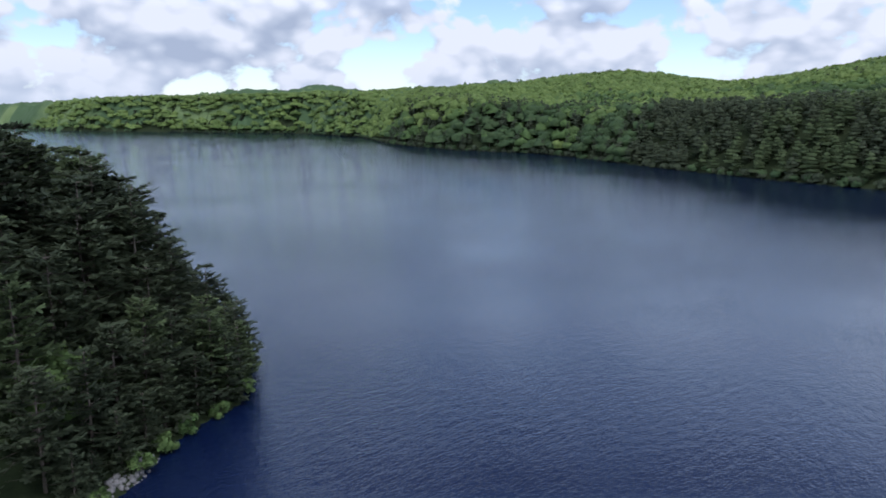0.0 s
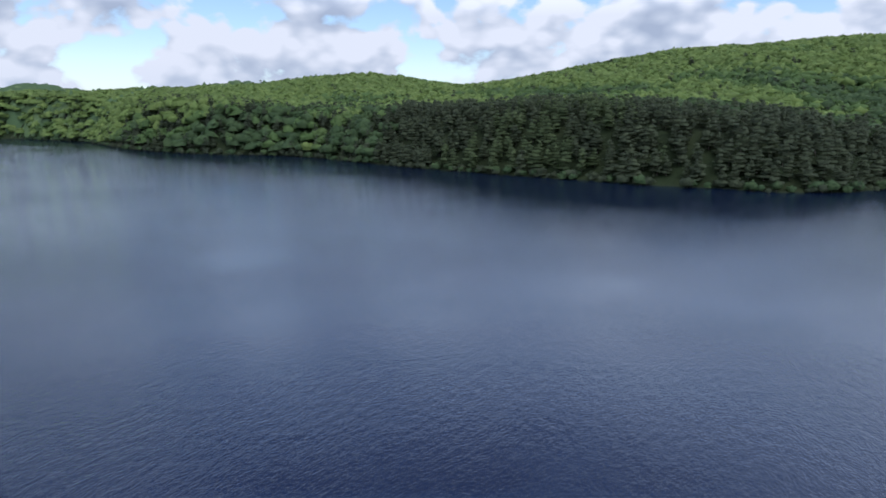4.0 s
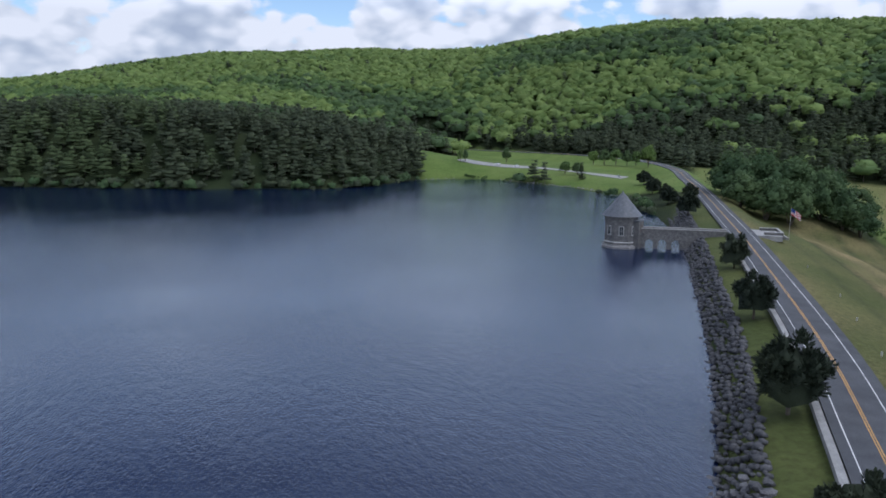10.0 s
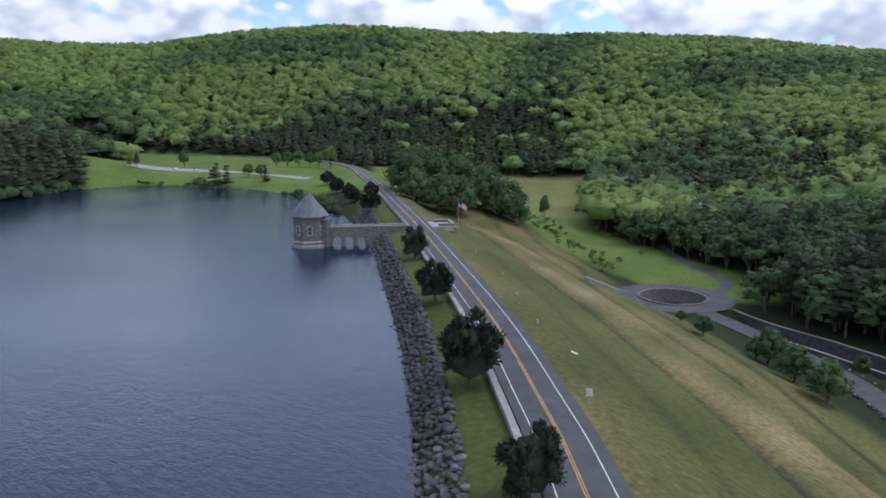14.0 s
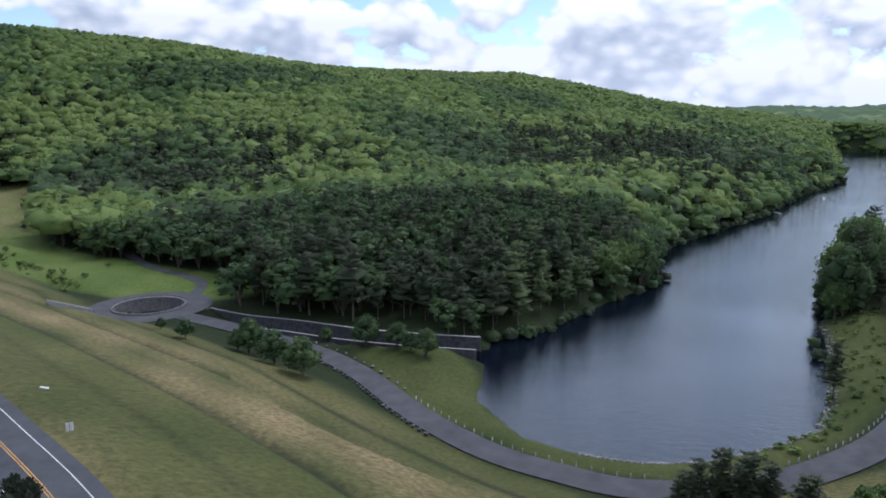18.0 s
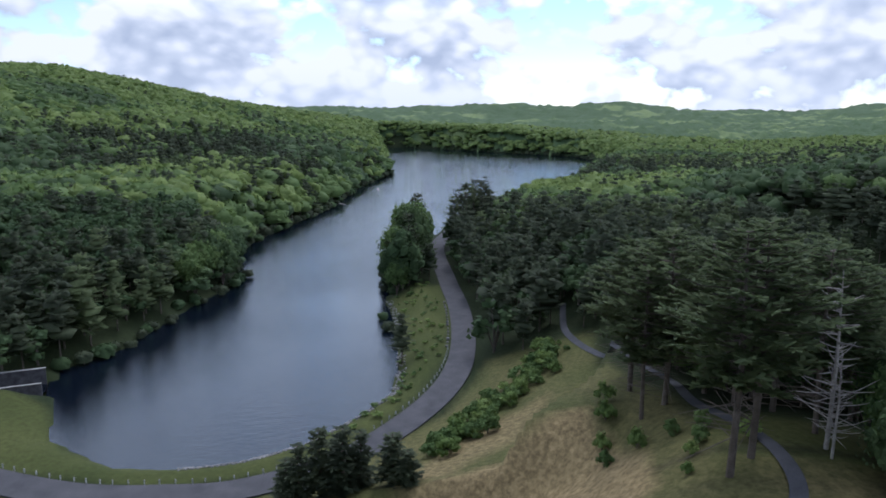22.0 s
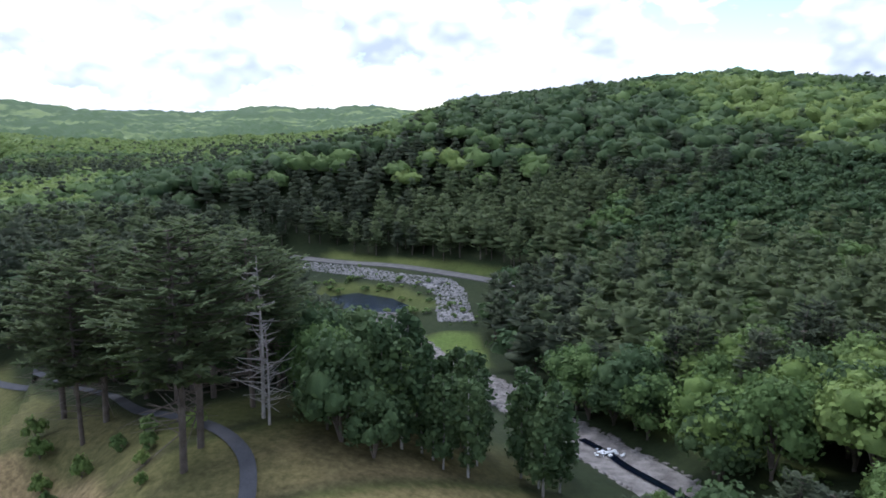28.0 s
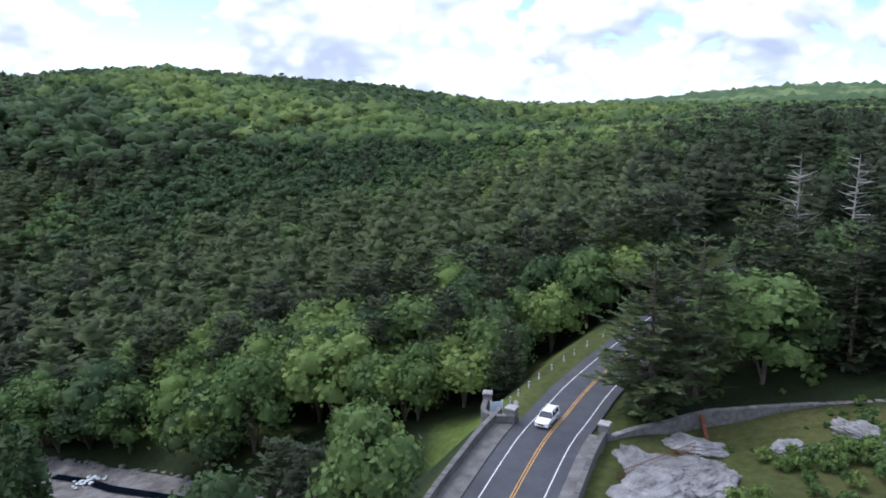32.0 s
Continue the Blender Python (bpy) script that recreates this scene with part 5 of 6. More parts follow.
def stones_joined(name, rows, mat, label, parent=None, flat=0.7):
    """Stones as one mesh; rows: x, y, z, size, turn."""
    tpl = []
    for i in range(4):
        me = rock_mesh(200 + i, flat)
        tpl.append((np.array([v.co[:] for v in me.vertices]), np.array([p.vertices[:] for p in me.polygons])))
        bpy.data.meshes.remove(me)
    vs, fs, base = [], [], 0
    for i, (q, f) in enumerate(tpl):
        p = rows[i::4]
        c, s = np.cos(p[:, 4])[:, None], np.sin(p[:, 4])[:, None]
        v = np.stack([(q[None, :, 0] * c - q[None, :, 1] * s) * p[:, 3:4] + p[:, 0:1], (q[None, :, 0] * s + q[None, :, 1] * c) * p[:, 3:4] + p[:, 1:2], q[None, :, 2] * p[:, 3:4] + p[:, 2:3]], -1)
        vs.append(v.reshape(-1, 3))
        fs.append((f[None] + (np.arange(len(p)) * len(q))[:, None, None]).reshape(-1, 3) + base)
        base += len(vs[-1])
    ob = new(name, array_mesh(name, np.concatenate(vs), np.concatenate(fs), [mat]))
    if parent:
        ob.parent = parent
    return tagged(ob, label, kind="stuff")


PALE_STONE = surface("pale_stone", (0.10, 0.098, 0.096), (0.25, 0.242, 0.235), 0.5, 5.0, 0.9, 0.25, 0.6, 0.05, 0.3)
LINE = finer(CREST_ROAD, 1.0)
L_WAY = np.gradient(LINE[:, :2], axis=0)
L_WAY /= np.linalg.norm(L_WAY, axis=1, keepdims=True)
L_SIDE = np.stack([L_WAY[:, 1], -L_WAY[:, 0]], -1)


def on_dam(x, y, w):
    """The plan point beside the road at offset w, abreast of (x, y)."""
    i = np.argmin(np.hypot(LINE[:, 0] - x, LINE[:, 1] - y))
    return LINE[i, :2] + L_SIDE[i] * w, L_WAY[i]


def stretch(a, b):
    """Part of the crest road between two plan points."""
    i, j = [int(np.argmin(np.hypot(LINE[:, 0] - p[0], LINE[:, 1] - p[1]))) for p in (a, b)]
    return LINE[i:j + 1]


def riprap():
    rs = np.random.RandomState(8)
    i0, i1 = [int(np.argmin(np.hypot(LINE[:, 0] - p[0], LINE[:, 1] - p[1]))) for p in ((6, -16), (206, 335))]
    rows = []
    for i in range(i0, i1):
        for w in np.arange(-19.4, -12.2, 0.92):
            ww = w + rs.uniform(-0.4, 0.4)
            p = LINE[i, :2] + L_SIDE[i] * ww + L_WAY[i] * rs.uniform(-0.5, 0.5)
            rows.append((p[0], p[1], float(dam_profile(ww)) - 0.15 + rs.uniform(-0.15, 0.25), rs.uniform(0.75, 1.65), rs.uniform(0, 6.28)))
    rows = np.array(rows)
    near = np.where((rows[:, 0] > 38) & (rows[:, 0] < 50) & (rows[:, 2] > -0.4))[0][:300]
    root = stones_joined("riprap", np.delete(rows, near, 0), RIPRAP, "rough dark grey rock armour on the dam's water face")
    root["kind"], root["category"] = "structure", "rock armour"
    meshes = [rock_mesh(210 + i) for i in range(6)]
    for me in meshes:
        me.materials.append(RIPRAP)
    for k, i in enumerate(near):
        x, y, z, s, a = rows[i]
        ob = new("stone", meshes[k % 6])
        ob.parent = root
        ob.matrix_basis = pose(x, y, z, 0, 0, math.degrees(a)) @ Matrix.Scale(s, 4)


riprap()


def bank_stones(name, line, lo, hi, count, size, mat, label, seed, flat=0.7):
    rs = np.random.RandomState(seed)
    p = np.array(line, float)
    t = rs.uniform(0, len(p) - 1.001, count)
    i = t.astype(int)
    f = (t - i)[:, None]
    c = p[i] * (1 - f) + p[i + 1] * f
    d = p[i + 1] - p[i]
    d /= np.linalg.norm(d, axis=1, keepdims=True)
    c = c + np.stack([d[:, 1], -d[:, 0]], -1) * rs.uniform(lo, hi, (count, 1))
    z = height(c[:, 0], c[:, 1])
    rows = np.stack([c[:, 0], c[:, 1], z + 0.05, rs.uniform(*size, count), rs.uniform(0, 6.28, count)], -1)
    return tagged(stones_joined(name, rows, mat, label, None, flat), category="stones")


bank_stones("bank_stones", [(-70, 8), (-78, 22), (-82, 30), (-88, 37)], -2.5, 0.8, 220, (0.4, 1.2), STONE, "pale broken rocks along the reservoir bank", 21)
bank_stones("bank_stones", [(160, 1), (159, -14), (162, -27), (172, -43), (185, -58), (204, -66), (256, -82), (287, -88)], -0.5, 3.0, 700, (0.35, 1.1), PALE_STONE, "grey stones along the lake's edge", 22)
bank_stones("stone_bank", [(206, -306), (176, -307), (154, -302), (124, -299), (110, -284), (98, -258), (92, -246)], -1.0, 13.0, 2300, (0.55, 1.5), PALE_STONE, "broad bank of broken grey rock below the gravel road", 24)
LEDGE = surface("ledge_rock", (0.085, 0.078, 0.072), (0.21, 0.195, 0.182), 0.4, 4.0, 0.85, 0.3, 0.8, 0.12, 0)
bank_stones("stream_ledges", STREAM[:, :2].tolist(), -7.0, 7.0, 3000, (0.5, 2.0), LEDGE, "pale bedrock ledges and boulders in the brook", 25, 0.28)
FOAM = surface("white_water", (0.55, 0.58, 0.6), (0.8, 0.82, 0.84), 1.2, 5.0, 0.5, 0.4, 0.8, 0.2, 0)
brook = STREAM.copy()
brook[:, 0] += 1.0 * np.sin(np.arange(len(brook)) * 1.7)
brook[:, 2] -= 0.35
pool = np.hypot(brook[:, 0] - 18, brook[:, 1] + 130) < 26
ribbon("water_brook", brook[pool], -0.9, 0.9, 0.0, WATER_LOW, "dark brook running over bedrock", "structure", category="water")
rs_f = np.random.RandomState(61)
falls = np.stack([21.0 + rs_f.normal(scale=1.5, size=34), -133.4 + rs_f.normal(scale=1.1, size=34), np.zeros(34), rs_f.uniform(0.3, 1.0, 34), rs_f.uniform(0, 6.28, 34)], -1)
falls[:, 2] = from_line(falls[:, 0], falls[:, 1], STREAM)[3] - 0.15
tagged(stones_joined("white_water", falls, FOAM, "white water tumbling over the ledges", None, 0.3), category="water")
flat_sheet("water_pond", POND, -33.2, WATER_LOW, "small dark pond below the stone bank")


def draped(name, line, half, mat, label, category, lift=0.12):
    """A surfaced way that follows the ground."""
    p = finer(np.array(line)[:, :2], 1.5)
    d = np.gradient(p, axis=0)
    d /= np.linalg.norm(d, axis=1, keepdims=True)
    side = np.stack([d[:, 1], -d[:, 0]], -1)
    cols = [p + side * o for o in (-half, 0, half)]
    v = []
    for c in cols:
        v += [(x, y, h) for (x, y), h in zip(c, height(c[:, 0], c[:, 1]) + lift)]
    n = len(p)
    f = [(k * n + i, (k + 1) * n + i, (k + 1) * n + i + 1, k * n + i + 1) for k in range(2) for i in range(n - 1)]
    return tagged(mesh_object(name, v, f, mat), label, category, kind="structure")


draped("brook_bed", STREAM, 6.2, LEDGE, "pale worn bedrock along the brook", "bedrock", 0.1)
draped("path_pines", FOOT_PATH, 1.0, ASPHALT, "narrow asphalt footpath under the pines", "path", 0.2)
draped("path_lawn", [(266, 166), (284, 172), (294, 186), (308, 212), (330, 240), (352, 262)], 2.6, OLD_ASPHALT, "grey path across the lawn", "path", 0.2)


# ---- parts helper ----
def part(name, v, f, mat, parent, label=""):
    return mesh_object(name, [tuple(p) for p in v], [tuple(q) for q in f], mat, parent, label)


def box(x0, x1, y0, y1, z0, z1, bevel=0.0):
    b = min(bevel, (x1 - x0) / 3, (y1 - y0) / 3)
    if b <= 0:
        v = [(x, y, z) for z in (z0, z1) for x, y in ((x0, y0), (x1, y0), (x1, y1), (x0, y1))]
        return v, [(3, 2, 1, 0), (4, 5, 6, 7), (0, 1, 5, 4), (1, 2, 6, 5), (2, 3, 7, 6), (3, 0, 4, 7)]
    rings = [(z0, 0), (z1 - b, 0), (z1, b)]
    v = [(x, y, z) for z, c in rings for x, y in ((x0 + c, y0 + c), (x1 - c, y0 + c), (x1 - c, y1 - c), (x0 + c, y1 - c))]
    f = [(3, 2, 1, 0), (8, 9, 10, 11)]
    for k in (0, 4):
        f += [(k + i, k + (i + 1) % 4, k + 4 + (i + 1) % 4, k + 4 + i) for i in range(4)]
    return v, f


def lathe(rings, sides, turn=0.0, cap=True):
    """Rings of (radius, height) turned round the z axis."""
    v, f = [], []
    for r, z in rings:
        v += [(r * math.cos(turn + 6.28319 * i / sides), r * math.sin(turn + 6.28319 * i / sides), z) for i in range(sides)]
    for k in range(len(rings) - 1):
        f += [(k * sides + i, k * sides + (i + 1) % sides, (k + 1) * sides + (i + 1) % sides, (k + 1) * sides + i) for i in range(sides)]
    if cap:
        f += [tuple(range(sides))[::-1], tuple(range((len(rings) - 1) * sides, len(rings) * sides))]
    return v, f


def merged(*pieces):
    v, f = [], []
    for pv, pf in pieces:
        n = len(v)
        v += list(pv)
        f += [tuple(i + n for i in q) for q in pf]
    return v, f


GLASS = material("dark_glass", 0.12, 0.6)[0]
GLASS.node_tree.nodes["Principled BSDF"].inputs["Base Color"].default_value = (0.02, 0.025, 0.03, 1)
TRIM = surface("dressed_stone", (0.21, 0.204, 0.195), (0.33, 0.32, 0.30), 1.2, 8.0, 0.85, 0.3, 0.3, 0.02, 0.1)


# ---- gatehouse ----
def gatehouse():
    cx, cy = 110.6, 230.9
    root = tagged(new("gatehouse"), "octagonal granite gatehouse with a conical slate roof", "gatehouse")
    facing = math.degrees(math.atan2(-cy, -cx))
    root.matrix_basis = pose(cx, cy, 0, 0, 0, facing)
    t = math.pi / 8
    part("plinth", *lathe([(7.1, -6), (7.1, 0.7), (6.7, 1.0), (6.55, 1.4)], 8, t), STONE, root, "stepped stone plinth at the waterline")
    # coursed walls: each course a little in or out
    rings = []
    for k in range(12):
        z = 1.4 + k * 0.82
        rings += [(6.12 + (0.05 if k % 2 else 0.0), z), (6.12 + (0.05 if k % 2 else 0.0), z + 0.8)]
    part("wall", *lathe(rings, 8, t), STONE, root)
    part("string_course", *lathe([(6.35, 1.9), (6.45, 2.0), (6.45, 2.3), (6.2, 2.45)], 8, t, False), TRIM, root, "pale stone band round the wall")
    part("eave", *lathe([(6.2, 10.9), (6.7, 11.1), (6.75, 11.35), (6.5, 11.4)], 8, t), TRIM, root)
    roof = [(max(0.08, 6.85 * (1 - (k + j) / 14.4) + (0.10 if j == 0 else 0.0)), 11.3 + 8.0 * (k + j) / 14) for k in range(14) for j in (0, 1)]
    part("roof", *lathe(roof, 20, 0.1), SLATE, root, "conical grey slate roof in courses")
    part("finial", *lathe([(0.16, 19.2), (0.2, 19.5), (0.05, 20.1)], 8), SLATE, root)
    for k in range(8):
        a = 45 * k
        if a == 270:
            continue
        win = part("window", *box(5.62, 5.80, -0.65, 0.65, 5.0, 7.8), STONE, root)
        win.matrix_basis = pose(0, 0, 0, 0, 0, a)
        part("frame", *merged(box(5.74, 5.92, -0.9, -0.6, 4.8, 8.0), box(5.74, 5.92, 0.6, 0.9, 4.8, 8.0), box(5.74, 5.92, -0.6, 0.6, 7.7, 8.0), box(5.74, 5.98, -1.0, 1.0, 4.6, 4.85)), TRIM, win, "dressed stone surround")
        part("pane", *box(5.78, 5.83, -0.6, 0.6, 4.85, 7.7), GLASS, win, "dark leaded glass")
        part("mullion", *merged(box(5.82, 5.88, -0.05, 0.05, 4.85, 7.7), box(5.82, 5.88, -0.6, 0.6, 6.3, 6.4)), TRIM, win)
    # porch towards the bridge
    porch = part("porch", *box(3.6, 7.2, -2.2, 2.2, -1.0, 9.6, 0.2), STONE, root, "square stone porch on the bridge side")
    porch.matrix_basis = pose(0, 0, 0, 0, 0, 68)
    part("porch_roof", *box(3.4, 7.4, -2.4, 2.4, 9.6, 10.0, 0.15), SLATE, porch)
    part("door", *box(7.2, 7.26, -0.7, 0.7, 6.0, 8.3), BARK, porch, "dark wooden door")


gatehouse()


def arch_wall(y0, y1, bays, x_end, z_low, z_spring, z_top):
    """A wall with round-headed openings; bays are (x0, x1)."""
    pieces, x = [], 0.0
    for a, b in bays:
        pieces.append(box(x, a, y0, y1, z_low, z_top))
        r, c = (b - a) / 2, (a + b) / 2
        n = 8
        for k in range(n):
            p, q = [c - r * math.cos(math.pi * i / n) for i in (k, k + 1)]
            zp, zq = [z_spring + r * math.sin(math.pi * i / n) for i in (k, k + 1)]
            v = [(p, y0, zp), (q, y0, zq), (q, y0, z_top), (p, y0, z_top), (p, y1, zp), (q, y1, zq), (q, y1, z_top), (p, y1, z_top)]
            pieces.append((v, [(0, 1, 2, 3), (7, 6, 5, 4), (0, 4, 5, 1), (3, 2, 6, 7)]))
        x = b
    pieces.append(box(x, x_end, y0, y1, z_low, z_top))
    return merged(*pieces)


def footbridge():
    a, b = Vector((110.6, 230.9)), Vector((142.2, 214.5))
    way_ = (b - a).normalized()
    root = tagged(new("access_bridge"), "granite footbridge on round arches out to the gatehouse", "bridge")
    root.matrix_basis = pose(a.x, a.y, 0, 0, 0, math.degrees(math.atan2(way_.y, way_.x)))
    bays = [(8.2, 11.0), (12.6, 15.4), (17.0, 19.8)]
    for y in (-2.3, 1.9):
        part("arcade", *arch_wall(y, y + 0.4, bays, 34.5, -3.0, 1.9, 5.7), STONE, root)
        part("parapet", *box(6.6, 35.0, y - 0.05, y + 0.45, 5.7, 7.0, 0.06), STONE, root)
        part("coping", *box(6.6, 35.2, y - 0.12, y + 0.52, 7.0, 7.2, 0.04), TRIM, root, "pale coping stones")
    for x0, x1 in ((6.0, 8.2), (11.0, 12.6), (15.4, 17.0), (19.8, 34.0)):
        part("pier", *box(x0, x1, -1.9, 1.9, -4.0, 5.3), STONE, root)
    part("deck", *box(6.0, 34.6, -1.9, 1.9, 5.4, 5.8), CONCRETE, root, "plain concrete deck")
    part("landing", *box(34.6, 38.5, -3.0, 3.0, 5.2, 5.98), CONCRETE, root)


footbridge()

# ---- dam crest ----
kerb = ribbon("guard_wall", stretch((30, 14), (140, 202)), -6.0, -5.0, 0.45, CONCRETE, "low weathered concrete guard wall along the road", category="wall", thick=0.9)


def road_sign(x, y, turn, tall, wide, high, mat, label, name="road_sign"):
    z = float(height(np.array([x]), np.array([y]))[0])
    root = tagged(new(name), label, "sign")
    root.matrix_basis = pose(x, y, z, 0, 0, turn)
    part("post", *box(-0.04, 0.04, -0.04, 0.04, -0.3, tall), DEADWOOD, root)
    part("panel", *box(-wide / 2, wide / 2, -0.07, -0.045, tall - high, tall + 0.05), mat, root)
    return root


road_sign(73.7, 64.7, 130, 1.9, 0.9, 1.1, WHITE_PAINT, "white road sign on a short post beside the crest")
for k, (sx, sy) in enumerate(((96, 98.5), (124, 141), (138, 170), (110, 120))):
    sgn = road_sign(sx, sy, 120, 1.0, 0.28, 0.7, WHITE_PAINT, "short white marker post on the grass slope", "marker_post")
    tagged(sgn, category="post", group="marker posts on the dam")
hz = float(height(np.array([91.3]), np.array([84.1]))[0])
hatch = tagged(new("drain_cover"), "white concrete drain cover in the grass", "drain cover")
hatch.matrix_basis = pose(91.3, 84.1, hz, 0, 18, -55)
part("slab", *box(-0.6, 0.6, -0.3, 0.3, -0.2, 0.16, 0.05), WHITE_PAINT, hatch)
part("frame", *merged(box(-0.75, 0.75, -0.42, -0.3, -0.2, 0.1), box(-0.75, 0.75, 0.3, 0.42, -0.2, 0.1)), CONCRETE, hatch)


def overlook():
    p, d = on_dam(152, 217, 9.0)
    root = tagged(new("overlook"), "small stone overlook terrace with low walls beside the road", "terrace")
    root.matrix_basis = pose(p[0], p[1], 5.6, 0, 0, math.degrees(math.atan2(d[1], d[0])))
    part("floor", *box(-7, 7, -4, 4.2, -1.6, 0.25, 0.05), CONCRETE, root)
    for n_, b_ in (("front_wall", (-5, 5, -4.4, -3.8)), ("side_wall", (-5.4, -4.8, -4.4, 1.5)), ("side_wall", (4.8, 5.4, -4.4, 1.5))):
        part(n_, *box(*b_, -1.2, 1.1, 0.06), STONE, root)
        part("coping", *box(b_[0] - 0.1, b_[1] + 0.1, b_[2] - 0.1, b_[3] + 0.1, 1.1, 1.28, 0.04), TRIM, root)
    part("steps", *merged(*[box(-2 + 0, 2, -5.2 - 0.5 * k, -4.4 - 0.5 * k, -1.6, -0.2 - 0.25 * k) for k in range(4)]), CONCRETE, root)
    bench = tagged(new("bench"), "plain stone bench on the overlook", "bench")
    bench.matrix_basis = root.matrix_basis @ pose(0, -2.6, 0.25)
    part("seat", *box(-1.2, 1.2, -0.25, 0.25, 0.4, 0.52, 0.03), TRIM, bench)
    for x_ in (-0.9, 0.7):
        part("leg", *box(x_, x_ + 0.2, -0.2, 0.2, 0, 0.4), STONE, bench)
    flag = tagged(new("flagpole"), "tall pole flying a striped flag above the dam", "flagpole")
    flag.matrix_basis = root.matrix_basis @ pose(-3.5, -6.5, -1.6, 0, 0, -95)
    part("pole", *lathe([(0.09, 0), (0.05, 11.2)], 8), DEADWOOD, flag)
    part("ball", *lathe([(0.02, 11.15), (0.12, 11.28), (0.02, 11.42)], 8), YELLOW_PAINT, flag)
    red, bluem = surface("flag_red", (0.42, 0.03, 0.04), (0.5, 0.05, 0.06), 3, 20, vary=0), surface("flag_blue", (0.02, 0.04, 0.16), (0.03, 0.06, 0.2), 3, 20, vary=0)
    cols = 10
    for k in range(13):
        pts = []
        for i in range(cols + 1):
            u = 3.6 * i / cols
            for e in (0, 1):
                h = 11.0 - (k + e) * 0.165 - 0.42 * u - 0.05 * u * u
                pts.append((u * 0.86, 0.18 * math.sin(u * 2.6 + k * 0.15) * u / 2, h))
        f = [(2 * i, 2 * i + 2, 2 * i + 3, 2 * i + 1) for i in range(cols)]
        part("stripe", pts, f, red if k % 2 == 0 else WHITE_PAINT, flag)
    can = [(u * 0.86, 0.18 * math.sin(u * 2.6 + k * 0.15) * u / 2 + o, 11.0 - k * 0.165 - 0.42 * u - 0.05 * u * u) for o in (-0.02, 0.02) for u in (0, 0.5, 1.0, 1.45) for k in (0, 7)]
    part("canton", can, [(0, 2, 3, 1), (2, 4, 5, 3), (4, 6, 7, 5), (8, 9, 11, 10), (10, 11, 13, 12), (12, 13, 15, 14)], bluem, flag)


overlook()


# ---- round basin, channel and service road ----
def basin():
    x, y = RING
    z = -28.4
    plaza = tagged(mesh_object("plaza", *[[(x + r * math.cos(6.28319 * i / 48), y + r * math.sin(6.28319 * i / 48), z) for r in (14.0, 24.5) for i in range(48)],
                                          [(i, (i + 1) % 48, 48 + (i + 1) % 48, 48 + i) for i in range(48)]], OLD_ASPHALT), "grey paved ring round the basin", "pavement", kind="structure")
    for p in plaza.data.polygons:
        p.flip() if p.normal.z < 0 else None
    root = tagged(new("round_basin"), "sunken round stone basin with a raised rim", "basin")
    root.matrix_basis = pose(x, y, z)
    part("rim", *lathe([(14.3, -0.3), (14.3, 0.55), (14.2, 0.65), (13.6, 0.65), (13.3, 0.5)], 48, 0, False), STONE, root, "low stone coping ring")
    for k in range(4):
        part("wall", *lathe([(13.35 + 0.08 * (k % 2), 0.35 - 1.8 * k), (13.35 + 0.08 * (k % 2), -1.45 - 1.8 * k)], 48, 0, False), STONE, root)
    part("railing", *merged(lathe([(13.75, 1.28), (13.82, 1.28), (13.82, 1.36), (13.75, 1.36)], 48, 0, False),
                            *[box(13.74 * math.cos(a) - 0.05, 13.74 * math.cos(a) + 0.05, 13.74 * math.sin(a) - 0.05, 13.74 * math.sin(a) + 0.05, 0.4, 1.3) for a in np.arange(0, 6.28, 0.262)]), GLASS, root, "thin dark iron railing")
    w = tagged(mesh_object("water_basin", *lathe([(13.4, -34.0), (0.1, -34.0)], 48, 0, False), WATER_LOW), "dark still water in the round basin", "water", kind="structure")
    w.matrix_basis = pose(x, y, 0)
    for p in w.data.polygons:
        p.flip() if p.normal.z < 0 else None
    valve = tagged(new("valve_jet"), "small white valve housing in the basin water", "valve")
    valve.matrix_basis = pose(x + 1, y - 3, -34.2)
    part("block", *box(-1.1, 1.1, -0.6, 0.6, 0, 0.7, 0.1), PALE_STONE, valve)
    part("pipe", *lathe([(0.25, 0.6), (0.25, 2.4), (0.35, 2.5)], 10), WHITE_PAINT, valve)
    for side, top in ((-5.4, 5.0), (4.8, 3.7)):
        ribbon("channel_coping", CHANNEL, side - 0.15, side + 0.75, top + 0.22, TRIM, "pale coping on the channel wall", category="coping", thick=0.22)
        ribbon("channel_wall", CHANNEL, side, side + 0.6, top, RIPRAP, "long stone retaining wall of the outlet channel", category="retaining wall", thick=9.0)
    ribbon("channel_end_wall", spline([(243, 154.5, -34), (251.5, 149, -34)]), -0.3, 0.3, 5.4, STONE, "stone end wall of the outlet channel", category="retaining wall", thick=9.0)
    ribbon("water_channel", CHANNEL, -5.0, 5.0, 0.02, WATER_LOW, "dark water in the outlet channel", "structure", category="water")
    for k in (5, 22, 40):
        c = finer(CHANNEL)[min(k, len(finer(CHANNEL)) - 1)]
        weir = tagged(new("white_riffle"), "white riffle over a stone sill in the channel", "riffle")
        weir.matrix_basis = pose(c[0], c[1], -34.0, 0, 0, k * 17)
        part("foam", *box(-1.3, 1.3, -0.5, 0.5, -0.1, 0.12, 0.06), FOAM, weir)
        part("sill", *box(-1.8, 1.8, -0.2, 0.2, -0.6, 0.05, 0.05), STONE, weir)
    # stone stair down the dam to the plaza
    stair = tagged(new("stone_stair"), "straight stone stair with side walls at the dam foot", "stair")
    stair.matrix_basis = pose(197, 176.5, -13.9, 0, 0, -35)
    n = 18
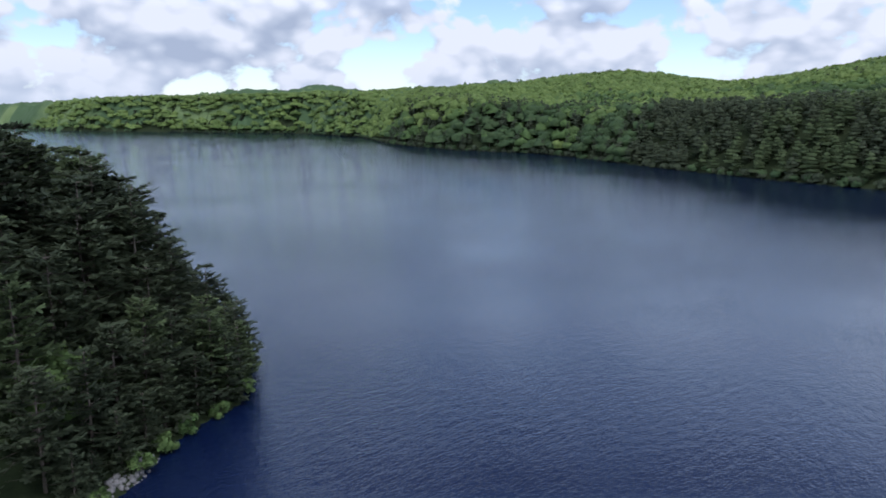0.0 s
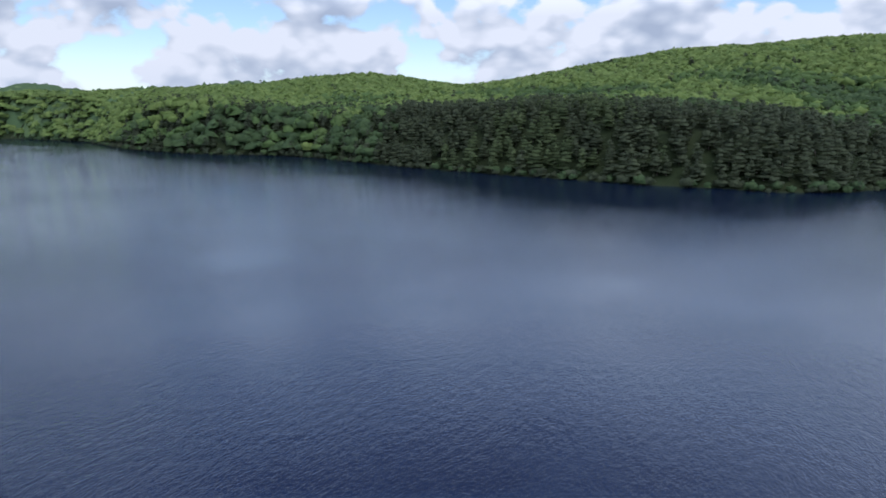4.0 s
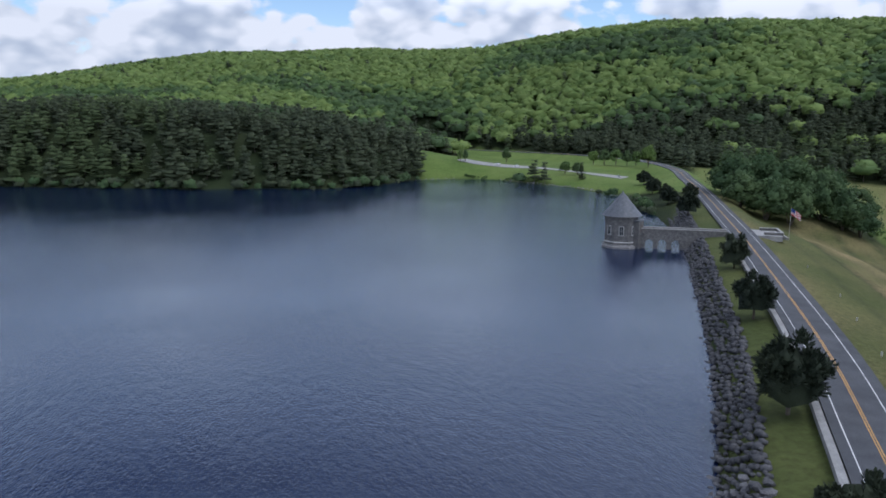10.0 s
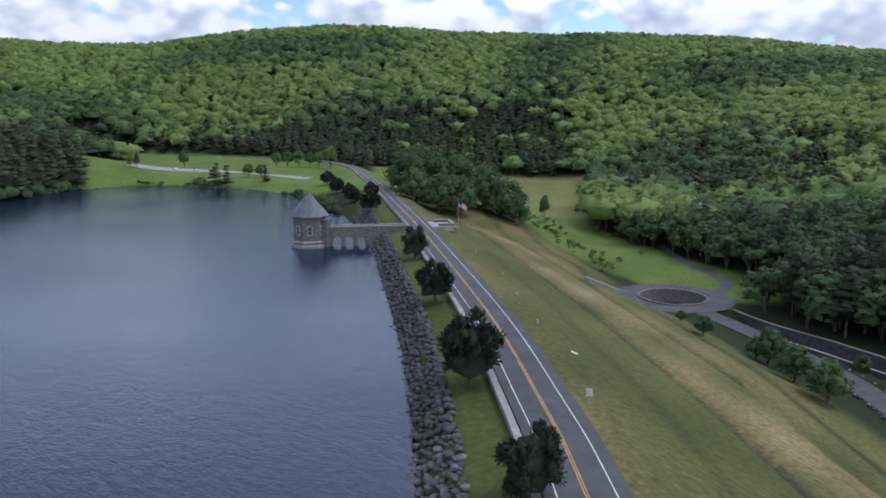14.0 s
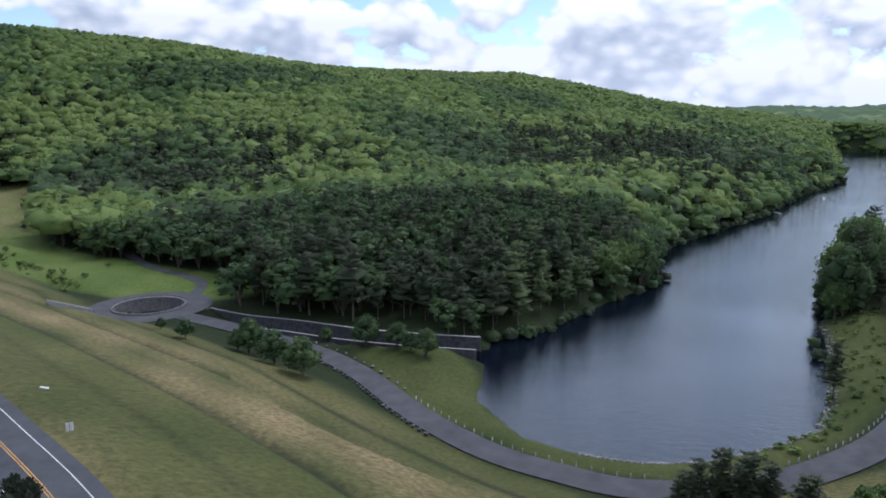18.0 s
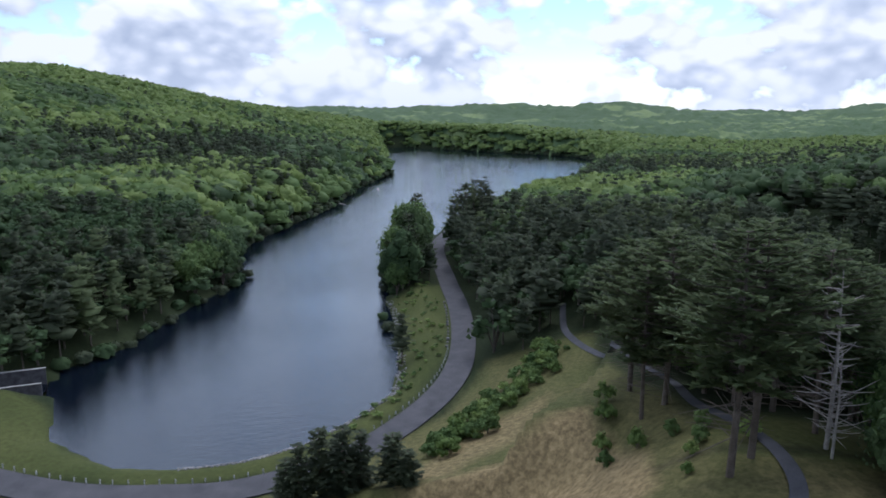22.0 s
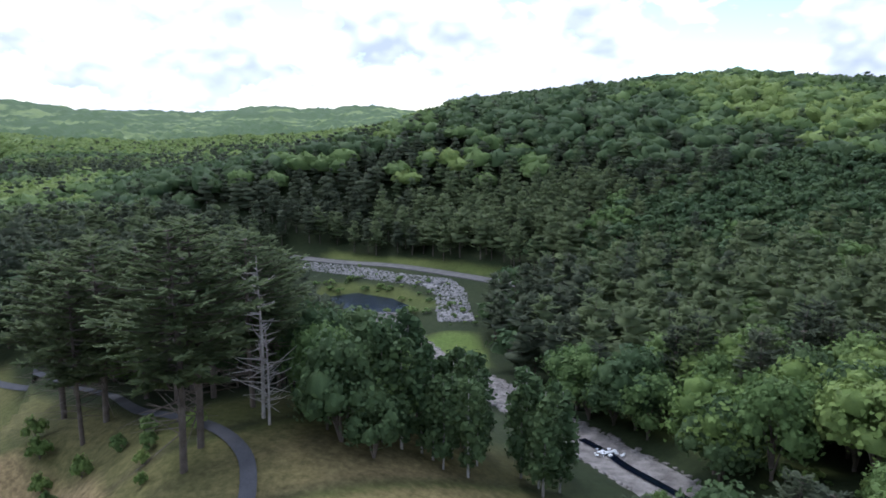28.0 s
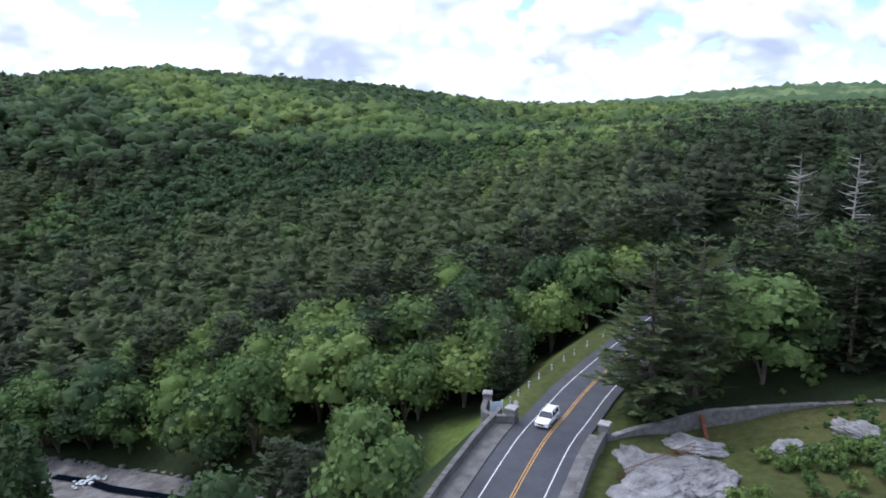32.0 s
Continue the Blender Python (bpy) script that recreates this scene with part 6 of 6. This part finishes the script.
    part("flight", *merged(*[box(k * 0.75, (k + 1) * 0.75, -1.1, 1.1, -6.5, -k * 0.31) for k in range(n)]), CONCRETE, stair)
    for yy in (-1.5, 1.1):
        v = [(0, yy, -7), (13.5, yy, -7), (13.5, yy, -4.9), (0, yy, 0.7), (0, yy + 0.4, -7), (13.5, yy + 0.4, -7), (13.5, yy + 0.4, -4.9), (0, yy + 0.4, 0.7)]
        part("side_wall", v, [(0, 1, 2, 3), (7, 6, 5, 4), (3, 2, 6, 7), (1, 5, 6, 2), (0, 3, 7, 4)], TRIM, stair)


basin()


def roadside(line, side, step, i0, i1):
    p = finer(line, 0.5)
    d = np.gradient(p[:, :2], axis=0)
    d /= np.linalg.norm(d, axis=1, keepdims=True)
    c = p[:, :2] + np.stack([d[:, 1], -d[:, 0]], -1) * side
    run = np.concatenate([[0], np.cumsum(np.hypot(*np.diff(p[:, :2], axis=0).T))])
    out = []
    for s_ in np.arange(i0, i1, step):
        k = int(np.searchsorted(run, s_))
        if k < len(p):
            out.append((c[k, 0], c[k, 1], p[k, 2]))
    return out


def boulders(points, size, mat, label, group, seed):
    rs = np.random.RandomState(seed)
    meshes = [rock_mesh(300 + seed * 5 + i, 0.75) for i in range(4)]
    for me in meshes:
        me.materials.append(mat)
    for i, (x, y, z) in enumerate(points):
        ob = tagged(new("boulder", meshes[i % 4]), label, "boulder", group)
        s = rs.uniform(*size)
        ob.matrix_basis = pose(x, y, z + s * 0.12, 0, 0, rs.uniform(0, 360)) @ Matrix.Scale(s, 4)


def bollards(points, group):
    first = None
    for x, y, z in points:
        if first is None:
            first = tagged(new("bollard"), "short white concrete bollard beside the service road", "bollard", group)
            part("shaft", *box(-0.13, 0.13, -0.13, 0.13, -0.3, 0.62, 0.03), WHITE_PAINT, first)
            part("cap", *box(-0.15, 0.15, -0.15, 0.15, 0.62, 0.72, 0.05), TRIM, first)
            first.matrix_basis = pose(x, y, z)
        else:
            copy_thing(first, pose(x, y, z))


# the lake side of the road is on its left going east
LOW_RUN = finer(LOW_ROAD, 0.5)
mark = lambda x, y: float(np.sum(np.hypot(*np.diff(LOW_RUN[:int(np.argmin(np.hypot(LOW_RUN[:, 0] - x, LOW_RUN[:, 1] - y))) + 1, :2], axis=0).T)))
bollards(roadside(LOW_ROAD, -5.0, 3.4, mark(178, 50), mark(205, -89)), "white bollards along the lake road")
boulders(roadside(LOW_ROAD, 5.2, 2.6, mark(228, 118), mark(162, 33)), (0.8, 1.5), RIPRAP, "dark rough boulder on the verge", "boulders along the service road", 1)
boulders(roadside(LOW_ROAD, -5.4, 5.2, mark(222, 104), mark(182, 53)), (0.8, 1.5), PALE_STONE, "pale boulder on the grass beside the road", "pale boulders along the service road", 2)
boulders(roadside(LOW_ROAD, -5.4, 4.0, mark(207, -90), mark(262, -111)), (0.9, 1.6), PALE_STONE, "pale boulder beside the lake road", "boulders along the lake road", 3)


# ---- bridge over the spillway ----
def stone_wall(name, points, half, tall, low, mat, label, pier=False):
    """An upright wall of uneven stone along plan points with heights."""
    line = spline(points, 1.2)
    rs = np.random.RandomState(len(points))
    d = np.gradient(line[:, :2], axis=0)
    d /= np.linalg.norm(d, axis=1, keepdims=True)
    side = np.stack([d[:, 1], -d[:, 0]], -1)
    n = len(line)
    root = tagged(new(name), label, "wall")
    v = []
    for o, h in ((-half, -low), (-half, tall), (half, tall), (half, -low)):
        for i in range(n):
            q = line[i, :2] + side[i] * (o + rs.uniform(-0.04, 0.04))
            v.append((q[0], q[1], line[i, 2] + h + (rs.uniform(-0.05, 0.05) if h > 0 else 0)))
    f = [(k * n + i, k * n + i + 1, (k + 1) * n + i + 1, (k + 1) * n + i) for k in range(3) for i in range(n - 1)]
    f += [(0, n, 2 * n, 3 * n), (n - 1, 4 * n - 1, 3 * n - 1, 2 * n - 1)]
    part("masonry", v, f, mat, root)
    for i in range(0, n - 1, 1):
        a, b = line[i], line[i + 1]
        c = (a + b) / 2
        ang = math.degrees(math.atan2(b[1] - a[1], b[0] - a[0]))
        ln = float(np.hypot(*(b - a)[:2])) * 0.48
        cap_ = part("coping_stone", *box(-ln, ln, -half - 0.07, half + 0.07, 0, 0.16, 0.04), mat, root)
        cap_.matrix_basis = pose(c[0], c[1], c[2] + tall + rs.uniform(-0.02, 0.03), 0, 0, ang)
    return root


def pier_block(x, y, z, wide, tall, turn, label):
    root = tagged(new("stone_pier"), label, "pier")
    root.matrix_basis = pose(x, y, z, 0, 0, turn)
    h = wide / 2
    for k in range(int(tall / 0.4)):
        o = 0.03 if k % 2 else 0.0
        part("course", *box(-h - o, h + o, -h - o, h + o, 0.4 * k, 0.4 * k + 0.38, 0.03), STONE, root)
    part("cap", *box(-h - 0.12, h + 0.12, -h - 0.12, h + 0.12, 0.4 * int(tall / 0.4), 0.4 * int(tall / 0.4) + 0.2, 0.05), TRIM, root, "pale capstone")


WORN = surface("worn_concrete", (0.085, 0.082, 0.078), (0.17, 0.162, 0.152), 0.5, 6.0, 0.9, 0.2, 0.4, 0.02, 0.1)


def spillway_bridge():
    span = stretch((-41.8, -74.0), (8, -14))
    side_r = ribbon("pavement_bridge", span, 4.9, 7.3, 0.16, WORN, "worn grey concrete footway over the bridge", "structure", category="pavement", thick=0.6)
    side_l = ribbon("pavement_bridge", span, -6.3, -4.6, 0.16, WORN, "worn grey concrete footway over the bridge", "structure", category="pavement", thick=0.6)
    n = len(span)
    d = np.gradient(span[:, :2], axis=0)
    d /= np.linalg.norm(d, axis=1, keepdims=True)
    side = np.stack([d[:, 1], -d[:, 0]], -1)
    for w, nm in ((7.55, "downstream"), (-6.55, "upstream")):
        pts = [(*(span[i, :2] + side[i] * w), 6.1) for i in range(0, n, 6)]
        stone_wall("bridge_parapet", pts, 0.26, 1.0, 1.6, WORN, "low grey stone parapet along the bridge")
    ribbon("bridge_slab", span, -6.9, 7.9, -0.36, CONCRETE, "concrete deck of the spillway bridge", category="bridge", thick=1.1)
    p, dd = (-37.3, -77.7), on_dam(-42, -74, 0)[1]
    turn = math.degrees(math.atan2(dd[1], dd[0]))
    pier_block(p[0], p[1], 6.0, 1.3, 2.0, turn, "square stone pier at the end of the parapet")
    p2 = (-45.9, -69.4)
    pier_block(p2[0], p2[1], 6.0, 1.2, 2.0, turn, "square stone pier where the roadside wall begins")
    # curved wing wall with a notice board
    stone_wall("wing_wall", [(p[0], p[1], 5.7), (p[0] + 2.0, p[1] - 0.4, 5.7), (p[0] + 2.9, p[1] - 2.4, 5.7), (p[0] + 1.2, p[1] - 5.6, 5.7)], 0.3, 1.35, 3.0, STONE, "curved stone wing wall beside the road")
    pier_block(p[0] + 0.7, p[1] - 6.2, 4.6, 1.1, 3.2, turn + 20, "stone pier ending the curved wall")
    board = tagged(new("notice_board"), "white-framed notice board with a blue panel", "notice board")
    board.matrix_basis = pose(p[0] + 0.7, p[1] - 3.2, 5.2, 0, 0, turn + 125)
    for x_ in (-0.85, 0.7):
        part("post", *box(x_, x_ + 0.15, -0.08, 0.08, -0.6, 2.7), WHITE_PAINT, board)
    part("panel", *box(-0.7, 0.7, -0.03, 0.03, 0.7, 2.5), surface("board_blue", (0.35, 0.45, 0.55), (0.45, 0.55, 0.62), 2, 12, vary=0), board, "pale blue printed panel")
    part("text_bars", *merged(*[box(-0.5, 0.5 - 0.2 * (k % 2), 0.03, 0.036, 2.15 - 0.22 * k, 2.23 - 0.22 * k) for k in range(5)]), WHITE_PAINT, board)
    sg = road_sign(p[0] - 1.3, p[1] - 1.4, turn + 90, 2.6, 0.6, 0.9, WHITE_PAINT, "small white road sign on a post beside the bridge")
    # dry-stone wall and outcrop above the water
    stone_wall("roadside_wall", [(p2[0], p2[1], 5.3), (-51.5, -70.6, 5.2), (-57, -71, 5.2), (-62.8, -71.8, 5.2), (-67, -71.2, 5.2), (-75, -69.4, 5.3), (-82, -66.4, 5.8), (-90, -61.5, 7.0), (-104, -53, 8.5)], 0.35, 0.8, 2.0, STONE, "long low stone wall at the edge of the woods")
    beam = tagged(new("steel_beam"), "rusty steel beam propped against the wall", "beam")
    beam.matrix_basis = look((-59.5, -67.0, 4.4), (-63.4, -73.4, 6.4))
    part("web", *box(-0.06, 0.06, -0.3, 0.3, -5.6, 0), surface("rust", (0.10, 0.035, 0.018), (0.17, 0.07, 0.035), 1.5, 10, vary=0), beam)
    for y_ in (-0.3, 0.26):
        part("flange", *box(-0.22, 0.22, y_, y_ + 0.05, -5.6, 0), bpy.data.materials["rust"], beam)


def roadside_posts():
    first = None
    for p in ((-40.8, -85.4), (-43, -87.4), (-45.7, -89.4), (-48.5, -91.6), (-52, -94), (-55.5, -96.4), (-58.5, -98.2), (-62.5, -100.8), (-67.3, -103.4), (-73, -106.5)):
        z = float(height(np.array([p[0]]), np.array([p[1]]))[0])
        if first is None:
            first = tagged(new("guide_post"), "short white wooden guide post on the road's verge", "post", "guide posts along the road")
            part("shaft", *box(-0.1, 0.1, -0.1, 0.1, -0.3, 0.95, 0.03), WHITE_PAINT, first)
            part("band", *box(-0.104, 0.104, -0.104, 0.104, 0.66, 0.78), GLASS, first)
            first.matrix_basis = pose(p[0], p[1], z)
        else:
            copy_thing(first, pose(p[0], p[1], z))


def outcrop(x, y, size, seed, label):
    """A weathered bedrock hump."""
    r = np.random.RandomState(seed)
    bm = bmesh.new()
    bmesh.ops.create_icosphere(bm, subdivisions=5, radius=1.0)
    for v in bm.verts:
        n = noise.fractal(Vector(v.co) * 1.6 + Vector((seed, 0, 0)), 1.0, 2.0, 4)
        crack = noise.fractal(Vector((v.co.x * 2, v.co.y * 7, v.co.z * 7)) + Vector((0, seed, 0)), 1.0, 2.0, 5)
        v.co *= 1 + 0.35 * n + 0.10 * crack
        v.co.x *= size[0]
        v.co.y *= size[1]
        v.co.z *= size[2]
    me = bpy.data.meshes.new("outcrop")
    bm.to_mesh(me)
    bm.free()
    me.materials.append(PALE_STONE)
    ob = tagged(new("rock_outcrop", me), label, "rock")
    ob.matrix_basis = pose(x, y, float(height(np.array([x]), np.array([y]))[0]) + 0.1, 0, 0, r.uniform(0, 360))
    return ob


def draw_bridge_end():
    spillway_bridge()
    roadside_posts()
    for i, (x, y, s) in enumerate(((-45.5, -58.5, (5.5, 3.6, 1.5)), (-50.5, -62, (6.0, 3.0, 1.4)), (-47, -64.5, (4.0, 2.2, 0.9)), (-57, -66.5, (4.2, 2.4, 1.2)), (-52, -58, (4.5, 3.0, 1.2)), (-44, -54.5, (5.0, 3.2, 1.3)), (-66, -60.5, (2.4, 1.6, 0.9)), (-75, -57.8, (3.6, 1.8, 1.6)))):
        outcrop(x, y, s, i + 3, "grey weathered bedrock outcrop with dark cracks")
    rs = np.random.RandomState(4)
    for i in range(30):
        x, y = rs.uniform(-98, -60), rs.uniform(-86, -66)
        if y < np.interp(x, [-98, -82, -73, -64, -60], [-62, -71, -77, -79, -78]):
            place(SHRUBS[1], USED, x, y, rs.uniform(0.8, 3.0), rs.uniform(0.9, 1.3), i * 70, group="undergrowth behind the roadside wall", label="shaded green undergrowth at the edge of the woods")
    for i in range(95):
        x, y = rs.uniform(-92, -50), rs.uniform(-66, -47)
        if x > -58 and y < -53:
            continue
        place(SHRUBS[i % 2], USED, x, y, rs.uniform(0.6, 1.4) if y < -60 else rs.uniform(1.0, 3.0), rs.uniform(0.8, 1.2), i * 40, group="shrubs on the rocky bank")
    rail = tagged(new("iron_fence"), "rusty iron picket fence across the rocks", "fence")
    a, b = Vector((-42.5, -61.5, 5.0)), Vector((-55.5, -64.5, 5.6))
    rust = bpy.data.materials["rust"]
    way_ = b - a
    rail.matrix_basis = pose(a.x, a.y, a.z, 0, 0, math.degrees(math.atan2(way_.y, way_.x)))
    L = way_.length
    for z in (0.35, 1.15):
        part("rail", *box(0, L, -0.025, 0.025, z, z + 0.06), rust, rail)
    for k in range(36):
        part("picket", *box(L * k / 35 - 0.02, L * k / 35 + 0.02, -0.02, 0.02, -0.4, 1.35), rust, rail)


draw_bridge_end()


# ---- car park ----
def car(x, y, turn, mat, label):
    z = float(height(np.array([x]), np.array([y]))[0]) + 0.25
    root = tagged(new("parked_car"), label, "car", "cars in the car park")
    root.matrix_basis = pose(x, y, z, 0, 0, turn)
    prof = [(-2.2, 0.35), (-2.25, 0.75), (-2.1, 0.95), (-1.0, 1.02), (1.3, 1.02), (2.15, 0.92), (2.2, 0.35)]
    n = len(prof)
    v = [(px, s * 0.88, pz) for s in (-1, 1) for px, pz in prof]
    part("body", v, [tuple(range(n))[::-1], tuple(range(n, 2 * n))] + [(i, (i + 1) % n, n + (i + 1) % n, n + i) for i in range(n)], mat, root)
    v = [(px, s * w, pz) for s in (-1, 1) for px, pz, w in ((-1.9, 1.0, 0.84), (-1.35, 1.5, 0.68), (0.35, 1.5, 0.68), (1.1, 1.0, 0.84))]
    part("windows", v, [(3, 2, 1, 0), (4, 5, 6, 7), (0, 1, 5, 4), (2, 3, 7, 6)], GLASS, root)
    part("roof", *box(-1.38, 0.4, -0.69, 0.69, 1.48, 1.54, 0.03), mat, root)
    for wx in (-1.4, 1.35):
        for wy in (-0.86, 0.86):
            w = part("wheel", *lathe([(0.33, -0.1), (0.33, 0.1)], 14), RIPRAP, root)
            w.matrix_basis = pose(wx, wy, 0.33, 90)
    for wy in (-0.65, 0.45):
        part("headlight", *box(2.16, 2.22, wy, wy + 0.22, 0.62, 0.78), WHITE_PAINT, root)


CAR_WHITE = surface("car_white", (0.7, 0.7, 0.7), (0.78, 0.78, 0.78), 0.5, 30, 0.25, 0.5, 0.02, 0.001, 0)
CAR_SILVER = surface("car_silver", (0.4, 0.41, 0.43), (0.46, 0.47, 0.49), 0.5, 30, 0.3, 0.5, 0.02, 0.001, 0)
draped("car_park", [(128, 566), (150, 548), (172, 528), (196, 500), (226, 470)], 9.0, CONCRETE, "pale worn car park surface", "car park", 0.25)
for cx_, cy_, ct, cm, cl in ((153, 544, 30, CAR_WHITE, "white car parked near the shore"), (164, 531, 40, CAR_WHITE, "white car beside another"), (188, 497, 120, CAR_SILVER, "silver car under a tree"), (223, 474, 60, CAR_SILVER, "silver car at the end of the car park")):
    car(cx_, cy_, ct, cm, cl)
bank_stones("beach_stones", [(180, 400), (172, 438), (156, 470), (140, 506), (110, 518), (80, 515)], -2.0, 2.5, 260, (0.5, 1.3), PALE_STONE, "pale stones and sand along the shore", 31)
shrub_rs = np.random.RandomState(12)
for i in range(22):
    f = i / 21
    bx, by = 118 + 42 * f, 521 - 52 * f + shrub_rs.uniform(-2, 2)
    place(SHRUBS[1], USED, bx + 4, by + 4, shrub_rs.uniform(1.5, 3.0), 1.3, i * 50, group="bushes along the shore", label="low dark green bush on the shore")


def estate_car(x, y, z, turn):
    """A boxy white car with roof rails."""
    root = tagged(new("estate_car"), "white boxy estate car with roof rails on the road", "car")
    root.matrix_basis = pose(x, y, z, 0, 0, turn)
    low = [(-2.3, 0.38), (-2.36, 0.7), (-2.3, 1.0), (0.95, 1.04), (1.9, 0.95), (2.26, 0.78), (2.3, 0.38)]
    n = len(low)
    v = [(px, sgn * 0.9, pz) for sgn in (-1, 1) for px, pz in low]
    part("body", v, [tuple(range(n))[::-1], tuple(range(n, 2 * n))] + [(i, (i + 1) % n, n + (i + 1) % n, n + i) for i in range(n)], CAR_WHITE, root)
    v = [(px, sgn * w, pz) for sgn in (-1, 1) for px, pz, w in ((-2.26, 1.0, 0.86), (-2.02, 1.62, 0.72), (0.2, 1.62, 0.72), (0.98, 1.03, 0.86))]
    part("windows", v, [(3, 2, 1, 0), (4, 5, 6, 7), (0, 1, 5, 4), (2, 3, 7, 6)], GLASS, root)
    part("roof", *box(-2.06, 0.26, -0.75, 0.75, 1.6, 1.68, 0.04), CAR_WHITE, root)
    for px in (-2.16, -0.75, 0.32):
        for sgn in (-1, 1):
            part("pillar", *box(px - 0.05, px + 0.05, sgn * 0.79 - 0.05, sgn * 0.79 + 0.05, 1.0, 1.63), CAR_WHITE, root)
    for sgn in (-1, 1):
        part("roof_rail", *box(-1.9, 0.1, sgn * 0.62 - 0.03, sgn * 0.62 + 0.03, 1.7, 1.76), CAR_SILVER, root)
        part("mirror", *box(0.75, 0.9, sgn * 0.98 - 0.08, sgn * 0.98 + 0.08, 1.0, 1.14, 0.03), CAR_WHITE, root)
        part("headlight", *box(2.16, 2.28, sgn * 0.68 - 0.16, sgn * 0.68 + 0.16, 0.68, 0.82), CAR_SILVER, root)
        for wx in (-1.45, 1.42):
            w = part("wheel", *lathe([(0.34, -0.11), (0.34, 0.11)], 16), RIPRAP, root)
            w.matrix_basis = pose(wx, sgn * 0.86, 0.34, 90)
            part("rim", *lathe([(0.2, -0.125), (0.2, 0.125)], 12), CAR_SILVER, w)
    part("grille", *box(2.26, 2.32, -0.42, 0.42, 0.5, 0.7), GLASS, root)


estate_car(-41.6, -76.1, 6.01, 43)


# ---- lake landing stage ----
def dock(x, y, turn, long, label):
    root = tagged(new("floating_dock"), label, "dock")
    root.matrix_basis = pose(x, y, -34.0, 0, 0, turn)
    for k in range(int(long / 0.6)):
        part("board", *box(-long / 2 + k * 0.6, -long / 2 + k * 0.6 + 0.55, -1.2, 1.2, 0.35, 0.45), DEADWOOD, root)
    for y_ in (-1.0, 0.7):
        part("float", *box(-long / 2, long / 2, y_, y_ + 0.3, -0.2, 0.35), CONCRETE, root)


dock(655, -158, 20, 12, "grey floating dock at the wooded shore")
dock(780, -232, -15, 30, "long floating boom off the wooded point")
